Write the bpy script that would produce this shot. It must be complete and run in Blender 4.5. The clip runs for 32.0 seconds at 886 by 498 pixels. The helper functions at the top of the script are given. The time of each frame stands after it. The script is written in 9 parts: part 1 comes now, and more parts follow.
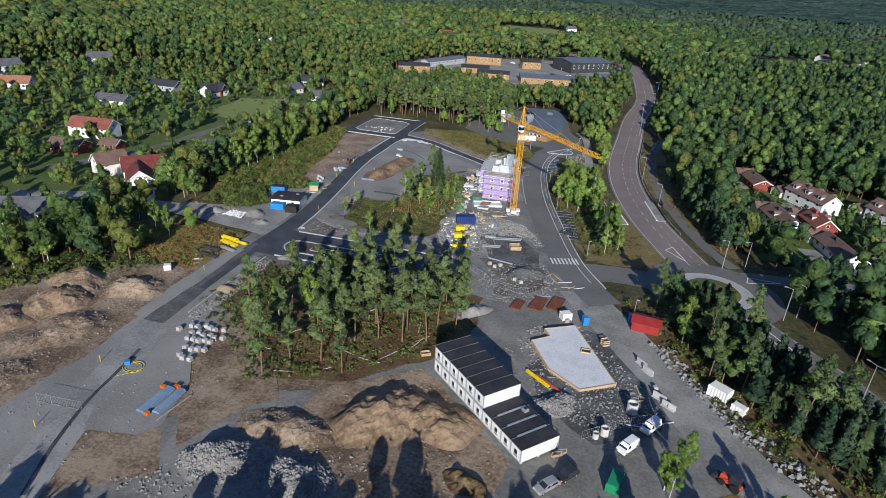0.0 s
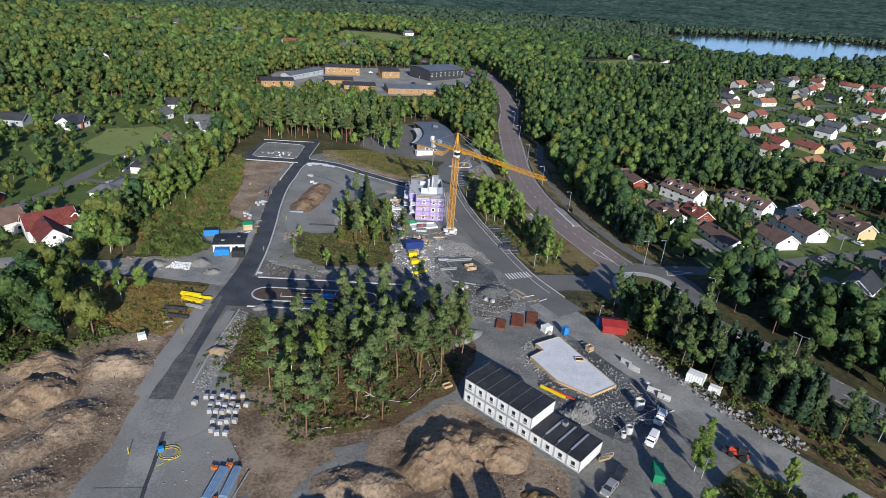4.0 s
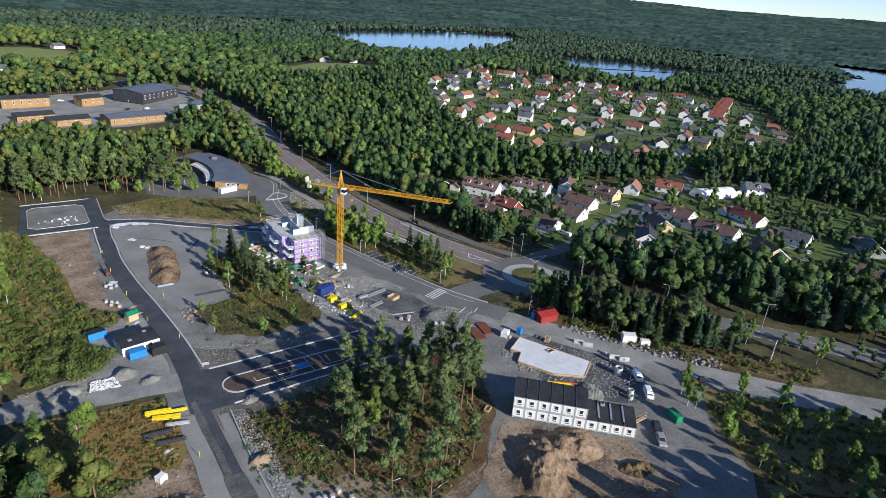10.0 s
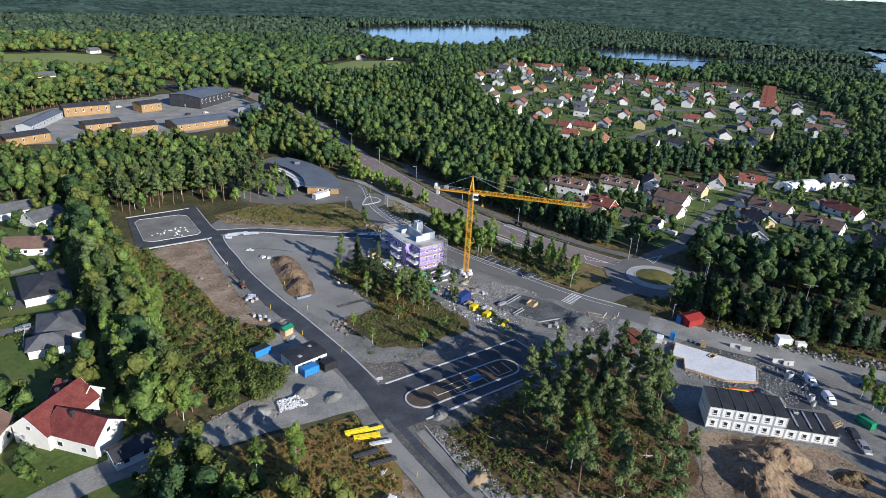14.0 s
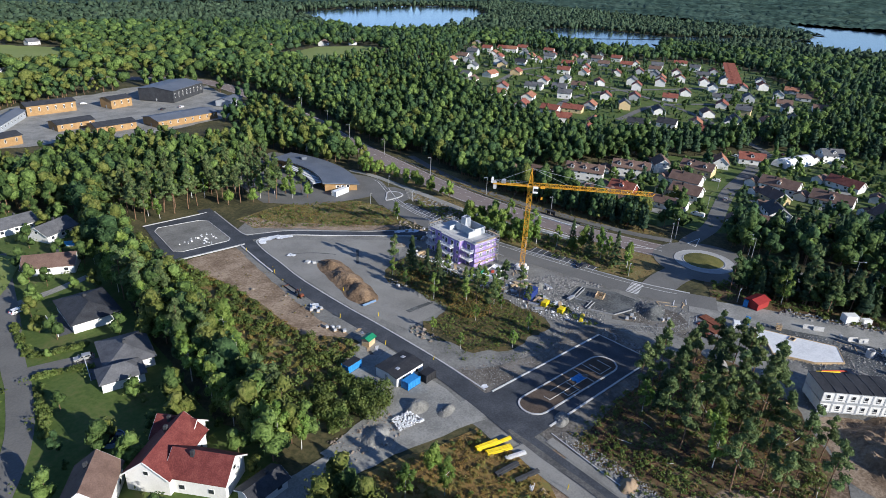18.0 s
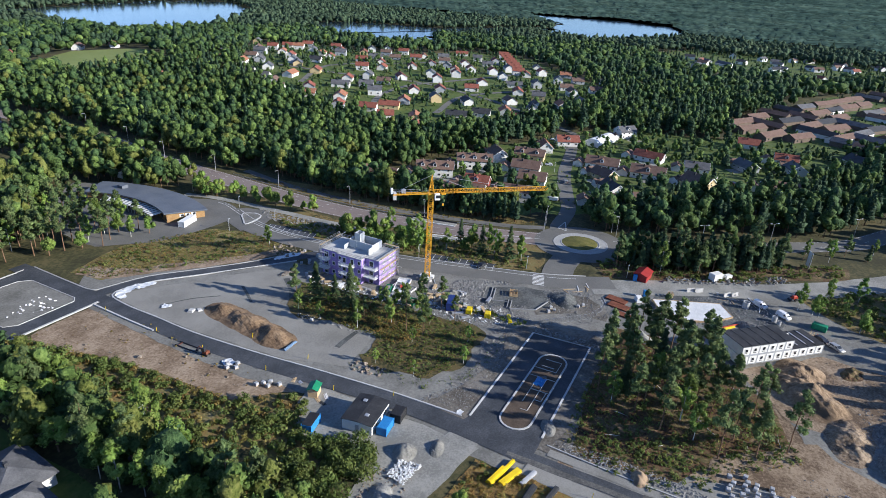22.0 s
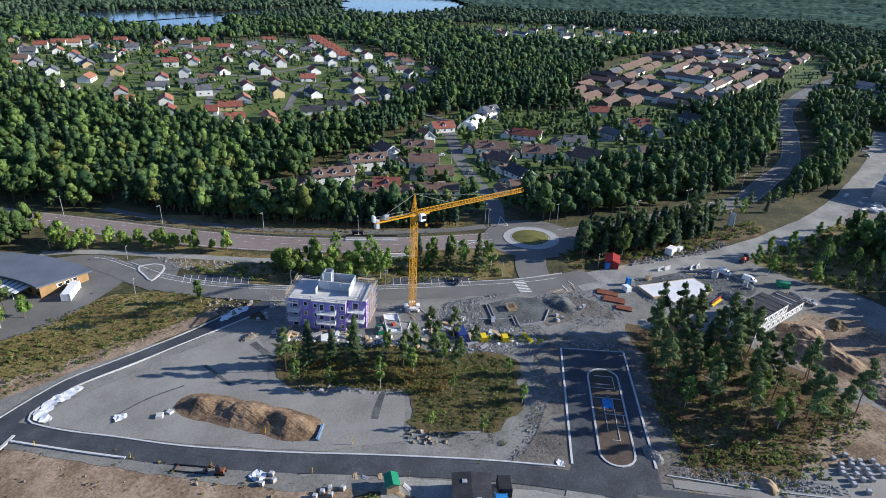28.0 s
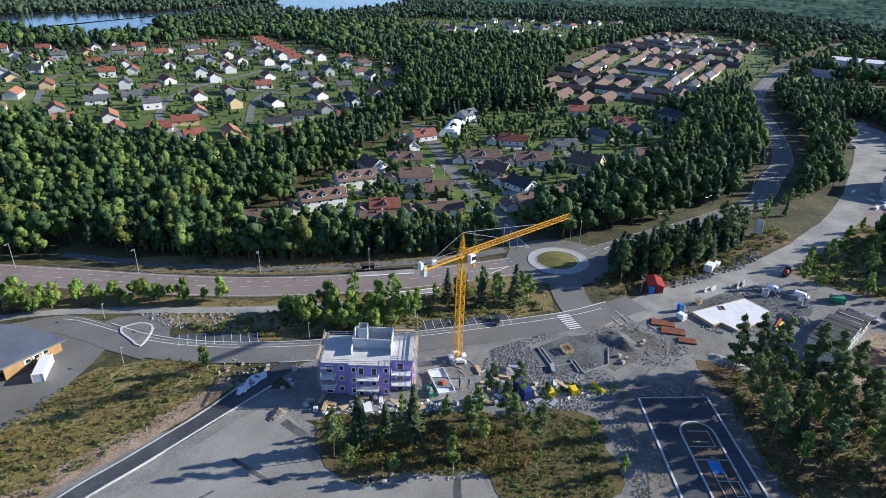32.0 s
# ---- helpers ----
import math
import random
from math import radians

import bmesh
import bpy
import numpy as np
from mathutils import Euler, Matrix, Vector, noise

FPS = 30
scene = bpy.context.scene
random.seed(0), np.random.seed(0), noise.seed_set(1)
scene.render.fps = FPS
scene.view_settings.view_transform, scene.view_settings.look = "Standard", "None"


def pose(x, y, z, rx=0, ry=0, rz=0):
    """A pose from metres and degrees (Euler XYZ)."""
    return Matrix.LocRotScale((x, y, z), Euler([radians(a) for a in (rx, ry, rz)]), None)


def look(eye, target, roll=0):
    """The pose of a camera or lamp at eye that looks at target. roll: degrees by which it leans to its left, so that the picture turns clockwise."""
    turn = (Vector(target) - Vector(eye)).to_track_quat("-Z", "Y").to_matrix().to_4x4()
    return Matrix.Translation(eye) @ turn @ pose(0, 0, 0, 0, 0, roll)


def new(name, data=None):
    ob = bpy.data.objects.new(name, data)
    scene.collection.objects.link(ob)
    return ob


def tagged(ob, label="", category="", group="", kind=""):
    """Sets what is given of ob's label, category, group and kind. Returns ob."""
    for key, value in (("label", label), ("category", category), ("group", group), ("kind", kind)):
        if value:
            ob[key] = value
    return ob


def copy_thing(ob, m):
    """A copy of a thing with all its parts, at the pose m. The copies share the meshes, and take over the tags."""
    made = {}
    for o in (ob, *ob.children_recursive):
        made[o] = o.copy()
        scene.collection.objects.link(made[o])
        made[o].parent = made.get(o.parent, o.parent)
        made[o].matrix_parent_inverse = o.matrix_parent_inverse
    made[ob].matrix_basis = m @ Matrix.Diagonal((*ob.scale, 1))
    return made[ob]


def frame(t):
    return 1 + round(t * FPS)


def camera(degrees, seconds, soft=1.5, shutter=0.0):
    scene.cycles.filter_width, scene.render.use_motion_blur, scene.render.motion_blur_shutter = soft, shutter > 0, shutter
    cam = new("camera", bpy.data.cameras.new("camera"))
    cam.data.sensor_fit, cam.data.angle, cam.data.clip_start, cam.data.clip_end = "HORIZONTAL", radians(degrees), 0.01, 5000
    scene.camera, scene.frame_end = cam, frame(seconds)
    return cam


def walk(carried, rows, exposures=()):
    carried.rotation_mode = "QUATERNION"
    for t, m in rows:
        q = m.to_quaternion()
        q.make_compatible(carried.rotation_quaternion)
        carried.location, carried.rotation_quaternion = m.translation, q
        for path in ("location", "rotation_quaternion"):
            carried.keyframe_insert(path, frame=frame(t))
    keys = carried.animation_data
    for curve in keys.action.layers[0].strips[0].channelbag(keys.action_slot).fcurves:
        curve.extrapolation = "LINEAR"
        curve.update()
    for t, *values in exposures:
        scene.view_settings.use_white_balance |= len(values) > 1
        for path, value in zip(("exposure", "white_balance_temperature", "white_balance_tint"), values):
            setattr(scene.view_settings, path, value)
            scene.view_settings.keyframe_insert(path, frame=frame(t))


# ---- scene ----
cam = camera(71.0, 32.0, soft=0.75)
METRES, EYE, TILT, LEAN, TURN = 354.7, 80.5, 0.0, 0.0, 12.3
ROWS = [
    (0.0, 0.0, 0.0, 0.0, 1.6, -25.51, -3.35),
    (0.5, -0.0126, -0.0003, 0.0033, -0.74, -25.4, -3.52),
    (1.0, -0.0242, -0.001, 0.0067, -2.74, -25.3, -3.63),
    (1.5, -0.0364, -0.0015, 0.01, -5.04, -25.22, -3.75),
    (2.0, -0.0492, -0.0017, 0.013, -7.4, -25.1, -3.85),
    (2.5, -0.0633, -0.0018, 0.0161, -9.52, -24.96, -3.94),
    (3.0, -0.0781, -0.0011, 0.0192, -11.08, -24.89, -3.99),
    (3.5, -0.0939, 0.0003, 0.0224, -12.86, -24.82, -4.05),
    (5.5, -0.1598, 0.0153, 0.0351, -21.0, -24.37, -4.2),
    (6.0, -0.1772, 0.0218, 0.0379, -23.2, -24.23, -4.21),
    (6.5, -0.1954, 0.0294, 0.0405, -25.85, -24.06, -4.28),
    (7.0, -0.2128, 0.0375, 0.0428, -29.1, -23.9, -4.36),
    (7.5, -0.2299, 0.0467, 0.0447, -33.04, -23.71, -4.54),
    (8.0, -0.2462, 0.0569, 0.0464, -37.19, -23.47, -4.69),
    (8.5, -0.262, 0.0688, 0.0482, -40.68, -23.29, -4.75),
    (9.0, -0.2766, 0.0813, 0.0495, -43.79, -23.08, -4.71),
    (9.5, -0.2913, 0.0951, 0.0498, -46.29, -22.94, -4.66),
    (10.0, -0.3058, 0.1097, 0.0495, -47.26, -22.9, -4.49),
    (10.5, -0.3203, 0.1246, 0.0491, -47.62, -22.95, -4.28),
    (11.0, -0.3328, 0.1378, 0.0488, -47.6, -23.03, -4.08),
    (11.5, -0.3427, 0.1491, 0.049, -47.59, -23.08, -3.88),
    (12.0, -0.3509, 0.1612, 0.049, -47.57, -23.17, -3.71),
    (12.5, -0.3587, 0.1739, 0.0489, -47.57, -23.26, -3.56),
    (13.0, -0.3667, 0.1864, 0.0491, -47.54, -23.34, -3.4),
    (13.5, -0.3743, 0.1983, 0.0491, -47.46, -23.43, -3.24),
    (14.0, -0.3816, 0.2099, 0.0494, -47.37, -23.53, -3.1),
    (14.5, -0.3893, 0.2217, 0.0494, -47.38, -23.59, -2.99),
    (16.5, -0.4177, 0.2707, 0.0492, -51.47, -23.9, -2.8),
    (17.0, -0.4243, 0.284, 0.049, -51.63, -24.77, -2.7),
    (17.5, -0.4305, 0.2974, 0.0487, -51.8, -24.8, -2.61),
    (18.0, -0.4362, 0.3113, 0.0486, -53.41, -24.79, -2.65),
    (18.5, -0.4405, 0.3249, 0.0486, -56.03, -24.75, -2.72),
    (19.0, -0.4443, 0.3394, 0.0485, -58.42, -24.7, -2.83),
    (19.5, -0.4474, 0.3539, 0.0485, -60.08, -24.7, -2.83),
    (20.0, -0.45, 0.3686, 0.0483, -62.23, -24.65, -2.86),
    (20.5, -0.452, 0.3835, 0.0483, -64.96, -24.59, -2.95),
    (21.0, -0.4533, 0.3985, 0.0482, -68.47, -24.5, -3.1),
    (21.5, -0.4538, 0.4137, 0.0483, -72.01, -24.4, -3.19),
    (22.0, -0.4539, 0.4294, 0.048, -74.87, -24.29, -3.24),
    (22.5, -0.4536, 0.4454, 0.0481, -78.33, -24.19, -3.32),
    (23.0, -0.4526, 0.4619, 0.0483, -81.93, -24.09, -3.42),
    (23.5, -0.4511, 0.478, 0.0481, -84.95, -23.99, -3.4),
    (24.0, -0.4485, 0.4949, 0.0488, -88.31, -23.91, -3.42),
    (24.5, -0.4449, 0.5114, 0.0482, -91.91, -23.75, -3.45),
    (26.5, -0.42, 0.5672, 0.0485, -95.54, -24.48, -2.84),
    (27.0, -0.412, 0.5782, 0.0486, -95.57, -25.12, -2.67),
    (27.5, -0.4038, 0.5888, 0.0487, -95.55, -25.21, -2.5),
    (28.0, -0.3957, 0.5992, 0.0489, -95.49, -25.27, -2.35),
    (28.5, -0.3869, 0.6094, 0.0488, -95.39, -25.35, -2.2),
    (29.0, -0.3771, 0.6182, 0.049, -95.87, -25.4, -2.07),
    (29.5, -0.3655, 0.6258, 0.0494, -97.5, -25.46, -2.04),
    (30.0, -0.3538, 0.6329, 0.0495, -99.05, -25.46, -2.05),
    (30.5, -0.3418, 0.6407, 0.0498, -100.2, -25.5, -1.99),
    (31.0, -0.3301, 0.6494, 0.0501, -101.25, -25.55, -1.94),
    (31.5, -0.3186, 0.6584, 0.0499, -101.67, -25.58, -1.84),
    (32.0, -0.3077, 0.668, 0.0498, -101.84, -25.6, -1.72),
]
walk(cam, [(t, pose(0, 0, EYE, TILT, LEAN, TURN) @ pose(METRES * x, METRES * y, METRES * z, 90 + pitch, roll, yaw)) for t, x, y, z, yaw, pitch, roll in ROWS],
     exposures=[(0.0, 0.22), (3.0, 0.27), (9.0, 0.45), (13.0, 0.53), (19.0, 0.62), (23.0, 0.78), (28.0, 0.78), (32.0, 0.88)])

# ---- world, sun ----
SUN_EL, SUN_AZ = 21.0, 12.0          # elevation; degrees from -y towards +x
world = bpy.data.worlds.new("sky")
scene.world = world
world.use_nodes = True
wn = world.node_tree
sky = wn.nodes.new("ShaderNodeTexSky")
sky.sky_type, sky.sun_disc = "NISHITA", False
sky.sun_elevation, sky.sun_rotation = radians(SUN_EL), radians(180 - SUN_AZ)
sky.air_density, sky.dust_density, sky.ozone_density = 0.7, 0.0, 3.0
wn.nodes["Background"].inputs[1].default_value = 0.108
tint = wn.nodes.new("ShaderNodeMix")
tint.data_type, tint.blend_type = "RGBA", "MULTIPLY"
tint.inputs[0].default_value = 1.0
tint.inputs[7].default_value = (0.95, 1.0, 1.16, 1)
wn.links.new(sky.outputs[0], tint.inputs[6])
wn.links.new(tint.outputs[2], wn.nodes["Background"].inputs[0])
sun = new("sun", bpy.data.lights.new("sun", "SUN"))
sun.data.energy, sun.data.angle, sun.data.color = 5.0, radians(0.6), (1.0, 0.965, 0.90)
sdir = Vector((math.sin(radians(SUN_AZ)) * math.cos(radians(SUN_EL)), -math.cos(radians(SUN_AZ)) * math.cos(radians(SUN_EL)), math.sin(radians(SUN_EL))))
sun.matrix_world = look(sdir * 300, (0, 0, 0))

# ---- materials ----
MATS = {}


def mat(name, cols, scale=0.4, fine=3.0, rough=0.9, bump=0.25, metal=0.0, rand=0.0, cell=0.0, trans=0.0, spec=0.3, crisp=0.0, depth=0.12):
    """cols: two or three base colours mixed by coarse and fine noise at real-world size; rand varies each piece, cell each patch of that many metres."""
    if name in MATS:
        return MATS[name]
    m = bpy.data.materials.new(name)
    m.use_nodes = True
    nt = m.node_tree
    N, L = nt.nodes.new, nt.links.new
    p = nt.nodes["Principled BSDF"]
    p.inputs["Roughness"].default_value, p.inputs["Metallic"].default_value = rough, metal
    p.inputs["Specular IOR Level"].default_value = spec
    geo = N("ShaderNodeNewGeometry")
    a, b = N("ShaderNodeTexNoise"), N("ShaderNodeTexNoise")
    for n, s, d in ((a, scale, 6), (b, fine, 8 if crisp else 4)):
        n.inputs["Scale"].default_value, n.inputs["Detail"].default_value, n.inputs["Roughness"].default_value = s, d, 0.62
        L(geo.outputs["Position"], n.inputs["Vector"])
    mix = N("ShaderNodeMath")
    mix.operation = "MULTIPLY_ADD"
    mix.inputs[1].default_value = 0.45
    L(b.outputs["Fac"], mix.inputs[0])
    half = N("ShaderNodeMath")
    half.operation = "MULTIPLY"
    half.inputs[1].default_value = 0.55
    L(a.outputs["Fac"], half.inputs[0])
    L(half.outputs[0], mix.inputs[2])
    ramp = N("ShaderNodeValToRGB")
    L(mix.outputs[0], ramp.inputs[0])
    el = ramp.color_ramp.elements
    lo, hi = 0.36 + crisp, 0.64 - crisp
    el[0].position, el[1].position = lo, hi
    el[0].color, el[1].color = (*cols[0], 1), (*cols[-1], 1)
    for i in range(1, len(cols) - 1):
        el.new(lo + (hi - lo) * i / (len(cols) - 1)).color = (*cols[i], 1)
    out = ramp.outputs[0]
    if cell or rand:
        hsv = N("ShaderNodeHueSaturation")
        if cell:
            v = N("ShaderNodeTexVoronoi")
            v.inputs["Scale"].default_value = 1 / cell
            L(geo.outputs["Position"], v.inputs["Vector"])
            sep = N("ShaderNodeSeparateColor")
            L(v.outputs["Color"], sep.inputs[0])
            src, src2 = sep.outputs[0], sep.outputs[1]
            amt = 0.8
        else:
            info = N("ShaderNodeObjectInfo")
            src = src2 = info.outputs["Random"]
            amt = rand
        for sock, so, base, k in (("Value", src, 1.0 - amt * 0.45, amt * 0.9), ("Hue", src2, 0.5 - amt * 0.018, amt * 0.03)):
            ma = N("ShaderNodeMath")
            ma.operation = "MULTIPLY_ADD"
            ma.inputs[1].default_value, ma.inputs[2].default_value = k, base
            L(so, ma.inputs[0])
            L(ma.outputs[0], hsv.inputs[sock])
        L(out, hsv.inputs["Color"])
        out = hsv.outputs[0]
    L(out, p.inputs["Base Color"])
    if bump:
        bn = N("ShaderNodeBump")
        bn.inputs["Strength"].default_value, bn.inputs["Distance"].default_value = bump, depth
        L(b.outputs["Fac"], bn.inputs["Height"])
        L(bn.outputs[0], p.inputs["Normal"])
    if trans:
        tr, ms = N("ShaderNodeBsdfTranslucent"), N("ShaderNodeMixShader")
        ms.inputs[0].default_value = trans
        L(out, tr.inputs[0])
        L(p.outputs[0], ms.inputs[1])
        L(tr.outputs[0], ms.inputs[2])
        L(ms.outputs[0], nt.nodes["Material Output"].inputs[0])
    MATS[name] = m
    return m


M_GROUND = mat("meadow_and_forest_floor", [(0.038, 0.036, 0.016), (0.062, 0.060, 0.024), (0.11, 0.092, 0.042)], 0.06, 0.8, crisp=0.06)
M_LAWN = mat("lawn", [(0.048, 0.082, 0.016), (0.078, 0.118, 0.026), (0.125, 0.132, 0.046)], 0.08, 0.9)
M_FIELD = mat("mown_field", [(0.16, 0.20, 0.055), (0.22, 0.26, 0.08)], 0.02, 0.4)
M_GRAVEL = mat("crushed_rock", [(0.128, 0.125, 0.113), (0.186, 0.182, 0.166), (0.25, 0.244, 0.221)], 0.11, 1.6, bump=0.4, crisp=0.03)
M_PAD = mat("compacted_gravel", [(0.185, 0.179, 0.162), (0.24, 0.232, 0.211), (0.285, 0.277, 0.252)], 0.07, 2.5, bump=0.25, crisp=0.03)
M_TRACK = mat("gravel_track", [(0.19, 0.187, 0.171), (0.25, 0.246, 0.225), (0.31, 0.303, 0.277)], 0.12, 2.0, bump=0.3, crisp=0.06)
M_DIRT = mat("brown_soil", [(0.115, 0.078, 0.05), (0.22, 0.16, 0.108), (0.32, 0.245, 0.172)], 0.13, 1.6, bump=0.6, crisp=0.06)
M_SAND = mat("sandy_spoil", [(0.14, 0.094, 0.057), (0.225, 0.155, 0.097), (0.315, 0.228, 0.15)], 0.12, 1.2, bump=0.6, crisp=0.06)
M_DUN = mat("dark_earth_heap", [(0.11, 0.07, 0.042), (0.19, 0.125, 0.075), (0.27, 0.185, 0.115)], 0.2, 1.5, bump=0.8, crisp=0.06)
M_FLOOR = mat("pine_grove_floor", [(0.05, 0.026, 0.014), (0.13, 0.072, 0.038), (0.085, 0.078, 0.028), (0.20, 0.13, 0.075)], 0.16, 1.4, bump=0.6, crisp=0.06)
M_BRUSH = mat("rough_grass", [(0.0504, 0.0504, 0.0179), (0.134, 0.103, 0.0381), (0.224, 0.146, 0.0616), (0.123, 0.123, 0.0381), (0.235, 0.185, 0.0896)], 0.13, 1.3, bump=0.7, crisp=0.06)
M_RUSTGRASS = mat("dry_orange_grass", [(0.125, 0.0813, 0.0275), (0.263, 0.156, 0.0525), (0.188, 0.163, 0.05)], 0.18, 1.8, bump=0.7, crisp=0.06)
M_ASPHALT = mat("new_asphalt", [(0.0342, 0.039, 0.0453), (0.055, 0.0598, 0.0686), (0.0916, 0.0988, 0.11)], 0.16, 2.5, rough=0.8, bump=0.1)
M_ROAD = mat("worn_asphalt", [(0.118, 0.116, 0.109), (0.148, 0.145, 0.135), (0.176, 0.171, 0.158)], 0.08, 2.0, rough=0.85, bump=0.1)
M_REDROAD = mat("reddish_asphalt", [(0.175, 0.14, 0.128), (0.215, 0.175, 0.161), (0.245, 0.202, 0.187)], 0.07, 1.5, rough=0.85, bump=0.1)
M_WHITELINE = mat("road_paint", [(0.55, 0.55, 0.54), (0.72, 0.72, 0.70)], 1.0, 6, rough=0.6, bump=0)
M_KERB = mat("granite_kerb", [(0.36, 0.36, 0.36), (0.52, 0.52, 0.51)], 0.6, 5, bump=0.1, rand=0.4)
M_CONC = mat("concrete", [(0.36, 0.36, 0.35), (0.47, 0.465, 0.455), (0.55, 0.545, 0.535)], 0.35, 3, bump=0.12)
M_SLAB = mat("pale_concrete_slab", [(0.50, 0.51, 0.52), (0.62, 0.63, 0.64), (0.70, 0.70, 0.70)], 0.25, 2, bump=0.08)
M_WHITE = mat("white_paint", [(0.68, 0.68, 0.66), (0.78, 0.78, 0.76)], 0.5, 4, rough=0.55, bump=0.05)
M_BARK_P = mat("pine_bark", [(0.10, 0.06, 0.04), (0.20, 0.115, 0.07), (0.26, 0.17, 0.11)], 0.8, 6, bump=0.6)
M_BARK_B = mat("birch_bark", [(0.16, 0.15, 0.14), (0.48, 0.47, 0.44), (0.62, 0.61, 0.57)], 1.2, 6, bump=0.3)
M_PINE = mat("pine_needles", [(0.0625, 0.101, 0.0358), (0.11, 0.159, 0.0562), (0.166, 0.213, 0.0791)], 0.25, 1.5, rough=0.8, bump=0.9, cell=5, trans=0.25, depth=0.4, crisp=0.05)
M_SPRUCE = mat("spruce_needles", [(0.034, 0.058, 0.023), (0.058, 0.092, 0.036), (0.09, 0.124, 0.048)], 0.25, 1.5, rough=0.75, bump=0, cell=5, trans=0.18)
# Leaf greens have a little extra blue, as the canopies below, for haze.
M_LEAF = mat("broad_leaves", [(0.093, 0.165, 0.0319), (0.158, 0.245, 0.0502), (0.242, 0.32, 0.0798)], 0.2, 1.5, rough=0.75, bump=0.9, cell=6, trans=0.3, depth=0.4, crisp=0.05)
# Greens leaning to blue, so the colour carries some haze of distance.
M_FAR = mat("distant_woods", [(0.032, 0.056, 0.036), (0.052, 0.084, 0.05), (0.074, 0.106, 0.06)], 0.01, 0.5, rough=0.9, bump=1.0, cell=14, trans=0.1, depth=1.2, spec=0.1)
# Haze over the far ridges is put into this blue-green colour.
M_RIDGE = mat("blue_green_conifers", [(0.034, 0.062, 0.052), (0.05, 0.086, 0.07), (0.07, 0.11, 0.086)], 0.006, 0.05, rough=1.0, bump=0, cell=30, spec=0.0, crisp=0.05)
# Blue is raised in these canopy greens to stand in for haze.
M_WOODS = [mat("birch_canopy", [(0.0529, 0.0905, 0.0229), (0.11, 0.172, 0.0434), (0.171, 0.246, 0.0702)], 0.25, 1.0, rough=0.8, bump=1.0, trans=0.12, crisp=0.06, depth=0.8, spec=0.15),
           mat("oak_canopy", [(0.027, 0.0513, 0.0153), (0.0598, 0.102, 0.0293), (0.0995, 0.15, 0.0467)], 0.25, 1.0, rough=0.8, bump=1.0, trans=0.12, crisp=0.06, depth=0.8, spec=0.15),
           mat("alder_canopy", [(0.0233, 0.05, 0.0194), (0.0465, 0.091, 0.0342), (0.0763, 0.132, 0.0502)], 0.25, 1.0, rough=0.8, bump=1.0, trans=0.12, crisp=0.06, depth=0.8, spec=0.15),
           mat("conifer_canopy", [(0.0167, 0.036, 0.0205), (0.0353, 0.068, 0.0365), (0.0614, 0.1, 0.0524)], 0.25, 1.0, rough=0.8, bump=1.0, trans=0.12, crisp=0.06, depth=0.8, spec=0.15),
           mat("yellowing_canopy", [(0.0577, 0.0775, 0.017), (0.117, 0.139, 0.0326), (0.177, 0.19, 0.0541)], 0.25, 1.0, rough=0.8, bump=1.0, trans=0.12, crisp=0.06, depth=0.8, spec=0.15)]
M_DAMP = mat("damp_grey_gravel", [(0.0583, 0.0621, 0.0619), (0.094, 0.0985, 0.0967), (0.141, 0.147, 0.141)], 0.13, 1.6, bump=0.5, crisp=0.06)
M_STONY = mat("stony_grey_brown_soil", [(0.085, 0.075, 0.063), (0.135, 0.121, 0.103), (0.2, 0.184, 0.158)], 0.13, 1.5, bump=0.6, crisp=0.05)
# Olive and brown growth, its tones darkened for the trees' shade.
M_THICKET = mat("shady_thicket_floor", [(0.034, 0.036, 0.013), (0.082, 0.07, 0.028), (0.13, 0.09, 0.038), (0.07, 0.08, 0.024)], 0.15, 1.3, bump=0.7, crisp=0.06)
M_DUSTY = mat("dusty_asphalt", [(0.07, 0.0699, 0.0679), (0.105, 0.103, 0.0977), (0.16, 0.156, 0.142)], 0.16, 2.0, bump=0.15, crisp=0.05)
M_GOLD = mat("golden_heath", [(0.10, 0.08, 0.03), (0.21, 0.145, 0.055), (0.12, 0.125, 0.036), (0.27, 0.205, 0.095)], 0.12, 1.2, bump=0.7, crisp=0.07)
M_SOIL = mat("pale_brown_soil", [(0.16, 0.11, 0.07), (0.26, 0.19, 0.13), (0.37, 0.285, 0.205)], 0.12, 1.5, bump=0.5, crisp=0.05)
M_WATER = mat("lake_water", [(0.02, 0.035, 0.05), (0.025, 0.04, 0.06)], 0.01, 0.1, rough=0.12, bump=0.03, spec=0.6)


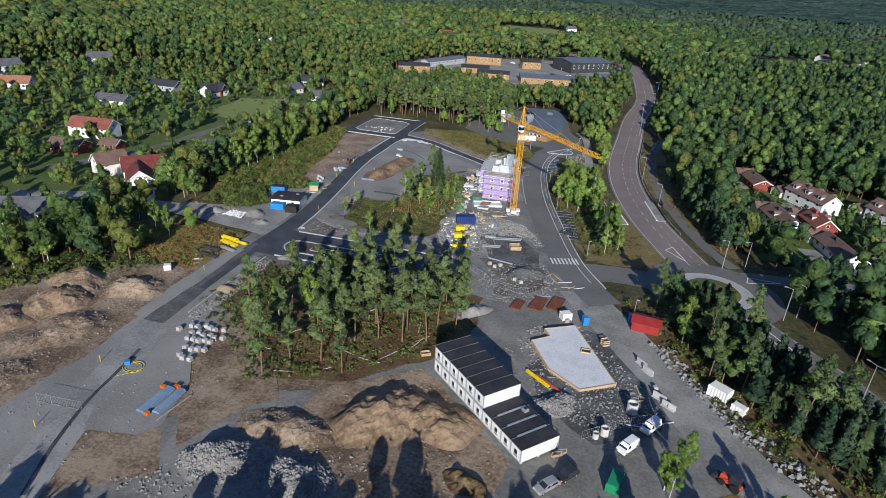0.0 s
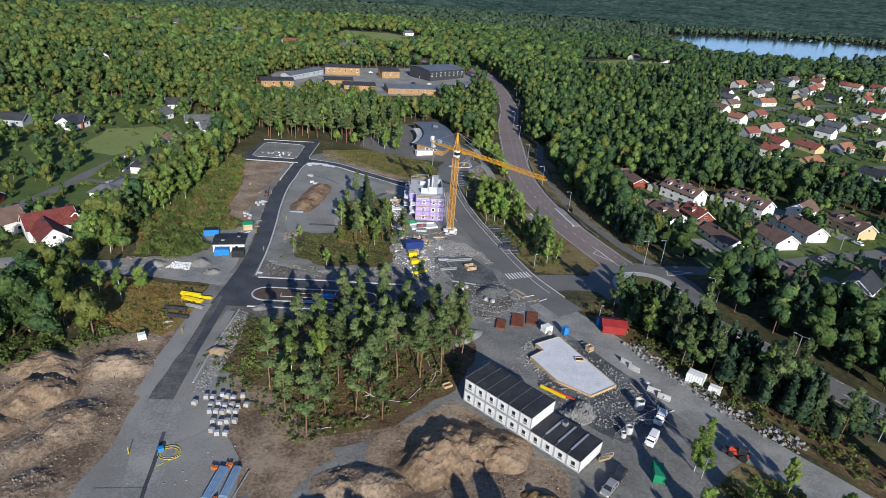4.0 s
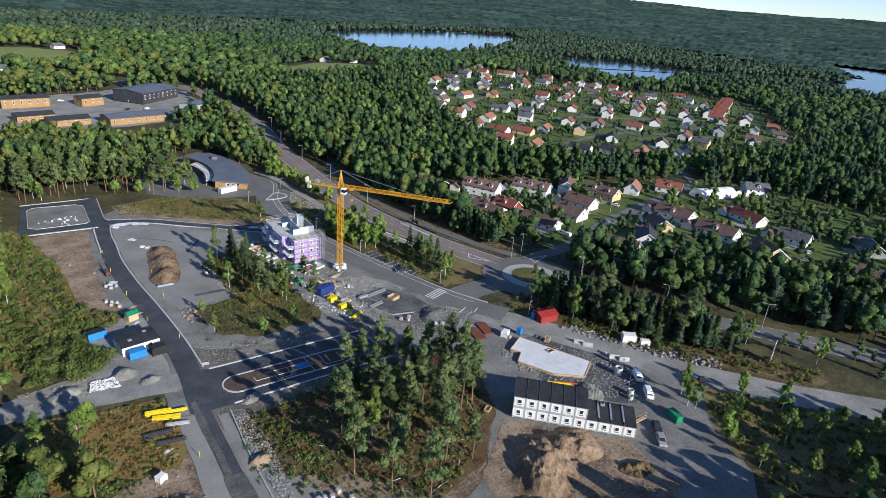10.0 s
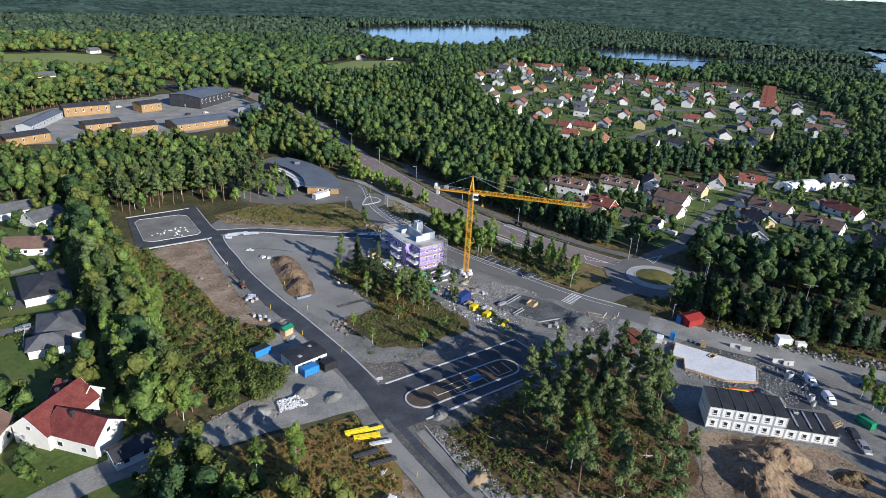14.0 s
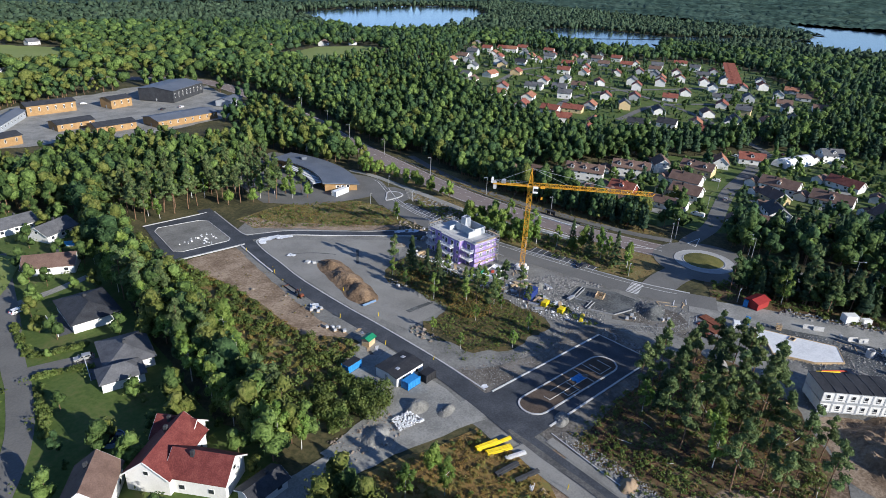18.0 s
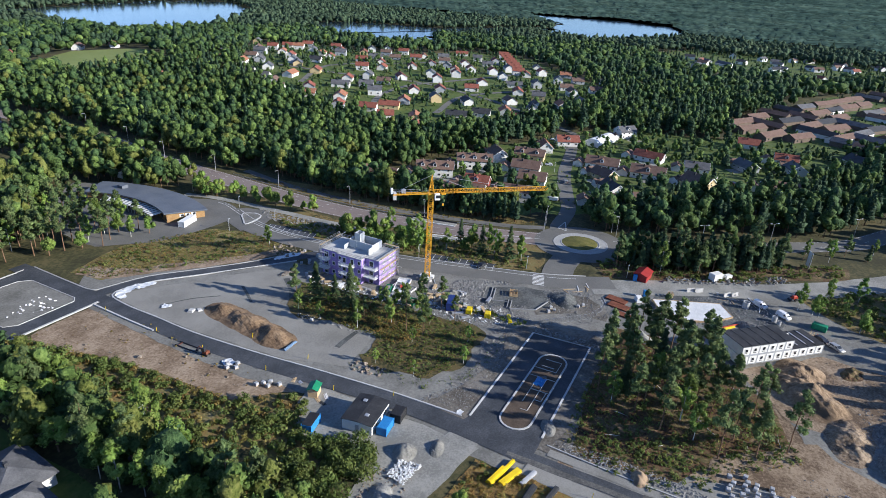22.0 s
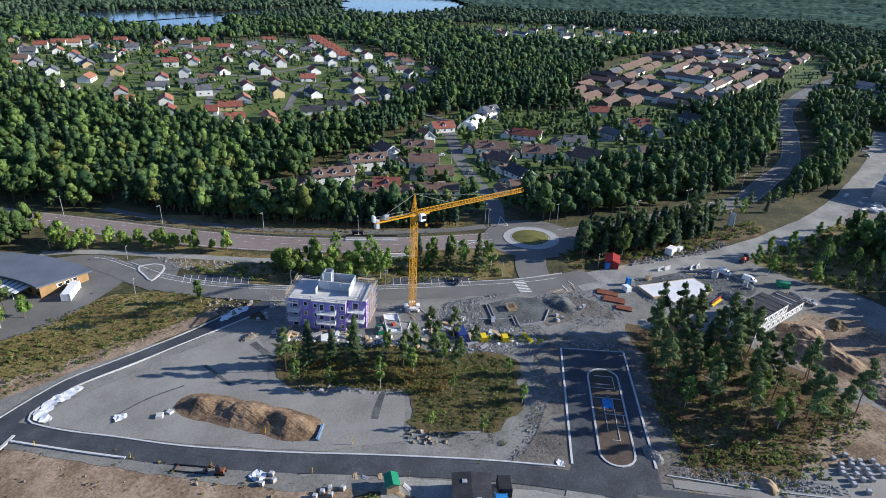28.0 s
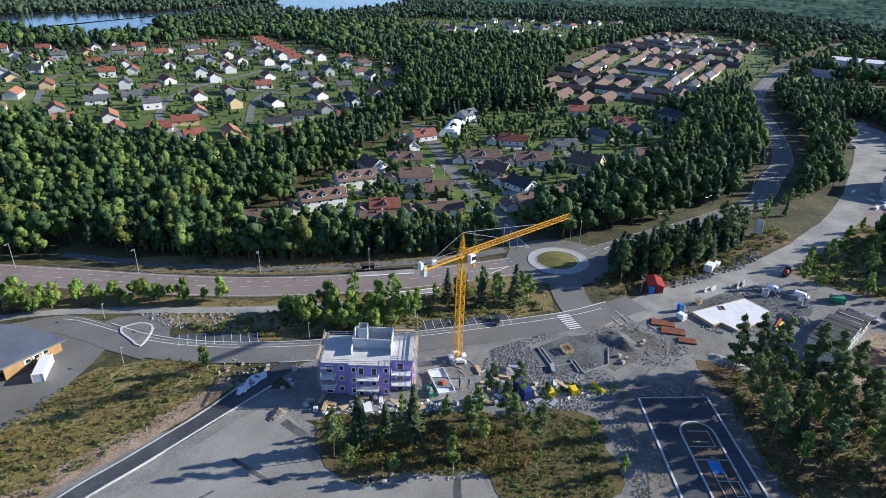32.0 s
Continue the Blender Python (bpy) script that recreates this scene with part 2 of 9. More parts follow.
# ---- mesh building ----
class MB:
    """Collects vertices and faces of one part."""

    def __init__(self):
        self.v, self.f = [], []

    def add(self, vs, fs):
        k = len(self.v)
        self.v += [tuple(p) for p in vs]
        self.f += [tuple(i + k for i in q) for q in fs]
        return self

    def box(self, x0, y0, z0, x1, y1, z1, m=None, b=0.0):
        """A box; b chamfers its upper edges."""
        vs = [(x0, y0, z0), (x1, y0, z0), (x1, y1, z0), (x0, y1, z0)]
        fs = [(3, 2, 1, 0), (0, 1, 5, 4), (1, 2, 6, 5), (2, 3, 7, 6), (3, 0, 4, 7)]
        zt = z1 - b if b else z1
        vs += [(x0, y0, zt), (x1, y0, zt), (x1, y1, zt), (x0, y1, zt)]
        if b:
            vs += [(x0 + b, y0 + b, z1), (x1 - b, y0 + b, z1), (x1 - b, y1 - b, z1), (x0 + b, y1 - b, z1)]
            fs += [(4, 5, 9, 8), (5, 6, 10, 9), (6, 7, 11, 10), (7, 4, 8, 11), (8, 9, 10, 11)]
        else:
            fs += [(4, 5, 6, 7)]
        if m is not None:
            vs = [m @ Vector(p) for p in vs]
        return self.add(vs, fs)

    def bar(self, p, q, w, h=None):
        """A square bar from p to q."""
        p, q = Vector(p), Vector(q)
        d = (q - p).normalized()
        s = d.cross(Vector((0, 0, 1)))
        s = s.normalized() if s.length > 1e-3 else Vector((1, 0, 0))
        u = s.cross(d)
        s, u = s * w / 2, u * (h or w) / 2
        vs = [e + a * s + c * u for e in (p, q) for a, c in ((-1, -1), (1, -1), (1, 1), (-1, 1))]
        return self.add(vs, [(0, 1, 2, 3), (7, 6, 5, 4), (0, 4, 5, 1), (1, 5, 6, 2), (2, 6, 7, 3), (3, 7, 4, 0)])

    def tube(self, pts, radii, n=6, cap=True):
        pts = [Vector(p) for p in pts]
        k = len(self.v)
        for i, p in enumerate(pts):
            d = (pts[min(i + 1, len(pts) - 1)] - pts[max(i - 1, 0)]).normalized()
            s = d.orthogonal().normalized() if abs(d.z) < 0.9 else Vector((1, 0, 0))
            u = d.cross(s).normalized()
            s = u.cross(d)
            for j in range(n):
                a = 2 * math.pi * j / n
                self.v.append(tuple(p + radii[i] * (math.cos(a) * s + math.sin(a) * u)))
        for i in range(len(pts) - 1):
            for j in range(n):
                a, b = k + i * n + j, k + i * n + (j + 1) % n
                self.f.append((a, b, b + n, a + n))
        if cap:
            self.f.append(tuple(k + j for j in reversed(range(n))))
            self.f.append(tuple(k + (len(pts) - 1) * n + j for j in range(n)))
        return self

    def prism(self, poly, z0, z1):
        n = len(poly)
        vs = [(*p, z0) for p in poly] + [(*p, z1) for p in poly]
        return self.add(vs, [tuple(reversed(range(n))), tuple(range(n, 2 * n))] + [(i, (i + 1) % n, n + (i + 1) % n, n + i) for i in range(n)])

    def mesh(self, name, material):
        me = bpy.data.meshes.new(name)
        me.from_pydata(self.v, [], self.f)
        me.materials.append(material)
        me.update()
        return me


def part(name, mb, material, parent=None, label=""):
    ob = new(name, mb.mesh(name, material) if isinstance(mb, MB) else mb)
    ob.parent = parent
    return tagged(ob, label)


def thing(name, m, label, category, group="", kind=""):
    ob = new(name)
    ob.empty_display_size = 0.5
    ob.matrix_world = m
    return tagged(ob, label, category, group, kind)


def quads_mesh(name, verts, material, per=4):
    """A mesh of loose leaves from an (n*per, 3) array."""
    n = len(verts) // per
    me = bpy.data.meshes.new(name)
    me.vertices.add(n * per)
    me.vertices.foreach_set("co", np.ascontiguousarray(verts, dtype=np.float32).ravel())
    me.loops.add(n * per)
    me.loops.foreach_set("vertex_index", np.arange(n * per, dtype=np.int32))
    me.polygons.add(n)
    me.polygons.foreach_set("loop_start", np.arange(0, n * per, per, dtype=np.int32))
    me.polygons.foreach_set("loop_total", np.full(n, per, dtype=np.int32))
    me.materials.append(material)
    me.update(calc_edges=True)
    return me


# ---- the lie of the land ----
def lie(x, y):
    """Height of the ground: a site that falls gently north and east, low hills behind the villages, wooded ridges far off."""
    x, y = np.asarray(x, float), np.asarray(y, float)
    p = 0.3 - 0.022 * (y - 170) - 0.012 * (x + 20)
    p = -7 + np.logaddexp(0, p + 7)
    p = 8 - np.logaddexp(0, 8 - p)
    p = p + 12 * np.exp(-((x - 270) / 220) ** 2 - ((y - 620) / 230) ** 2) + 5 * np.exp(-((x - 480) / 250) ** 2 - ((y - 330) / 200) ** 2)
    r = np.hypot(x, y - 150)
    far = np.clip((r - 1700) / 2800, 0, 1)
    return p + far ** 1.5 * (92 + 16 * np.sin(x * 0.0021 + 1.0) * np.cos(y * 0.0017 + 0.6) + 9 * np.sin(x * 0.006 + y * 0.004))


def gz(x, y):
    return float(lie(x, y))


def axis(lo, hi, a, b, fine, grow):
    c = list(np.arange(a, b + 0.1, fine))
    s, p = fine, b
    while p < hi:
        s *= grow
        p = min(p + s, hi)
        c.append(p)
    s, p = fine, a
    while p > lo:
        s *= grow
        p = max(p - s, lo)
        c.insert(0, p)
    return np.array(c)


def land():
    xs, ys = axis(-4700, 4700, -260, 420, 10, 1.12), axis(-3800, 4700, -120, 460, 10, 1.12)
    X, Y = np.meshgrid(xs, ys)
    Z = lie(X, Y) - 0.03
    nx, ny = len(xs), len(ys)
    v = np.stack([X.ravel(), Y.ravel(), Z.ravel()], 1)
    f = [(j * nx + i, j * nx + i + 1, (j + 1) * nx + i + 1, (j + 1) * nx + i) for j in range(ny - 1) for i in range(nx - 1)]
    me = bpy.data.meshes.new("ground")
    me.from_pydata(v.tolist(), [], f)
    me.materials.append(M_GROUND)
    tagged(new("ground", me), "green and brown meadow and forest floor to the horizon", "ground", kind="structure")


land()


def inside(poly, X, Y):
    """Which points lie inside a polygon."""
    r = np.zeros(np.shape(X), bool)
    n = len(poly)
    for i in range(n):
        (x0, y0), (x1, y1) = poly[i], poly[(i + 1) % n]
        if y0 != y1:
            r ^= ((y0 > Y) != (y1 > Y)) & (X < (x1 - x0) * (Y - y0) / (y1 - y0) + x0)
    return r


ZONES = {}


def ragged(poly, step, jit, rng):
    out = []
    for i in range(len(poly)):
        a, b = Vector(poly[i]), Vector(poly[(i + 1) % len(poly)])
        n = max(1, int((b - a).length / step))
        for k in range(n):
            p = a.lerp(b, k / n)
            if jit:
                q = noise.noise_vector(Vector((p.x * 0.11, p.y * 0.11, 3.0))) * jit * 1.3 + noise.noise_vector(Vector((p.x * 0.5, p.y * 0.5, 9.0))) * jit * 0.5
                p = p + Vector((q.x, q.y))
            out.append((p.x, p.y))
    return out


def patch(name, poly, material, lift, label, category="ground", jit=0.8, step=2.0, keep=True):
    """A sheet of ground laid over the land."""
    poly2 = ragged(poly, step, jit, None) if jit else poly
    bm = bmesh.new()
    f = bm.faces.new([bm.verts.new((x, y, 0)) for x, y in poly2])
    if f.normal.z < 0:
        f.normal_flip()
    bmesh.ops.triangulate(bm, faces=bm.faces[:])
    for ax in (0, 1):
        c = [p[ax] for p in poly2]
        for s in np.arange(math.ceil(min(c) / 16) * 16, max(c), 16):
            co, no = [0, 0, 0], [0, 0, 0]
            co[ax], no[ax] = s, 1
            bmesh.ops.bisect_plane(bm, geom=bm.verts[:] + bm.edges[:] + bm.faces[:], plane_co=co, plane_no=no)
    for v in bm.verts:
        v.co.z = gz(v.co.x, v.co.y) + lift
    bmesh.ops.recalc_face_normals(bm, faces=bm.faces[:])
    if sum(f.normal.z for f in bm.faces) < 0:
        bmesh.ops.reverse_faces(bm, faces=bm.faces[:])
    me = bpy.data.meshes.new(name)
    bm.to_mesh(me)
    bm.free()
    me.materials.append(material)
    ob = tagged(new(name, me), label, category, kind="structure")
    if keep:
        ZONES.setdefault("open", []).append(poly)
    return ob


def smooth_line(pts, step=4.0):
    """A smooth curve through the points."""
    P = [Vector(p) for p in pts]
    P = [P[0] * 2 - P[1]] + P + [P[-1] * 2 - P[-2]]
    out = []
    for i in range(1, len(P) - 2):
        a, b, c, d = P[i - 1:i + 3]
        n = max(2, int((c - b).length / step))
        for k in range(n):
            t = k / n
            out.append(0.5 * ((2 * b) + (c - a) * t + (2 * a - 5 * b + 4 * c - d) * t * t + (3 * b - a - 3 * c + d) * t ** 3))
    return out + [P[-2]]


LINES = []


def offset(line, d):
    res = []
    for i, p in enumerate(line):
        t = (line[min(i + 1, len(line) - 1)] - line[max(i - 1, 0)]).normalized()
        res.append(p + Vector((t.y, -t.x)) * d)
    return res


def strip(mb, left, right, lift):
    vs, fs = [], []
    for a, b in zip(left, right):
        vs += [(a.x, a.y, gz(a.x, a.y) + lift), (b.x, b.y, gz(b.x, b.y) + lift)]
    for i in range(len(left) - 1):
        fs.append((2 * i, 2 * i + 1, 2 * i + 3, 2 * i + 2))
    return mb.add(vs, fs)


def ribbon(name, pts, width, material, lift, label, category="road", step=4.0, keep=True, rough=0.0):
    line = smooth_line(pts, step)
    w = [width / 2 * (1 + rough * noise.noise(Vector((p.x * 0.1, p.y * 0.1, k)))) for k in (0, 7) for p in line]
    n = len(line)
    A = [a for a in (offset(line, -w[i])[i] for i in range(n))] if rough else offset(line, -width / 2)
    B = [b for b in (offset(line, w[n + i])[i] for i in range(n))] if rough else offset(line, width / 2)
    ob = tagged(part(name, strip(MB(), A, B, lift), material), label, category, kind="structure")
    if keep:
        LINES.append((line, width / 2))
    return line


def dashes(line, d, dash, gap, w, lift, a=0.0, b=1e9):
    """Painted dashes along a line, d metres to its side."""
    mb, run = MB(), 0.0
    l2 = offset(line, d)
    for i in range(len(l2) - 1):
        p, q = l2[i], l2[i + 1]
        ln = (q - p).length
        u = 0.0
        while u < ln - 1e-6:
            ph = (run + u) % (dash + gap)
            s = min(ln - u, (dash if ph < dash else dash + gap) - ph + 1e-4)
            if ph < dash and a <= run + u <= b and s > 0.05:
                t = (q - p).normalized()
                n = Vector((t.y, -t.x)) * w / 2
                e, f = p + t * u, p + t * (u + s)
                mb.add([(c.x, c.y, gz(c.x, c.y) + lift) for c in (e - n, e + n, f + n, f - n)], [(0, 1, 2, 3)])
            u += s
        run += ln
    return mb

# ---- ground sheets of the building site ----
patch("ground_site", [(-27, 248), (-17, 238), (-12, 200), (-3, 172), (4, 156), (14.7, 144), (24, 128), (29, 114.5), (34, 103), (41, 94), (48, 86), (40, 76), (22, 66), (5, 55), (-20, 46), (-60, 40), (-66, 52), (-70, 64), (-60, 80), (-40, 92), (-26, 106), (-19, 118), (-18, 136), (-34, 138), (-34, 160), (-32, 180), (-36, 196), (-40, 214), (-39, 240)], M_GRAVEL, 0.05, "grey crushed rock ground of the building site")
SW_BED = [(-92, 132), (-81, 132), (-79, 118), (-73, 108), (-69.5, 97), (-71, 88), (-79, 72), (-76, 60), (-66, 44), (-80, 34), (-95, 48), (-93, 66), (-90.5, 84), (-91.5, 104)]
patch("ground_gravel_south_west", SW_BED, M_PAD, 0.06, "grey gravel ground round the unfinished street")
patch("ground_pad", [(-80, 279), (-69, 271.5), (-58, 263.5), (-46, 255), (-41, 250), (-43, 242), (-52, 236), (-60, 233), (-63, 222), (-61, 212), (-60, 198), (-78, 195), (-83.2, 212), (-85, 232), (-85.4, 256), (-84.4, 274)], M_PAD, 0.07, "smooth grey compacted gravel building plot", jit=0.5)
patch("ground_dirt_north_west", [(-88, 279), (-87.5, 218), (-89, 196), (-103, 210), (-105, 243), (-114, 278)], M_SOIL, 0.05, "bare brown soil with small stones")
patch("ground_dirt_south_west", [(-94, 128), (-92, 112), (-91, 88), (-95, 66), (-122, 52), (-140, 80), (-126, 112), (-106, 124)], M_DIRT, 0.05, "bare brown soil among spoil heaps")
patch("ground_dirt_mounds", [(-42, 91), (-25, 103), (-4, 82), (-6, 66), (-30, 60), (-44, 74)], M_DIRT, 0.08, "brown soil round the sand heaps")
patch("ground_dirt_grove_edge", [(-76, 110), (-60, 90), (-52, 82), (-58, 68), (-64, 78), (-70, 96)], M_DIRT, 0.09, "brown soil beside the pine grove")
patch("ground_grove", [(-79, 138), (-36, 138.5), (-18, 137), (-18, 120), (-25, 107), (-38, 95), (-56, 89), (-69.5, 106), (-76, 112), (-79, 122)], M_FLOOR, 0.10, "red-brown floor of the pine grove", jit=1.5)
patch("ground_thicket", [(-72, 196), (-60, 197), (-61, 210), (-62, 222), (-59, 231), (-50, 235), (-44, 238), (-41, 222), (-39.5, 200), (-42, 187), (-40.5, 179), (-41.5, 170), (-51, 169.5), (-65, 169.5), (-73, 175), (-74, 187)], M_THICKET, 0.10, "olive and brown rough grass with bushes", jit=2.6)
patch("ground_brush_north", [(-80, 306), (-58, 311), (-40, 305), (-25, 296), (-20, 277), (-24, 262), (-40, 264), (-60, 279), (-78, 292)], M_GOLD, 0.06, "golden brown heath with low bushes", jit=1.5)
patch("ground_orange_grass", [(-120, 155), (-92.5, 151), (-91, 136), (-94, 124), (-118, 128), (-128, 144)], M_RUSTGRASS, 0.06, "dry orange-brown grass", jit=1.5)
patch("ground_slope_west", [(-103, 211), (-91, 195), (-103, 188), (-118, 170), (-128, 190), (-124, 240), (-118, 290), (-113, 280), (-105, 245)], M_BRUSH, 0.04, "green and rust bushy slope", jit=1.5)
patch("ground_yard_west", [(-88, 198), (-88, 168), (-89, 152), (-104, 155), (-122, 156), (-124, 166), (-108, 170), (-104, 190), (-96, 197)], M_TRACK, 0.08, "grey gravel yard round the site hut")
patch("ground_verge_east", [(38, 262), (33, 300), (36, 330), (30, 330), (27, 290), (29, 250), (38, 216), (52, 188), (60, 186), (52, 206), (44, 232)], M_BRUSH, 0.04, "brown grassy verge beside the cycle path", jit=0.8)
patch("ground_verge_parking", [(-12, 258), (-4, 210), (2, 184), (8, 172), (18, 178), (19, 200), (10, 232), (4, 262), (2, 292), (-4, 286), (-8, 276)], M_BRUSH, 0.05, "grassy strip with stones between the roads", jit=0.8)
patch("ground_verge_south_east", [(14, 150), (24, 131), (30, 116), (36, 105), (50, 90), (62, 70), (74, 70), (60, 100), (48, 126), (40, 146), (26, 158)], M_FLOOR, 0.03, "dark wooded floor beside the gravel road", jit=1.2)
patch("ground_scrub_south", [(22, 78), (34, 86), (44, 78), (60, 58), (80, 36), (60, 20), (30, 40), (10, 54)], M_BRUSH, 0.09, "bushy ground beside the gravel road", jit=1.5, keep=False)

patch("ground_dirt_under", [(-98, 134), (-80, 142), (-16, 142), (-16, 100), (-2, 82), (2, 58), (-66, 36), (-98, 44)], M_DIRT, 0.01, "brown stony soil of the site")
patch("ground_gravel_under", [(-92, 136), (-33, 136), (-33, 250), (-44, 262), (-60, 284), (-78, 300), (-92, 290)], M_GRAVEL, 0.015, "grey stony soil beside the new streets")
patch("ground_dirt_spoil", [(-78, 67), (-63, 71), (-57, 62), (-65, 56), (-77, 59)], M_DIRT, 0.075, "brown soil beside the rock mounds")
patch("ground_verge_junction", [(6, 172), (28, 174), (35, 183), (27, 206), (17, 232), (10, 236), (17, 204)], M_BRUSH, 0.02, "brown verge before the roundabout")
patch("ground_verge_main", [(3, 340), (4, 290), (6, 250), (14, 222), (14, 236), (10, 262), (11, 300), (13, 342)], M_BRUSH, 0.02, "brown verge beside the main road")
patch("ground_damp_court", [(-82, 134), (-60, 136.5), (-36, 136), (-29, 139), (-26, 148), (-29, 160), (-38, 165), (-52, 162), (-70, 164), (-80, 172), (-81, 158)], M_STONY, 0.125, "stony grey-brown soil round the turning court", jit=1.2)
patch("ground_damp_pit", [(-10.4, 167), (-6, 160), (-3.5, 150), (-9, 143), (-16, 141.5), (-17, 150), (-23.4, 161)], M_STONY, 0.085, "grey-brown gravel bank beside the foundation", jit=1.0)
patch("ground_damp_slab", [(0, 100), (-4, 112), (6, 132), (24, 128), (26, 112), (22, 98), (10, 92)], M_DAMP, 0.075, "dark crushed rock round the concrete slab", jit=1.2)
patch("ground_damp_street", [(-95.2, 216), (-92.4, 198), (-88.4, 196), (-90.6, 222), (-91.4, 246), (-90.4, 279), (-92.2, 279), (-94.6, 246)], M_GRAVEL, 0.10, "grey gravel shoulder of the new street", jit=0.6)
# Trenches are flat strips; the groove's depth is only the dark colour.
for i, pts in enumerate(([(-57.3, 251), (-60.5, 246), (-64, 241)], [(-45.3, 243), (-50, 237), (-54.6, 232), (-60, 228)], [(-71.4, 203), (-66, 203.2), (-61.4, 203)], [(-78.6, 262), (-72, 258), (-66, 252)])):
    ribbon("ground_trench", pts, (1.0, 2.2, 1.4, 0.5)[i], M_DAMP, 0.10, "flat dark strip drawn for a shallow trench in the gravel plot", "trench", step=1.5, keep=False, rough=0.5)
patch("ground_soil_verge", [(-80, 302), (-76, 290), (-66, 283.5), (-56, 275), (-44, 265.5), (-32, 258), (-29, 262), (-42, 271), (-54, 280), (-66, 290), (-74, 307)], M_SOIL, 0.08, "pale stony soil beside the curved street", jit=1.2)
patch("ground_soil_grove", [(-72, 106), (-69, 99), (-62, 90), (-54, 80), (-48, 84), (-52, 91), (-60, 98), (-66, 106)], M_DIRT, 0.13, "brown trampled soil at the edge of the grove", jit=1.0)
# ---- roads ----
MAIN_N = ribbon("road_main_north", [(37, 181), (33, 193), (26, 217), (21, 245), (19, 270), (19.5, 295), (23, 335), (28, 390), (36, 440), (38, 480), (37, 550), (30, 606), (4, 642), (-60, 690)], 13.5, M_REDROAD, 0.12, "reddish asphalt main road with white lines")
MAIN_S = ribbon("road_main_south", [(47, 153), (54, 141), (61, 131), (73, 110), (87, 89), (104, 67), (135, 46), (174, 21), (240, -4), (307, -25), (375, -58), (470, -120), (590, -222), (720, -330)], 10.5, M_ROAD, 0.12, "grey asphalt main road curving away")
VILLAGE = ribbon("road_village", [(47, 176), (55, 179.5), (78, 182), (101, 190), (137, 202), (183, 212), (232, 224)], 7, M_ROAD, 0.13, "grey asphalt village street")
LOCAL = ribbon("road_local", [(12, 146), (4, 160), (-0.5, 172), (-4.5, 186), (-9, 203), (-14, 225), (-17.5, 250), (-18, 272), (-15, 290), (-9, 305), (-5, 318), (-10, 330), (-14, 345)], 9.5, M_ROAD, 0.12, "grey asphalt local street with bicycle lane")
ribbon("road_link", [(0, 163), (14, 166), (28, 166)], 11, M_ROAD, 0.11, "grey asphalt link to the roundabout")
patch("road_loop", [(-22, 286), (-12, 283), (-3, 286), (1, 294), (-1, 303), (-7, 308), (-16, 302)], M_ROAD, 0.10, "grey asphalt turning loop", "road", jit=0)
patch("parking_east", [(-12.4, 211.5), (-0.7, 213), (4, 187), (-5, 186)], M_ASPHALT, 0.10, "dark asphalt parking bays", "parking", jit=0)
patch("parking_north", [(-16, 282), (-9.5, 281.5), (-7.4, 259), (-15, 257)], M_ASPHALT, 0.10, "dark asphalt parking bays", "parking", jit=0)
ribbon("road_gravel", [(5, 152), (12, 139), (20, 126), (27, 112), (35, 97), (46, 81), (60, 65), (83, 41), (117, 14), (157, -13), (190, -34), (262, -72)], 11.5, M_TRACK, 0.11, "pale grey gravel road", rough=0.12)
patch("ground_gravel_yard_far", [(84, 40), (104, 26), (130, 8), (162, -16), (196, -34), (232, -34), (250, -72), (190, -72), (126, -44), (84, -14), (70, 20)], M_TRACK, 0.06, "grey gravel works yard", jit=2)
patch("paving_works", [(62, 34), (84, 40), (104, 20), (84, -4), (66, 12)], M_REDROAD, 0.075, "reddish paved parking ground of the works", "paving", jit=0.4)
ribbon("path_east", [(40, 342), (33, 304), (32, 262), (37, 226), (43.5, 199), (50, 184)], 4.2, M_ROAD, 0.09, "grey asphalt cycle path", "path")
ribbon("path_west", [(-3, 338), (1.5, 322), (3.6, 289), (5, 260), (9, 236)], 3.6, M_TRACK, 0.09, "grey gravel footpath", "path")
ribbon("street_new", [(-85.7, 141), (-85.1, 148), (-84.0, 166), (-84.3, 182), (-85.8, 199), (-87.8, 220), (-88.8, 242), (-88.2, 260), (-87.2, 276), (-86.6, 298), (-86.2, 324)], 5.6, M_ASPHALT, 0.14, "new dark asphalt street with pale kerbs")
ribbon("street_new_south", [(-86.4, 103), (-86.35, 116), (-86.25, 128), (-86.0, 142)], 3.7, M_ASPHALT, 0.14, "narrow new asphalt strip of the unfinished street", "street", step=1.5, rough=0.12)
ribbon("street_dust", [(-86.5, 100), (-86.4, 108), (-86.3, 117)], 4.2, M_DUSTY, 0.155, "asphalt grey with dust and grit", "street", keep=False, rough=0.5, step=1.2)
ribbon("street_dust", [(-87.2, 116), (-87.3, 130), (-87.0, 146)], 1.6, M_DUSTY, 0.153, "dusty track on the asphalt", "street", keep=False, rough=0.7, step=1.2)
ribbon("street_shoulder", [(-90.5, 101), (-90.6, 116), (-90.4, 128), (-89.2, 141)], 4.2, M_PAD, 0.125, "pale compacted gravel shoulder", "gravel", keep=False, rough=0.25, step=1.5)
ribbon("street_shoulder", [(-83.3, 100), (-83.2, 112), (-82.9, 124), (-82.2, 138)], 2.3, M_PAD, 0.13, "pale compacted gravel shoulder", "gravel", keep=False, rough=0.3, step=1.5)
ribbon("street_gravel_south", [(-70, 34), (-74.5, 52), (-80, 71), (-82.4, 85), (-85.2, 97), (-86.3, 105)], 7.5, M_TRACK, 0.10, "unpaved grey street bed", rough=0.15)
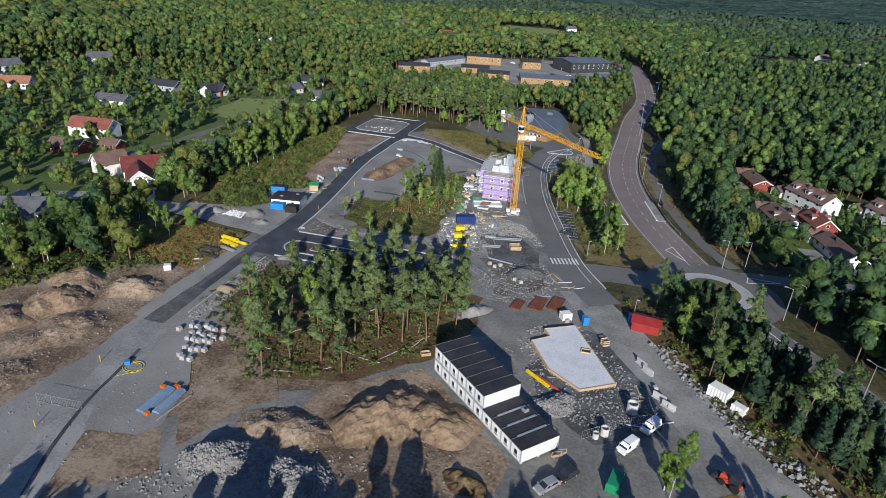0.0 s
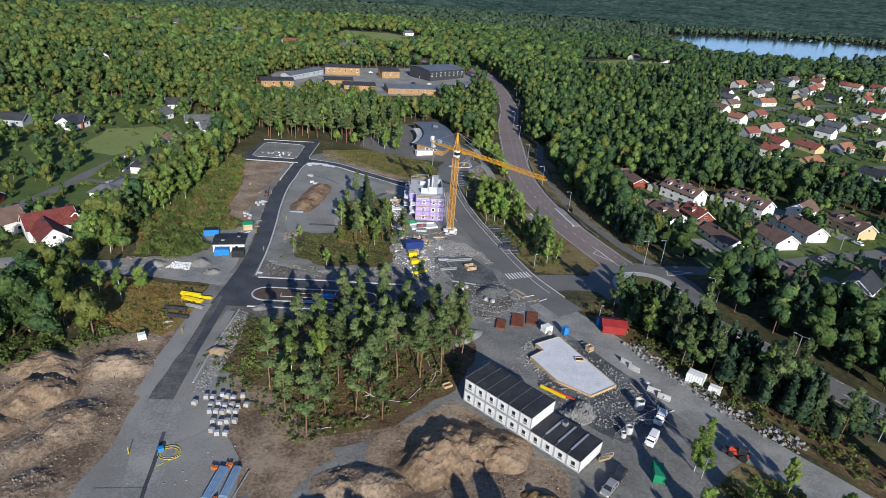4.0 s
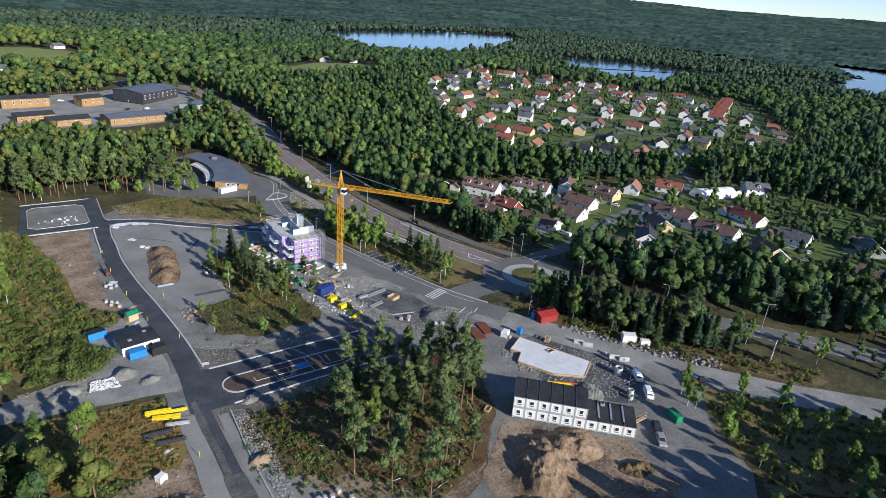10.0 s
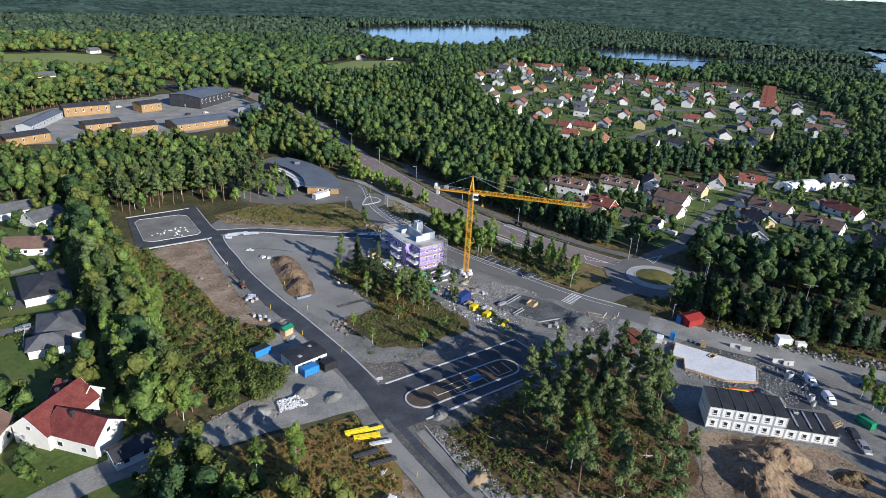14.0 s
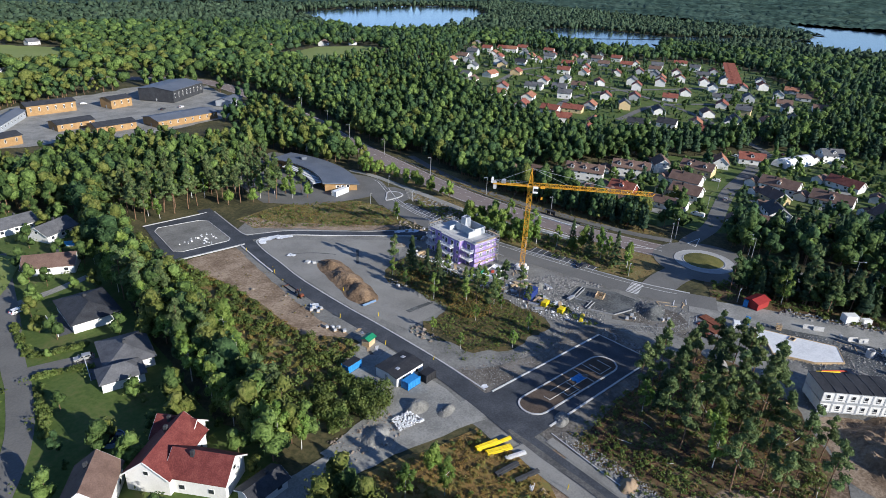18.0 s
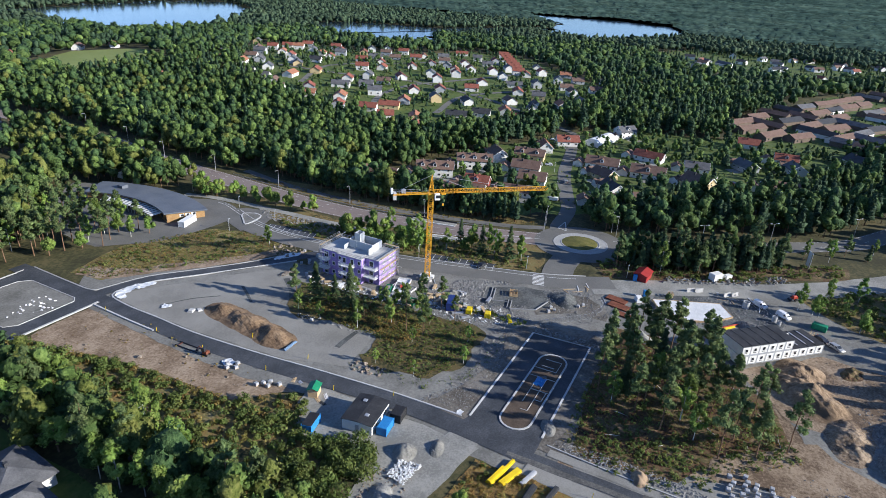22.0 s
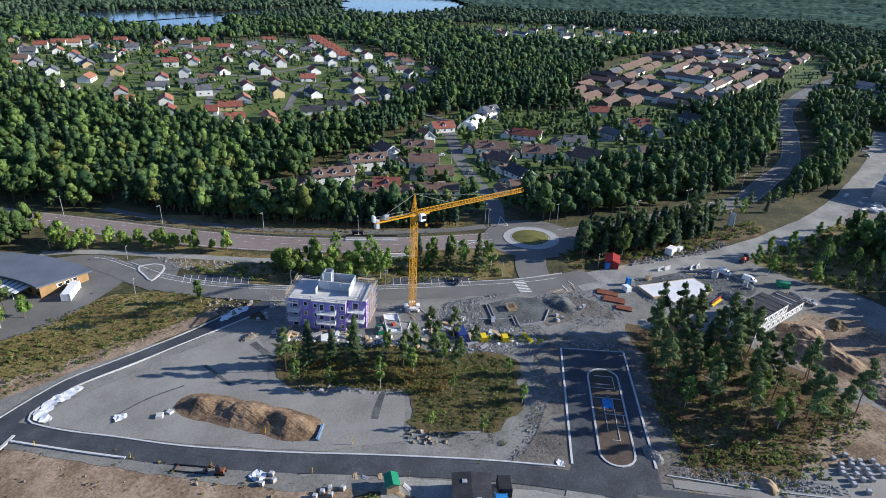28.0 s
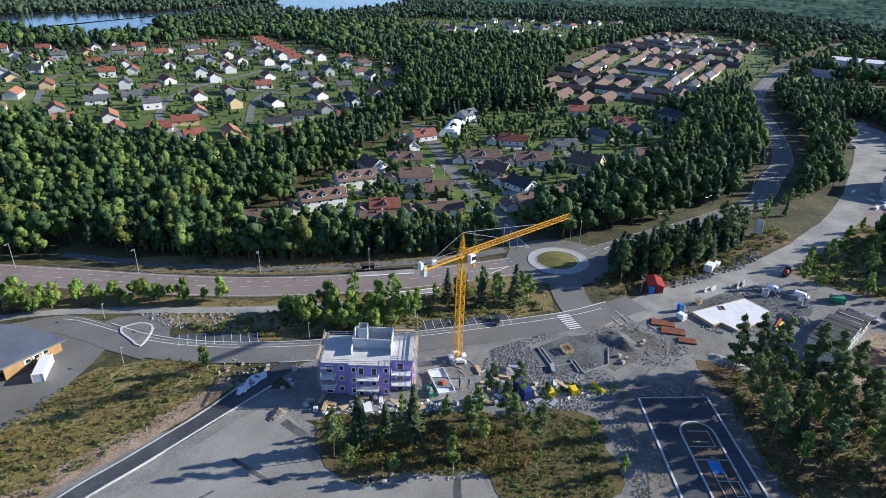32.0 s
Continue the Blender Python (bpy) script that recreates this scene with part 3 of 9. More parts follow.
# Also a flat strip; dark colour alone stands for the trench's depth.
ribbon("ground_trench", [(-82.4, 90.1), (-81.2, 81.4), (-80.3, 74.5), (-79, 68.2), (-76.8, 60.8), (-73.3, 51.9)], 0.7, M_ASPHALT, 0.125, "flat dark strip drawn for a narrow trench along the gravel street", "trench", step=1.5, keep=False, rough=0.5)
patch("ground_shelf", [(-78.2, 72.4), (-78.9, 87.1), (-72.1, 92.8), (-66.8, 83.9), (-63.8, 71.6), (-66.6, 68), (-75.7, 66.7)], M_PAD, 0.115, "smooth raised gravel shelf", jit=0.3)
ribbon("street_curve", [(-86, 284.5), (-79.5, 283.6), (-69.2, 279.6), (-58, 271.2), (-45, 261), (-31, 252), (-23, 246.5)], 4.9, M_ASPHALT, 0.15, "new dark asphalt street with pale kerbs")
ribbon("street_west_gravel", [(-86, 156), (-104, 160), (-118, 161), (-131, 160), (-148, 160), (-175, 150)], 7.5, M_TRACK, 0.12, "grey gravel side track", rough=0.15)
patch("street_court", [(-86, 140.6), (-35, 140.9), (-35.6, 158), (-80, 158.6), (-86, 160)], M_ASPHALT, 0.16, "new dark asphalt turning court", "street", jit=0)
patch("street_north_lot", [(-115.5, 280), (-88, 280), (-86, 319), (-112, 318)], M_ASPHALT, 0.13, "new dark asphalt round a gravel plot", "street", jit=0)
patch("ground_north_plot", [(-108.6, 285.8), (-91.8, 286), (-90.2, 288), (-89.8, 309.8), (-92.6, 312.6), (-108.2, 313.6), (-110.4, 310.6), (-111.4, 288.2)], M_GRAVEL, 0.17, "grey gravel plot inside the asphalt lot", jit=0.3)

# ---- foliage ----
rng = np.random.default_rng(7)


ICO_V = np.array([(0, 0, 1)] + [(0.894 * math.cos(a), 0.894 * math.sin(a), 0.447) for a in np.arange(5) * 1.2566] + [(0.894 * math.cos(a), 0.894 * math.sin(a), -0.447) for a in np.arange(5) * 1.2566 + 0.628] + [(0, 0, -1)])
ICO_F = np.array([(0, 1 + i, 1 + (i + 1) % 5) for i in range(5)] + [(1 + i, 6 + i, 1 + (i + 1) % 5) for i in range(5)] + [(1 + (i + 1) % 5, 6 + i, 6 + (i + 1) % 5) for i in range(5)] + [(11, 6 + (i + 1) % 5, 6 + i) for i in range(5)])


def boughs(c, r, fill, rng):
    """The dense inside of each bough, as loose triangles."""
    v = c[:, None, :] + ICO_V[None] * r[:, None, :] * fill * rng.uniform(0.6, 1.2, (len(c), 12, 1))
    return v[:, ICO_F].reshape(-1, 3)


def leaf_quads(c, r, n, size, rng, fill=0.0):
    """n loose leaf clumps on the shells round the centres c with radii r (x/y, z)."""
    k = rng.integers(0, len(c), n)
    d = rng.normal(size=(n, 3))
    d /= np.linalg.norm(d, axis=1)[:, None]
    rad = rng.uniform(0.55, 1.05, n)[:, None]
    p = c[k] + d * r[k] * rad
    nrm = d + rng.normal(scale=0.55, size=(n, 3)) + np.array([0, 0, 0.35])
    nrm /= np.linalg.norm(nrm, axis=1)[:, None]
    t = np.cross(nrm, rng.normal(size=(n, 3)))
    t /= np.linalg.norm(t, axis=1)[:, None]
    b = np.cross(nrm, t)
    s = (size * rng.uniform(0.55, 1.3, n))[:, None]
    q = rng.uniform(0.6, 1.15, (n, 3, 1))
    v = np.stack([p + t * s * q[:, 0], p + (b * 0.87 - t * 0.5) * s * q[:, 1], p - (b * 0.87 + t * 0.5) * s * q[:, 2]], 1)
    v = v.reshape(-1, 3)
    return np.concatenate([boughs(c, r, fill, rng), v]) if fill else v


def pine(seed, h, spread):
    r = np.random.default_rng(seed)
    base = thing("pine_tree", pose(0, 0, 0), "tall Scots pine with bare red-brown trunk and ragged dark green crown", "tree", "pines of the site")
    mb = MB()
    lean = r.normal(scale=0.35, size=2)
    top = lambda z: (lean[0] * z / h + 0.15 * math.sin(z * 0.5 + seed), lean[1] * z / h, z)
    zs = np.linspace(-0.3, h * 0.95, 6)
    mb.tube([top(z) for z in zs], [0.20 - 0.15 * i / 5 for i in range(6)], 6)
    cs, rs = [], []
    for i in range(15):
        z = h * (0.40 + 0.56 * (i + r.random()) / 15)
        a = r.uniform(0, 6.3)
        rel = (z / h - 0.40) / 0.56
        d = spread * (1.08 - rel) ** 0.75 * r.uniform(0.4, 1.0)
        t = top(z)
        e = (t[0] + d * math.cos(a), t[1] + d * math.sin(a), z + 0.3)
        mb.tube([t, e], [0.05, 0.02], 4, False)
        cs.append(e)
        rs.append((spread * (0.50 - 0.2 * rel), spread * (0.50 - 0.2 * rel), spread * 0.26))
    cs.append((*top(h)[:2], h * 0.97))
    rs.append((spread * 0.2, spread * 0.2, spread * 0.35))
    part("trunk", mb, M_BARK_P, base)
    part("crown", quads_mesh("crown", leaf_quads(np.array(cs), np.array(rs), 1250, 0.36, r, 0.82), M_PINE, 3), None, base)
    return base


def spruce(seed, h, spread):
    r = np.random.default_rng(seed)
    base = thing("spruce_tree", pose(0, 0, 0), "dark green pointed spruce with drooping boughs", "tree", "spruces of the site")
    mb = MB().tube([(0, 0, -0.3), (0, 0, h * 0.5), (0, 0, h)], [0.2, 0.12, 0.02], 6)
    n = 640
    z = h * (0.1 + 0.9 * r.random(n) ** 1.15)
    ring = spread * (1.04 - z / h) * r.uniform(0.45, 1.1, n) * (0.85 + 0.3 * np.sin(z * 3.1))
    a = r.uniform(0, 6.283, n)
    c = np.stack([ring * np.cos(a), ring * np.sin(a), z - 0.12 * ring], 1)
    out = np.stack([np.cos(a), np.sin(a), np.full(n, -0.35)], 1)
    side = np.stack([-np.sin(a), np.cos(a), r.normal(scale=0.25, size=n)], 1)
    s = r.uniform(0.4, 0.75, (n, 1))
    v = np.stack([c + out * s, c + side * s * 0.6, c - out * s, c - side * s * 0.6], 1).reshape(-1, 3)
    part("trunk", mb, M_BARK_P, base)
    part("crown", quads_mesh("crown", v, M_SPRUCE), None, base)
    return base


def birch(seed, h, spread):
    r = np.random.default_rng(seed)
    base = thing("birch_tree", pose(0, 0, 0), "slender birch with pale trunk and light green leaves", "tree", "birches of the site")
    mb = MB()
    bend = r.normal(scale=0.5, size=2)
    top = lambda z: (bend[0] * (z / h) ** 2, bend[1] * (z / h) ** 2, z)
    mb.tube([top(z) for z in np.linspace(-0.3, h * 0.95, 6)], [0.15 - 0.12 * i / 5 for i in range(6)], 6)
    cs, rs = [], []
    for i in range(14):
        z = h * (0.28 + 0.7 * (i + r.random()) / 14)
        a = r.uniform(0, 6.3)
        d = spread * math.sin(math.pi * min(0.95, (z / h - 0.18) / 0.86)) * r.uniform(0.3, 0.9)
        t = top(z)
        e = (t[0] + d * math.cos(a), t[1] + d * math.sin(a), z + 0.5)
        mb.tube([t, e], [0.04, 0.015], 4, False)
        cs.append(e)
        rs.append((spread * 0.42, spread * 0.42, spread * 0.5))
    part("trunk", mb, M_BARK_B, base)
    part("crown", quads_mesh("crown", leaf_quads(np.array(cs), np.array(rs), 950, 0.32, r, 0.78), M_LEAF, 3), None, base)
    return base


def broadleaf(seed, h, spread):
    r = np.random.default_rng(seed)
    base = thing("broadleaf_tree", pose(0, 0, 0), "bushy green broadleaf tree with rounded uneven crown", "tree", "broadleaf trees of the site")
    mb = MB().tube([(0, 0, -0.3), (0.1, 0, h * 0.3), (0, 0.1, h * 0.7)], [0.2, 0.16, 0.06], 6)
    cs, rs = [], []
    for i in range(12):
        a, u = r.uniform(0, 6.3), r.uniform(0, 1)
        z = h * (0.3 + 0.55 * u)
        d = spread * r.uniform(0.25, 0.75) * math.sin(math.pi * (0.25 + 0.6 * u))
        e = (d * math.cos(a), d * math.sin(a), z)
        mb.tube([(0, 0, z * 0.6), e], [0.06, 0.02], 4, False)
        cs.append(e)
        rs.append((spread * 0.45, spread * 0.45, h * 0.17))
    part("trunk", mb, M_BARK_P, base)
    part("crown", quads_mesh("crown", leaf_quads(np.array(cs), np.array(rs), 1100, 0.36, r, 0.85), M_LEAF, 3), None, base)
    return base


KINDS = {"p": [pine(s, h, w) for s, h, w in ((1, 17.5, 3.1), (2, 15, 2.8), (3, 19, 3.3))],
         "s": [spruce(s, h, w) for s, h, w in ((4, 14, 3.0), (5, 11, 2.5), (6, 16, 3.3))],
         "b": [birch(s, h, w) for s, h, w in ((7, 12, 2.4), (8, 10, 2.2), (9, 13.5, 2.7))],
         "l": [broadleaf(s, h, w) for s, h, w in ((10, 9, 3.0), (11, 7.5, 2.7), (12, 11, 3.3))]}
USED = set()


def plant(kind, x, y, s=1.0, rs=random):
    src = rs.choice(KINDS[kind])
    m = pose(x, y, gz(x, y) + 0.03, 0, 0, rs.uniform(0, 360)) @ Matrix.Diagonal((s, s, s * rs.uniform(0.92, 1.1), 1))
    if src not in USED:
        USED.add(src)
        src.matrix_world = m
        return src
    ob = copy_thing(src, Matrix.Identity(4))
    ob.matrix_world = m
    return ob


def grow(poly, gap, kinds, smin=0.8, smax=1.15, seed=1):
    """Trees scattered in a polygon, at least gap metres apart."""
    rs = random.Random(seed)
    xs, ys = [p[0] for p in poly], [p[1] for p in poly]
    got = []
    for _ in range(4000):
        x, y = rs.uniform(min(xs), max(xs)), rs.uniform(min(ys), max(ys))
        if not inside(poly, np.array(x), np.array(y)) or any((x - a) ** 2 + (y - b) ** 2 < gap * gap for a, b in got):
            continue
        got.append((x, y))
        plant(rs.choice(kinds), x, y, rs.uniform(smin, smax), rs)
    return got

# ---- single trees near the site ----
grow([(-56, 135), (-22, 135), (-21, 120), (-27, 111), (-38, 106), (-52, 112)], 4.7, "pppppbps", 0.8, 1.05, 11)
grow([(-57, 132), (-62, 124), (-66, 106), (-58, 90), (-40, 96), (-41, 104), (-55, 110)], 5.8, "pppb", 0.65, 1.0, 23)
grow([(-60, 226), (-52, 231), (-45, 228), (-42, 210), (-42, 198), (-50, 198), (-58, 206), (-62, 216)], 9.0, "bpbb", 0.4, 0.62, 12)
grow([(-42, 206), (-38, 200), (-36, 186), (-40, 182), (-46, 194)], 6.4, "bpb", 0.5, 0.75, 13)
grow([(-122, 238), (-126, 286), (-136, 294), (-136, 190), (-130, 166), (-126, 168), (-125, 192), (-120, 214)], 4.6, "lbblbp", 0.75, 1.1, 14)
grow([(-112, 322), (-86, 327), (-60, 316), (-40, 312), (-42, 360), (-80, 380), (-118, 350)], 4.8, "ppppbl", 0.8, 1.0, 15)
grow([(-3, 250), (-9, 226), (-3, 214), (4, 214), (9, 222), (3, 254)], 4.0, "lbll", 0.7, 1.0, 16)
grow([(6, 212), (8, 182), (14, 178), (17, 186), (12, 208)], 4.5, "blsb", 0.6, 0.9, 17)
grow([(-2, 330), (6, 318), (7, 285), (11, 270), (12, 320), (8, 344)], 4.2, "ll", 0.6, 0.9, 18)
grow([(22, 152), (28, 134), (34, 120), (43, 110), (54, 96), (60, 94), (56, 106), (46, 124), (34, 146)], 5.6, "psspbpsp", 0.75, 1.05, 19)
grow([(62, 92), (74, 80), (92, 56), (104, 44), (110, 50), (96, 68), (78, 90), (68, 98)], 7.0, "pbsb", 0.45, 0.7, 27)
grow([(20, 82), (30, 84), (46, 74), (60, 56), (76, 36), (56, 24), (30, 40), (14, 58)], 9.5, "bblb", 0.5, 0.8, 20)
grow([(-130, 150), (-108, 148), (-110, 130), (-130, 122)], 7.0, "bbl", 0.6, 0.9, 21)
grow([(-125, 118), (-136, 130), (-160, 118), (-150, 80), (-142, 84)], 6.0, "lbs", 0.8, 1.1, 22)
plant("b", -26.5, 267, 0.75)
for x, y in ((18, 71), (22, 84), (25, 88)):
    plant("b", x, y, 0.8)
for k, x, y, z in (("s", -52.6, 224.6, 1.0), ("s", -51, 212.8, 0.9), ("p", -56.3, 229.4, 0.72), ("s", -50.4, 219, 0.62), ("p", -50.2, 200, 0.62), ("b", -60, 204, 0.75), ("p", -54, 191, 0.75), ("p", -53.1, 186, 0.7), ("b", -52.4, 197, 0.7), ("b", -47, 190, 0.65), ("b", -44, 201, 0.65)):
    plant(k, x, y, z)
grow([(-74, 190), (-64, 192), (-44, 186), (-42, 172), (-62, 168), (-73, 176)], 11.0, "bb", 0.3, 0.5, 26)

# ---- houses ----
M_RED = mat("red_roof_tiles", [(0.16, 0.05, 0.036), (0.23, 0.075, 0.052), (0.29, 0.115, 0.08)], 0.5, 4, rough=0.8, bump=0.4)
M_ORANGE = mat("orange_roof_tiles", [(0.24, 0.095, 0.055), (0.31, 0.135, 0.08), (0.37, 0.18, 0.115)], 0.5, 4, rough=0.8, bump=0.4)
M_BROWN = mat("brown_roof_tiles", [(0.11, 0.068, 0.054), (0.155, 0.098, 0.076), (0.20, 0.13, 0.104)], 0.4, 4, rough=0.85, bump=0.4)
M_GREY = mat("grey_roof_tiles", [(0.07, 0.072, 0.078), (0.105, 0.107, 0.115), (0.15, 0.15, 0.158)], 0.4, 4, rough=0.8, bump=0.4)
M_MAROON = mat("maroon_roof_tiles", [(0.10, 0.022, 0.02), (0.15, 0.035, 0.03), (0.20, 0.06, 0.05)], 0.5, 4, rough=0.75, bump=0.4)
M_DARK = mat("black_roof_tiles", [(0.025, 0.026, 0.03), (0.04, 0.042, 0.047), (0.06, 0.062, 0.068)], 0.4, 4, rough=0.7, bump=0.4)
M_WALLW = mat("white_boarding", [(0.62, 0.61, 0.58), (0.76, 0.75, 0.72)], 0.3, 3, rough=0.7, bump=0.1)
M_WALLY = mat("yellow_boarding", [(0.50, 0.38, 0.20), (0.60, 0.47, 0.27)], 0.3, 3, rough=0.7, bump=0.1)
M_WALLR = mat("falu_red_boarding", [(0.18, 0.035, 0.025), (0.26, 0.06, 0.04)], 0.3, 3, rough=0.8, bump=0.1)
M_WALLG = mat("grey_boarding", [(0.28, 0.30, 0.32), (0.40, 0.42, 0.44)], 0.3, 3, rough=0.75, bump=0.1)
M_GLASS = mat("window_glass", [(0.02, 0.024, 0.03), (0.035, 0.04, 0.05)], 0.8, 4, rough=0.06, bump=0, spec=0.7)
ROOFS = {"m": (M_MAROON, "maroon tiled"), "r": (M_RED, "red tiled"), "o": (M_ORANGE, "orange tiled"), "n": (M_BROWN, "brown tiled"), "g": (M_GREY, "grey"), "d": (M_DARK, "black")}
WALLS = {"n": (mat("brown_cladding", [(0.10, 0.075, 0.06), (0.15, 0.115, 0.09)], 0.4, 4, rough=0.8, bump=0.2), "brown wooden"), "w": (M_WALLW, "white wooden"), "y": (M_WALLY, "yellow wooden"), "r": (M_WALLR, "dark red wooden"), "g": (M_WALLG, "grey wooden")}
HOUSE = {}
HOUSES = []
FOOT = []


def gable_house(L, D, h, rise, roof, wall, dormers=0, detail=2):
    """A house with a pitched roof along x, centred on its base."""
    rm, rn = ROOFS[roof]
    wm, wn_ = WALLS[wall]
    base = thing("house", pose(0, 0, 0), f"{wn_} house with {rn} pitched roof", "house", "village houses")
    x, y = L / 2, D / 2
    mb = MB().add([(-x, -y, -1.5), (x, -y, -1.5), (x, y, -1.5), (-x, y, -1.5), (-x, -y, h), (x, -y, h), (x, y, h), (-x, y, h), (-x, 0, h + rise), (x, 0, h + rise)],
                  [(0, 1, 5, 4), (2, 3, 7, 6), (1, 2, 6, 9, 5), (3, 0, 4, 8, 7), (3, 2, 1, 0)])
    part("wall", mb, wm, base)
    mb, o, t = MB(), 0.5, 0.22
    k = rise / y
    for s in (-1, 1):
        e = (s * (y + o), h - o * k)
        vs = [(a * (x + o), b, c + d) for d in (0.03, 0.03 + t) for a in (-1, 1) for b, c in ((0, h + rise), e)]
        mb.add(vs, [(4, 5, 7, 6), (2, 3, 1, 0), (0, 1, 5, 4), (3, 2, 6, 7), (1, 3, 7, 5), (2, 0, 4, 6)])
    part("roof", mb, rm, base)
    for sx in (-1, 1) if detail == 2 else ():
        for s in (-1, 1):
            mb = MB().bar((sx * (x + o + 0.03), 0, h + rise + 0.02), (sx * (x + o + 0.03), s * (y + o), h - o * k + 0.02), 0.06, 0.3)
            part("bargeboard", mb, M_WHITE, base)
    if detail < 0:
        return base
    part("chimney", MB().box(x * 0.25, -0.35 + y * 0.2, h + rise * 0.6, x * 0.25 + 0.7, 0.35 + y * 0.2, h + rise + 0.8, b=0.08), M_DARK if roof != "r" else M_RED, base)

    def window(cx, cy, cz, w, hh, ax):
        fr = MB()
        if ax == 0:
            s = 1 if cy > 0 else -1
            fr.box(cx - w / 2, min(cy, cy + s * 0.06), cz, cx + w / 2, max(cy, cy + s * 0.06), cz + hh)
            gl = MB().box(cx - w / 2 + 0.1, min(cy, cy + s * 0.09), cz + 0.1, cx + w / 2 - 0.1, max(cy, cy + s * 0.09), cz + hh - 0.1)
        else:
            s = 1 if cx > 0 else -1
            fr.box(min(cx, cx + s * 0.06), cy - w / 2, cz, max(cx, cx + s * 0.06), cy + w / 2, cz + hh)
            gl = MB().box(min(cx, cx + s * 0.09), cy - w / 2 + 0.1, cz + 0.1, max(cx, cx + s * 0.09), cy + w / 2 - 0.1, cz + hh - 0.1)
        if detail < 2:
            part("window", gl, M_GLASS, base)
            return
        wi = part("window", fr, M_WHITE, base)
        part("pane", gl, M_GLASS, wi)

    nwin = max(2, int(L / (4.2 if detail == 2 else 6)))
    for s in (-1, 1):
        for i in range(nwin if detail else 1):
            window(-x + L * (i + 0.5) / nwin, s * y, 0.9, 1.3, 1.2, 0)
            if h > 4 and detail == 2:
                window(-x + L * (i + 0.5) / nwin, s * y, 3.3, 1.2, 1.1, 0)
        if detail == 2:
            window(s * x, 0.0, h + 0.1, 1.1, 1.0, 1)
    for i in range(dormers):
        cx = -x + L * (i + 0.5) / dormers
        for s in (-1, 1):
            d = MB()
            z0, z1 = h + rise * 0.25, h + rise * 0.72
            ya, yb = s * y * 0.8, s * y * 0.25
            d.add([(cx - 0.9, ya, z0), (cx + 0.9, ya, z0), (cx + 0.9, ya, z1), (cx - 0.9, ya, z1), (cx, ya, z1 + 0.6), (cx - 0.9, yb, z1), (cx + 0.9, yb, z1), (cx, yb, z1 + 0.6)],
                  [(0, 1, 2, 4, 3), (0, 3, 5), (1, 6, 2)])
            dm = part("dormer", d, M_WHITE, base, "white dormer with window")
            part("dormer_roof", MB().add([(cx - 1.1, ya * 1.06, z1 - 0.1), (cx, ya * 1.06, z1 + 0.68), (cx, yb, z1 + 0.68), (cx - 1.1, yb, z1 - 0.1), (cx + 1.1, ya * 1.06, z1 - 0.1), (cx + 1.1, yb, z1 - 0.1)], [(0, 1, 2, 3), (1, 4, 5, 2)]), rm, dm)
            part("pane", MB().box(cx - 0.5, min(ya, ya + s * 0.05), z0 + 0.35, cx + 0.5, max(ya, ya + s * 0.05), z1 - 0.05), M_GLASS, dm)
    return base


def put_house(x, y, turn, L=12, D=8.5, h=2.8, rise=2.6, roof="r", wall="w", dormers=0, detail=2, label=""):
    key = (L, D, h, rise, roof, wall, dormers, detail)
    m = pose(x, y, gz(x, y) + 0.3, 0, 0, turn)
    if key not in HOUSE:
        HOUSE[key] = gable_house(*key)
        ob = HOUSE[key]
        ob.matrix_world = m
    else:
        ob = copy_thing(HOUSE[key], m)
    if label:
        tagged(ob, label)
    HOUSES.append((x, y, max(L, D) / 2 + 2.5))
    FOOT.append((x, y, radians(turn), L / 2, D / 2))
    return ob


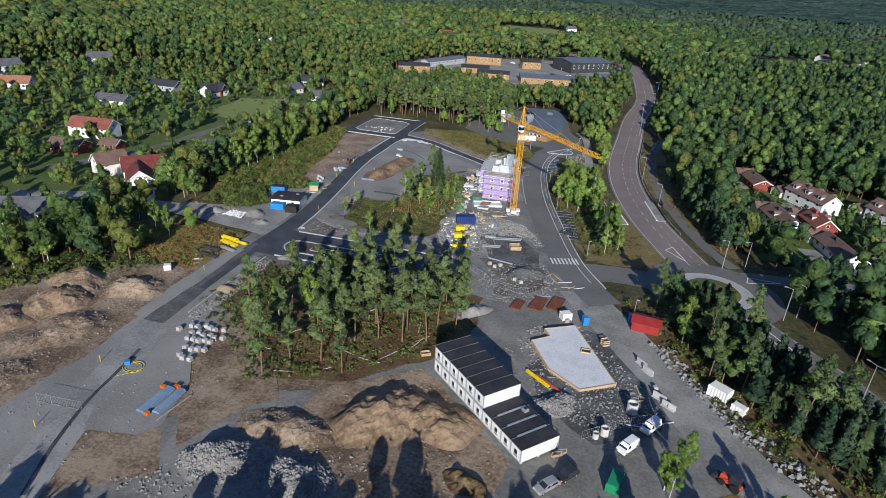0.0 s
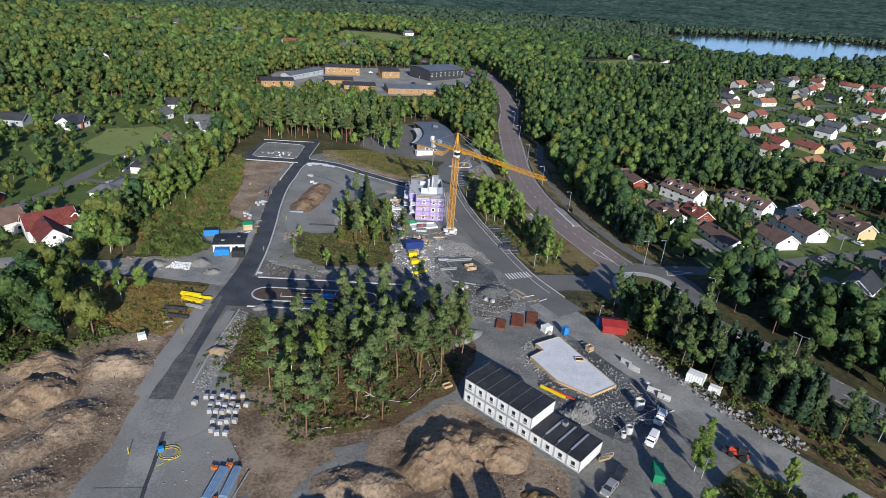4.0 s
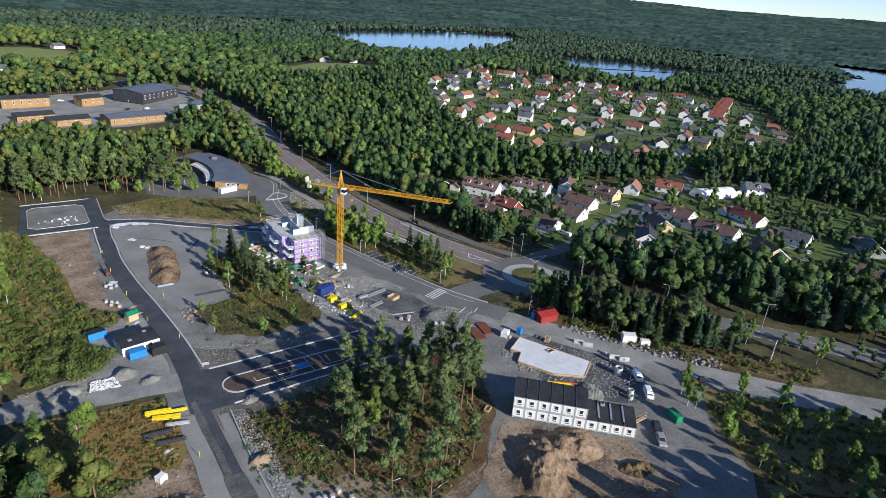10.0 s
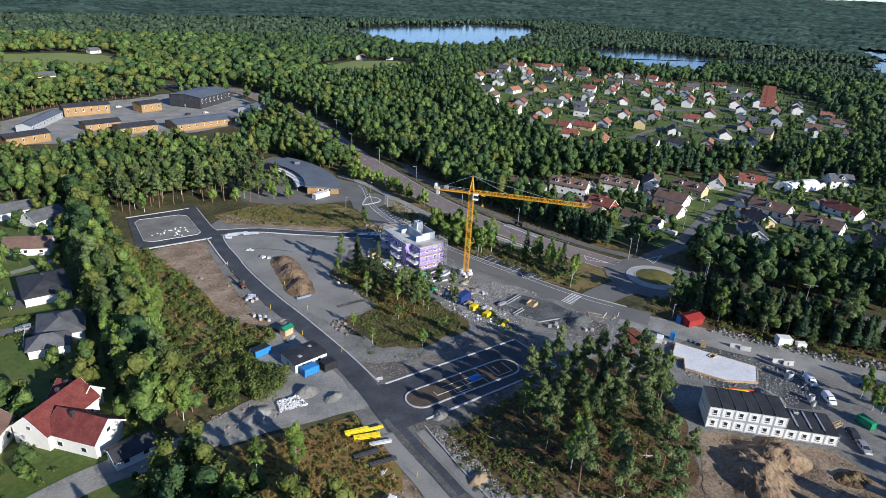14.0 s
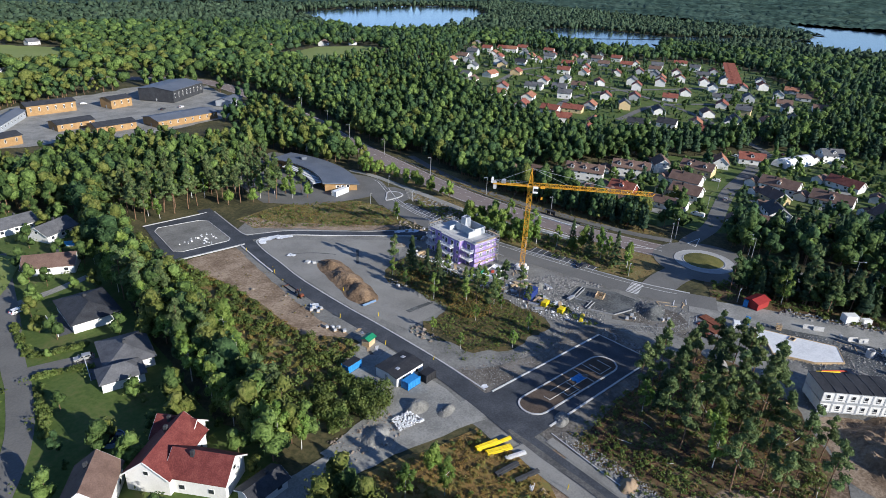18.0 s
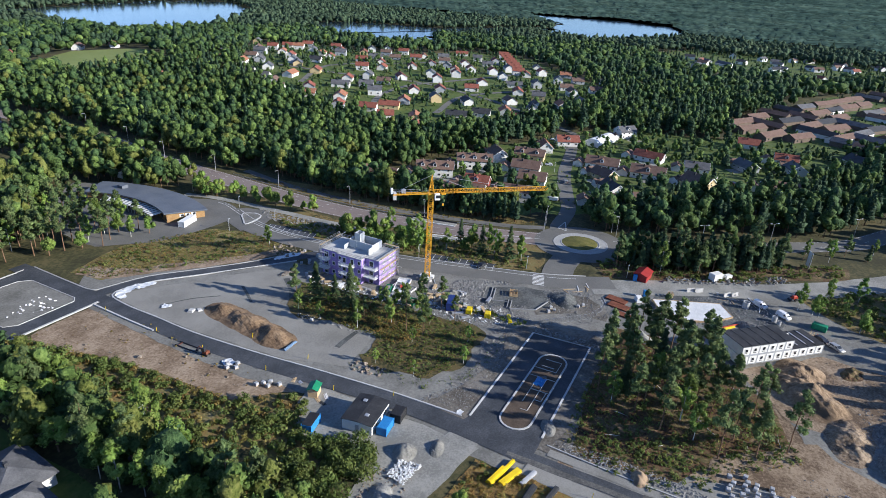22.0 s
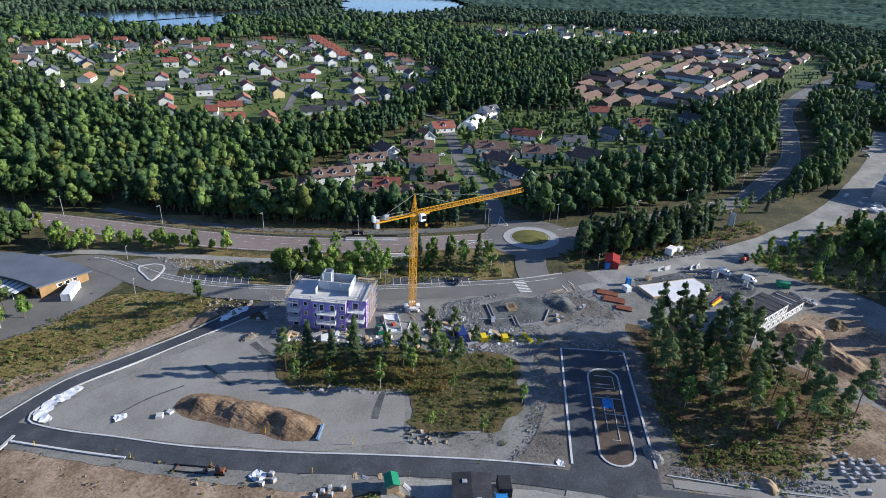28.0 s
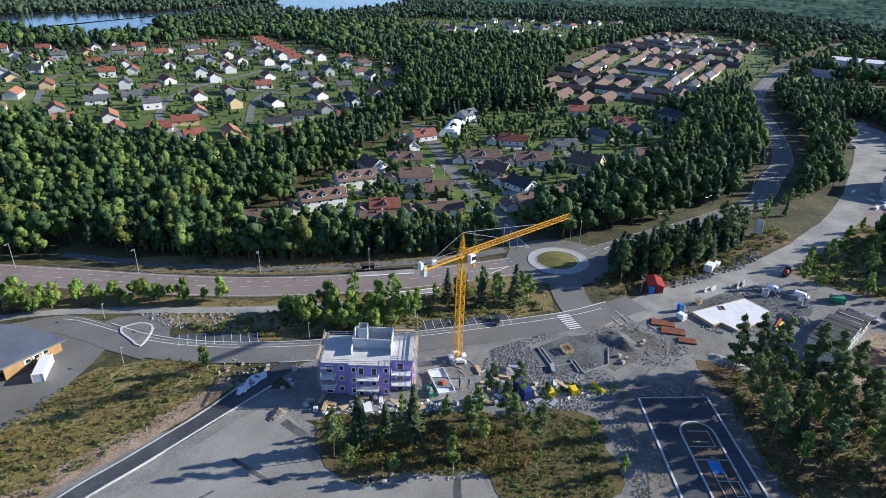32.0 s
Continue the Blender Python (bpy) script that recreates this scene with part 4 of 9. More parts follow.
# the near village: brown-roofed houses and white terraces
for x, y, a, L, D, h, rs_, ro, wa, dm in (
        (91, 259, 118, 19, 9, 4.6, 3.0, "n", "w", 3), (117, 248, 118, 19, 9, 4.6, 3.0, "n", "w", 3), (139, 243, 40, 13, 9, 4.2, 3.2, "n", "w", 0),
        (152, 228, 100, 17, 9, 3.4, 3.0, "n", "y", 2), (127, 221, 100, 15, 10, 3.0, 3.2, "n", "w", 0), (109, 211, 100, 14, 10, 2.8, 3.2, "n", "w", 0),
        (86, 232, 100, 12, 8, 3.0, 3.0, "r", "r", 1), (74, 232, 100, 17, 9, 2.6, 2.4, "n", "w", 1), (86, 208, 100, 18, 8, 2.6, 2.2, "n", "w", 0), (75, 280, 100, 14, 8, 2.4, 2.0, "n", "r", 0),
        (176, 227, 30, 11, 8, 3.2, 3.4, "o", "w", 0), (200, 220, 120, 14, 9, 3.0, 3.0, "r", "w", 1), (246, 193, 140, 13, 9, 4.8, 3.0, "g", "w", 1),
        (194, 167, 80, 17, 8, 2.8, 2.8, "r", "w", 0), (160, 187, 95, 18, 10, 3.0, 3.2, "n", "w", 1), (139, 181, 60, 12, 9, 2.8, 3.0, "n", "y", 0), (157, 161, 95, 18, 10, 3.0, 3.4, "n", "w", 1),
        (117, 171, 40, 13, 9, 2.8, 3.0, "d", "w", 0), (151, 134, 60, 15, 12, 3.4, 4.2, "n", "y", 0), (97, 169, 110, 14, 9, 2.6, 2.8, "n", "y", 0), (110, 153, 115, 13, 8, 2.6, 2.4, "n", "w", 0),
        (273, 115, 95, 15, 9, 3.0, 3.0, "r", "w", 0), (208, 114, 40, 13, 9, 3.0, 2.8, "g", "g", 0), (240, 93, 95, 13, 9, 3.0, 3.0, "r", "w", 1), (219, 88, 20, 12, 9, 3.0, 3.0, "g", "w", 0),
        (171, 95, 100, 18, 9, 2.8, 2.8, "n", "g", 0), (263, 53, 30, 15, 10, 3.0, 3.4, "d", "g", 0), (140, 112, 100, 14, 8, 2.6, 2.4, "n", "y", 0), (186, 139, 100, 13, 8, 2.8, 2.8, "g", "w", 0)):
    put_house(x, y, a, L, D, h, rs_, ro, wa, dm)

for x, y, turn, hx, hy in list(FOOT):
    if x < 260:
        m = pose(x, y, 0, 0, 0, math.degrees(turn))
        s_ = -1 if (m @ Vector((0, -hy, 0))).x < x else 1
        q = [m @ Vector((a, s_ * b, 0)) for a, b in ((-hx * 0.9, hy + 0.6), (hx * 0.5, hy + 0.6), (hx * 0.5, hy + 7.0), (-hx * 0.9, hy + 7.5))]
        patch("drive", [(p.x, p.y) for p in q], M_TRACK, 0.07, "pale gravel drive beside a house", "drive", jit=0.4, keep=False)
        p = m @ Vector((hx + 4.2, s_ * 1.5, 0))
        if not any((p.x - a) ** 2 + (p.y - b) ** 2 < 11 ** 2 for a, b, _, _, _ in FOOT if (a, b) != (x, y)):
            put_house(p.x, p.y, math.degrees(turn) + 90, 7, 5.5, 2.3, 1.6, "n", "w", 0, 0, label="low garage with brown tiled roof")

# the village on the rise behind the wood
UPPER = [(303, 524, "g"), (254, 492, "o"), (370, 535, "r"), (200, 429, "o"), (217, 411, "o"), (252, 436, "g"), (248, 399, "g"), (355, 460, "r"), (481, 482, "o"), (504, 468, "g"),
         (389, 445, "r"), (216, 365, "r"), (199, 373, "r"), (182, 347, "r"), (301, 366, "r"), (196, 331, "o"), (169, 316, "r"), (339, 389, "r"), (222, 311, "d"), (273, 326, "d"),
         (201, 296, "r"), (240, 299, "d"), (373, 325, "g"), (390, 309, "g"), (331, 286, "g"), (276, 271, "d"), (315, 260, "o"), (342, 251, "g"), (445, 340, "r"), (489, 372, "r")]
UPPER2 = [(155, 613, "o"), (175, 560, "o"), (240, 579, "r"), (264, 594, "r"), (299, 611, "g"), (228, 501, "g"), (285, 488, "r"), (300, 440, "g"), (384, 480, "r"), (464, 483, "r"),
          (387, 560, "o"), (358, 590, "o"), (379, 622, "r"), (417, 680, "g"), (309, 535, "g"), (420, 420, "g"), (405, 350, "d"), (344, 310, "r"), (430, 300, "g"), (262, 350, "g"), (325, 420, "r"), (420, 510, "g"), (330, 555, "r"), (290, 560, "g"), (448, 545, "r"), (520, 430, "g"), (560, 470, "r"), (470, 260, "d"), (300, 300, "n")]
hr = random.Random(5)
for x, y, c in UPPER + UPPER2:
    k = hr.choice(((13, 9, 2.9, 2.8), (11, 8.5, 4.4, 2.8), (15, 9, 2.8, 2.6)))
    put_house(x, y, hr.choice((28, 118, 35, 112, 22)) + hr.uniform(-6, 6), *k, c, hr.choice("wwwwgy"), 0, 1)
LANES = [[(232, 224), (262, 262), (300, 318), (322, 400), (300, 470), (290, 540)], [(186, 352), (232, 388), (300, 398), (380, 372), (450, 352)], [(240, 470), (330, 505), (420, 470), (500, 440)], [(225, 330), (300, 340), (380, 300)]]
for lane in LANES:
    ribbon("road_lane", lane, 5.0, M_ROAD, 0.25, "narrow grey village lane", step=6)
extra = 0
while extra < 62:
    x, y = hr.uniform(165, 520), hr.uniform(255, 640)
    if not inside([(150, 320), (190, 450), (240, 540), (330, 620), (420, 690), (520, 520), (600, 470), (480, 300), (440, 250), (340, 235), (250, 260), (180, 290)], np.array(x), np.array(y)):
        continue
    if any((x - a) ** 2 + (y - b) ** 2 < 22 ** 2 for a, b, _ in HOUSES) or any((x - p.x) ** 2 + (y - p.y) ** 2 < 12 ** 2 for ln, _ in LINES for p in ln):
        extra += 0.02
        continue
    extra += 1
    put_house(x, y, hr.choice((28, 118, 35, 112)), 12, 9, hr.choice((2.9, 4.4)), 2.8, hr.choice("rrogdn"), hr.choice("wwwg"), 0, 1)
for i in range(8):   # red-roofed terrace stepping up the slope
    x, y = 448 + 20 * i, 350 + 10.5 * i
    put_house(x, y, 27 + 90, 12, 9, 4.4, 2.8, "r", "w", 0, 1)
# brown terraces beside the curving road
for i in range(-2, 14):
    for j in range(7):
        u, v = (i + 0.3 * (j % 2) + 0.3) / 14, j / 6
        ax, ay = 375 + 440 * u, 118 - 244 * u + 26 * math.sin(math.pi * u)
        bx, by = 352 + 335 * u, 14 - 205 * u
        x, y = ax + (bx - ax) * v + hr.uniform(-3, 3), ay + (by - ay) * v + hr.uniform(-2, 2)
        if hr.random() < 0.92:
            put_house(x, y, -30 + hr.choice((0, 0, 0, 90)) + hr.uniform(-4, 4), hr.choice((24, 29)), 9.5, 2.9, 2.4, hr.choice("nnngd"), hr.choice("nnw"), 0, 0)
# far suburb behind
for i in range(120):
    x, y = hr.uniform(740, 1240), hr.uniform(-330, 230)
    if y > 60 - (x - 740) * 0.85 and y < 330 - (x - 740) * 0.3:
        put_house(x, y, hr.uniform(0, 180), 14, 9, 3.8, 2.8, hr.choice("ggrdnn"), "w", 0, -1)
# houses west and north of the site
for x, y, a, L, D, h, rs_, ro, wa in (
        (-150, 181.5, 40, 14, 9, 4.2, 3.6, "m", "w"), (-145.5, 173, 130, 12, 8, 4.0, 3.2, "m", "w"), (-145.6, 187, 130, 8, 7, 3.8, 3.0, "m", "w"), (-138.5, 163, 12, 8, 5, 2.4, 1.2, "d", "w"),
        (-147.5, 297, -22, 15, 10, 2.8, 2.4, "n", "w"), (-141, 328, 30, 13, 10, 2.8, 2.6, "g", "w"), (-158, 137, 20, 16, 12, 2.8, 3.0, "g", "w"), (-150, 122, 110, 12, 9, 2.8, 2.8, "g", "w"),
        (-230, 264, 8, 15, 10, 4.6, 2.2, "g", "w"), (-202, 218, 4, 18, 9, 4.4, 3.0, "r", "w"), (-195, 196, 4, 13, 8, 2.6, 2.0, "n", "r"), (-183, 205, 4, 7, 6, 2.4, 1.6, "n", "r"), (-164, 181, 60, 10, 8, 4.2, 3.2, "n", "w"),
        (-240, 316, 0, 20, 9, 3.0, 2.4, "d", "g"), (-210, 319, 10, 13, 9, 3.4, 2.4, "d", "r"), (-337, 304, 60, 16, 10, 5, 3, "g", "w"), (-301, 277, 20, 15, 9, 3, 3, "o", "w"), (-320, 361, 40, 14, 10, 5, 3, "g", "w"),
        (-208, 317, 80, 13, 9, 3, 3, "d", "w"), (-177, 381, 20, 14, 9, 3, 3, "d", "w"), (-152, 342, 15, 15, 9, 2.8, 2.4, "g", "w"), (-176, 350, 70, 10, 8, 2.8, 2.6, "g", "w"),
        (-314, 556, 30, 14, 9, 3.4, 3, "g", "w"), (-293, 544, 120, 14, 9, 3.4, 3, "g", "w"), (-274, 564, 40, 15, 9, 3.4, 3, "g", "w"), (-173, 735, 30, 16, 10, 4, 3, "r", "w"), (-108, 726, 10, 18, 10, 4, 3, "g", "w"), (-271, 791, 30, 16, 10, 4, 3, "g", "w"), (-250, 808, 30, 16, 10, 4, 3, "g", "w"), (-389, 856, 30, 18, 10, 4, 3, "n", "w"), (-340, 850, 60, 18, 10, 4, 3, "g", "w")):
    put_house(x, y, a, L, D, h, rs_, ro, wa, 0)



def villa(x, y, turn, wings, h, rise, roof, label):
    """A low house with hipped roofs; each wing is x0 y0 x1 y1."""
    base = thing("house", pose(x, y, gz(x, y) + 0.2, 0, 0, turn), label, "house", "village houses")
    for x0, y0, x1, y1 in wings:
        part("wall", MB().box(x0, y0, -0.8, x1, y1, h), M_WALLW, base)
        o, w = 0.6, min(x1 - x0, y1 - y0) / 2 + 0.6
        a, b, c, d = x0 - o, y0 - o, x1 + o, y1 + o
        rg = ((a + w, (b + d) / 2), (c - w, (b + d) / 2)) if x1 - x0 > y1 - y0 else (((a + c) / 2, b + w), ((a + c) / 2, d - w))
        vs = [(a, b, h), (c, b, h), (c, d, h), (a, d, h), (a, b, h + 0.2), (c, b, h + 0.2), (c, d, h + 0.2), (a, d, h + 0.2), (*rg[0], h + rise), (*rg[1], h + rise)]
        fs = [(3, 2, 1, 0), (0, 1, 5, 4), (1, 2, 6, 5), (2, 3, 7, 6), (3, 0, 4, 7)]
        fs += [(4, 5, 9, 8), (5, 6, 9), (6, 7, 8, 9), (7, 4, 8)] if x1 - x0 > y1 - y0 else [(4, 5, 8), (5, 6, 9, 8), (6, 7, 9), (7, 4, 8, 9)]
        part("roof", MB().add(vs, fs), roof, base, "dark hipped tile roof")
        n = max(2, int((y1 - y0) / 4))
        for k in range(n):
            yy = y0 + (y1 - y0) * (k + 0.5) / n
            for s_, xx in ((-1, x0), (1, x1)):
                wi = part("window", MB().box(min(xx, xx + s_ * 0.06), yy - 0.8, 0.8, max(xx, xx + s_ * 0.06), yy + 0.8, 2.1), M_WHITE, base)
                part("pane", MB().box(min(xx, xx + s_ * 0.1), yy - 0.65, 0.95, max(xx, xx + s_ * 0.1), yy + 0.65, 1.95), M_GLASS, wi)
    part("chimney", MB().box(-0.4, 1.2, h + 0.6, 0.4, 2.0, h + rise + 0.7, b=0.06), M_DARK, base)
    part("terrace", MB().box(wings[0][0] - 3.6, wings[0][1] + 1, -0.6, wings[0][0], wings[0][3] - 3, 0.1), M_GREY, base, "grey paved terrace")
    part("terrace_rail", MB().box(wings[0][0] - 3.7, wings[0][1] + 1, 0.1, wings[0][0] - 3.55, wings[0][3] - 3, 0.9), M_WHITE, base)
    HOUSES.append((x, y, 11))
    for x0, y0, x1, y1 in wings:
        c = pose(x, y, 0, 0, 0, turn) @ Vector(((x0 + x1) / 2, (y0 + y1) / 2, 0))
        FOOT.append((c.x, c.y, radians(turn), (x1 - x0) / 2 + 2, (y1 - y0) / 2 + 1))


villa(-146.3, 257, 2, [(-6.2, -8.5, 6.2, 8.5)], 2.9, 2.6, M_DARK, "low white house with black hipped roof and terrace")
villa(-145.0, 225, -6, [(-5.5, -4.5, 5.5, 9.0), (-7.5, -10.5, 2.0, -4.0)], 2.7, 2.6, M_GREY, "low white house with grey-brown hipped roofs")
for x, y, a, w, d in ((-139.8, 317, -25, 7, 4),):
    pl = thing("swimming_pool", pose(x, y, gz(x, y) + 0.1, 0, 0, a), "rectangular garden pool under a bright blue cover", "pool")
    part("rim", MB().box(-w / 2 - 0.5, -d / 2 - 0.5, -0.3, w / 2 + 0.5, d / 2 + 0.5, 0.12), M_CONC, pl)
    part("cover", MB().box(-w / 2, -d / 2, 0.12, w / 2, d / 2, 0.24, b=0.05), mat("turquoise_cover", [(0.03, 0.30, 0.52), (0.05, 0.38, 0.60)], 1, 4, rough=0.5, bump=0.1), pl, "bright blue pool cover")
ribbon("road_west_lane", [(-160, 320), (-161.5, 300), (-164.6, 267), (-167.6, 242), (-168.6, 228), (-173, 205), (-186, 176)], 5.5, M_ROAD, 0.09, "grey asphalt lane between the western gardens")
ribbon("drive", [(-167, 236), (-158, 234.6), (-151, 232.8)], 4.2, M_ROAD, 0.08, "grey drive to a garden house", "drive", step=2)
ribbon("drive", [(-163.5, 276), (-152, 279), (-140, 284)], 3.2, M_TRACK, 0.08, "pale drive along the gardens", "drive", step=2)
SCHOOL_YARD = [[(-150, 475), (-150, 545), (-105, 590), (-20, 600), (25, 560), (20, 490), (-60, 470)]]

# ---- kerbs, lines and islands ----
def kerb(line, d, w=0.42, h=0.16, base=0.12):
    """A kerb of square section along a line, d metres to its side."""
    a, b = offset(line, d - w / 2), offset(line, d + w / 2)
    mb = MB()
    n = len(line)
    vs = []
    for p, q in zip(a, b):
        z = gz(p.x, p.y) + base
        vs += [(p.x, p.y, z - 0.1), (p.x, p.y, z + h), (q.x, q.y, z + h), (q.x, q.y, z - 0.1)]
    fs = [(4 * i + k, 4 * i + (k + 1) % 4, 4 * i + 4 + (k + 1) % 4, 4 * i + 4 + k) for i in range(n - 1) for k in range(4)] + [(0, 1, 2, 3), (4 * n - 1, 4 * n - 2, 4 * n - 3, 4 * n - 4)]
    return mb.add(vs, fs)


def kerb_run(pts, w=0.42, h=0.16, base=0.12, step=3.0, smooth=True):
    line = smooth_line(pts, step) if smooth else [Vector(p) for p in pts]
    tagged(part("kerb", kerb(line, 0, w, h, base), M_KERB), "pale granite kerb beside the asphalt", "kerb", kind="structure")
    return line


def paint(mb, label="white painted road line"):
    tagged(part("road_marking", mb, M_WHITELINE), label, "road marking", kind="structure")


kerb_run([(-80.6, 160), (-81.1, 178), (-82.8, 200), (-84.9, 221), (-86.0, 242), (-85.4, 258), (-85.2, 269), (-84.0, 278.5), (-82.0, 280.8), (-79.1, 281.0), (-69.9, 277.5), (-58.9, 269.0), (-44.4, 258.2), (-32.3, 249.2)], 0.42)
kerb_run([(-91.2, 252), (-90.9, 262), (-90.4, 272), (-90.0, 279)], 0.5, 0.3)
kerb_run([(-81.9, 106), (-81.6, 120), (-80.9, 130), (-80.2, 139)], 0.3)
kerb_run([(-83.4, 319), (-84.2, 300), (-84.4, 290), (-83.2, 287.2), (-80, 286.2), (-68.4, 282), (-57.2, 273.5), (-43.6, 263.6), (-29.2, 254.9)], 0.42)
kerb_run([(-79.6, 158.4), (-35.2, 158.4), (-34.6, 141.4), (-78.6, 140.8)], 0.5, 0.16, 0.14, smooth=False)
kerb_run([(-115.5, 279.7), (-88.2, 279.7)], 0.7, 0.2, smooth=False)
kerb_run([(-112.3, 318.6), (-86.5, 319.6)], 0.4, smooth=False)
kerb_run([(-91.8, 286), (-108.6, 285.8), (-111.4, 288.2), (-110.4, 310.6), (-108.2, 313.6), (-92.6, 312.6), (-89.8, 309.8), (-90.2, 288), (-91.8, 286)], 0.2, 0.14, 0.15, smooth=False)

# the oval island of the court
def stadium(x0, x1, y0, y1, n=10):
    r = (y1 - y0) / 2
    ym = (y0 + y1) / 2
    return [(x1 - r + r * math.cos(a), ym + r * math.sin(a)) for a in np.linspace(-math.pi / 2, math.pi / 2, n)] + [(x0 + r + r * math.cos(a), ym + r * math.sin(a)) for a in np.linspace(math.pi / 2, 1.5 * math.pi, n)]


M_MULCH = mat("brown_planting_soil", [(0.055, 0.04, 0.03), (0.085, 0.062, 0.046), (0.12, 0.09, 0.068)], 0.4, 3, bump=0.5)
ring = stadium(-79, -43.8, 144.6, 152.2)
patch("planting_island", ring, M_MULCH, 0.24, "oval bed of brown soil inside a pale kerb", "planting bed", jit=0)
kerb_run(ring + [ring[0]], 0.45, 0.2, 0.14, smooth=False)
M_EDGE = mat("pale_edging_boards", [(0.40, 0.38, 0.35), (0.52, 0.50, 0.46)], 1, 5, bump=0.1)
for x0, y0, x1, y1 in ((-56, 145, -56, 151.8), (-62, 145, -62, 149.5), (-71, 147.2, -56, 147.2), (-68, 149.5, -56, 149.5), (-71, 147.2, -71, 149), (-52, 146, -47, 146), (-47, 146, -47, 150.5), (-52, 146, -52, 151.8), (-50.5, 147, -50.5, 150.5), (-66, 145.4, -62, 145.4), (-66, 145.4, -66, 147.2)):
    tagged(part("edging_board", MB().bar((x0, y0, gz(x0, y0) + 0.28), (x1, y1, gz(x1, y1) + 0.28), 0.16, 0.14), M_EDGE), "pale edging board set in the planting bed", "edging", kind="structure")

# road lines
paint(dashes(MAIN_N, 0.0, 3, 4, 0.16, 0.15))
paint(dashes(MAIN_N, 3.3, 1.5, 4.5, 0.14, 0.15))
paint(dashes(MAIN_N, -5.9, 60, 0.01, 0.16, 0.15))
paint(dashes(MAIN_N, 5.9, 60, 0.01, 0.16, 0.15))
paint(dashes(MAIN_S, 0.0, 3, 5, 0.15, 0.15))
paint(dashes(MAIN_S, -4.7, 2, 2, 0.15, 0.15))
paint(dashes(MAIN_S, 4.7, 2, 2, 0.15, 0.15))
paint(dashes(LOCAL, 2.6, 60, 0.01, 0.22, 0.15, 10, 175))
paint(dashes(LOCAL, -3.0 + 6.9, 14, 6, 0.12, 0.15, 60, 175))
kerb_run([tuple(p) for p in offset([p for p in LOCAL if 150 < p.y < 320], 5.0)][::4], 0.3, 0.14)
kerb_run([tuple(p) for p in offset([p for p in LOCAL if 214 < p.y < 255], -4.9)][::4], 0.3, 0.14)
mb = MB()
for i in range(8):     # zebra crossing
    x, y = 3.6 - 1.02 * i, 170.4 - 0.34 * i
    m = pose(x, y, gz(x, y), 0, 0, 18)
    mb.add([m @ Vector(p) for p in ((-0.25, -2.0, 0.16), (0.25, -2.0, 0.16), (0.25, 2.0, 0.16), (-0.25, 2.0, 0.16))], [(0, 1, 2, 3)])
paint(mb, "white striped zebra crossing")
for (ax, ay), (bx, by), n, u, v in (((-0.4, 212.4), (3.6, 187.4), 10, -5.4, -1.2), ((-9.8, 281), (-7.7, 259.6), 9, -5.4, -1.9)):
    mb = MB()
    for i in range(n + 1):
        x, y = ax + (bx - ax) * i / n, ay + (by - ay) * i / n
        mb.bar((x, y, gz(x, y) + 0.12), (x + u, y + v, gz(x + u, y + v) + 0.12), 0.12, 0.02)
    mb.bar((ax + u, ay + v, gz(ax, ay) + 0.14), (bx + u, by + v, gz(bx, by) + 0.14), 0.14, 0.02)
    paint(mb, "white parking bay lines")
loop = smooth_line([(-6.5, 298.8), (-4.2, 295), (-5, 291), (-9, 289.4), (-15.6, 289.4), (-13, 293), (-9, 297.8), (-6.5, 298.8)], 1.5)
patch("traffic_island", [tuple(p) for p in loop[:-1]], M_GRAVEL, 0.24, "drop-shaped gravel island in the turning loop", "traffic island", jit=0)
kerb_run([tuple(p) for p in loop], 0.6, 0.22, 0.1, smooth=False)

# roundabout
RX, RY = 41.3, 165.8
circ = lambda r, n=48: [(RX + r * math.cos(2 * math.pi * i / n), RY + r * math.sin(2 * math.pi * i / n)) for i in range(n)]
M_APRON = mat("pale_apron_setts", [(0.30, 0.30, 0.29), (0.40, 0.40, 0.39)], 0.8, 5, bump=0.3)
patch("road_roundabout", circ(18.5), M_ROAD, 0.135, "grey asphalt roundabout carriageway", "road", jit=0)
patch("roundabout_apron", circ(10.6), M_APRON, 0.22, "pale paved apron of the roundabout", "traffic island", jit=0)
c2 = circ(10.6) + [circ(10.6)[0]]
kerb_run(c2, 0.45, 0.16, 0.1, smooth=False)
c3 = circ(7.6) + [circ(7.6)[0]]
kerb_run(c3, 0.35, 0.2, 0.14, smooth=False)
M_DRYTURF = mat("olive_turf", [(0.07, 0.075, 0.02), (0.12, 0.115, 0.03), (0.17, 0.15, 0.05)], 0.3, 2.5, bump=0.6)
mb = MB()
mb.v = [(RX, RY, gz(RX, RY) + 1.0)]
for k in range(1, 5):
    r = 7.5 * k / 4
    mb.v += [(RX + r * math.cos(a), RY + r * math.sin(a), gz(RX, RY) + 0.22 + 0.78 * math.cos(math.pi / 2 * k / 4)) for a in np.linspace(0, 2 * math.pi, 37)[:-1]]
mb.f = [(0, 1 + i, 1 + (i + 1) % 36) for i in range(36)] + [(1 + 36 * k + i, 37 + 36 * k + i, 37 + 36 * k + (i + 1) % 36, 1 + 36 * k + (i + 1) % 36) for k in range(3) for i in range(36)]
tagged(part("roundabout_lawn", mb, M_DRYTURF), "domed olive-green turf of the roundabout", "traffic island", kind="structure")
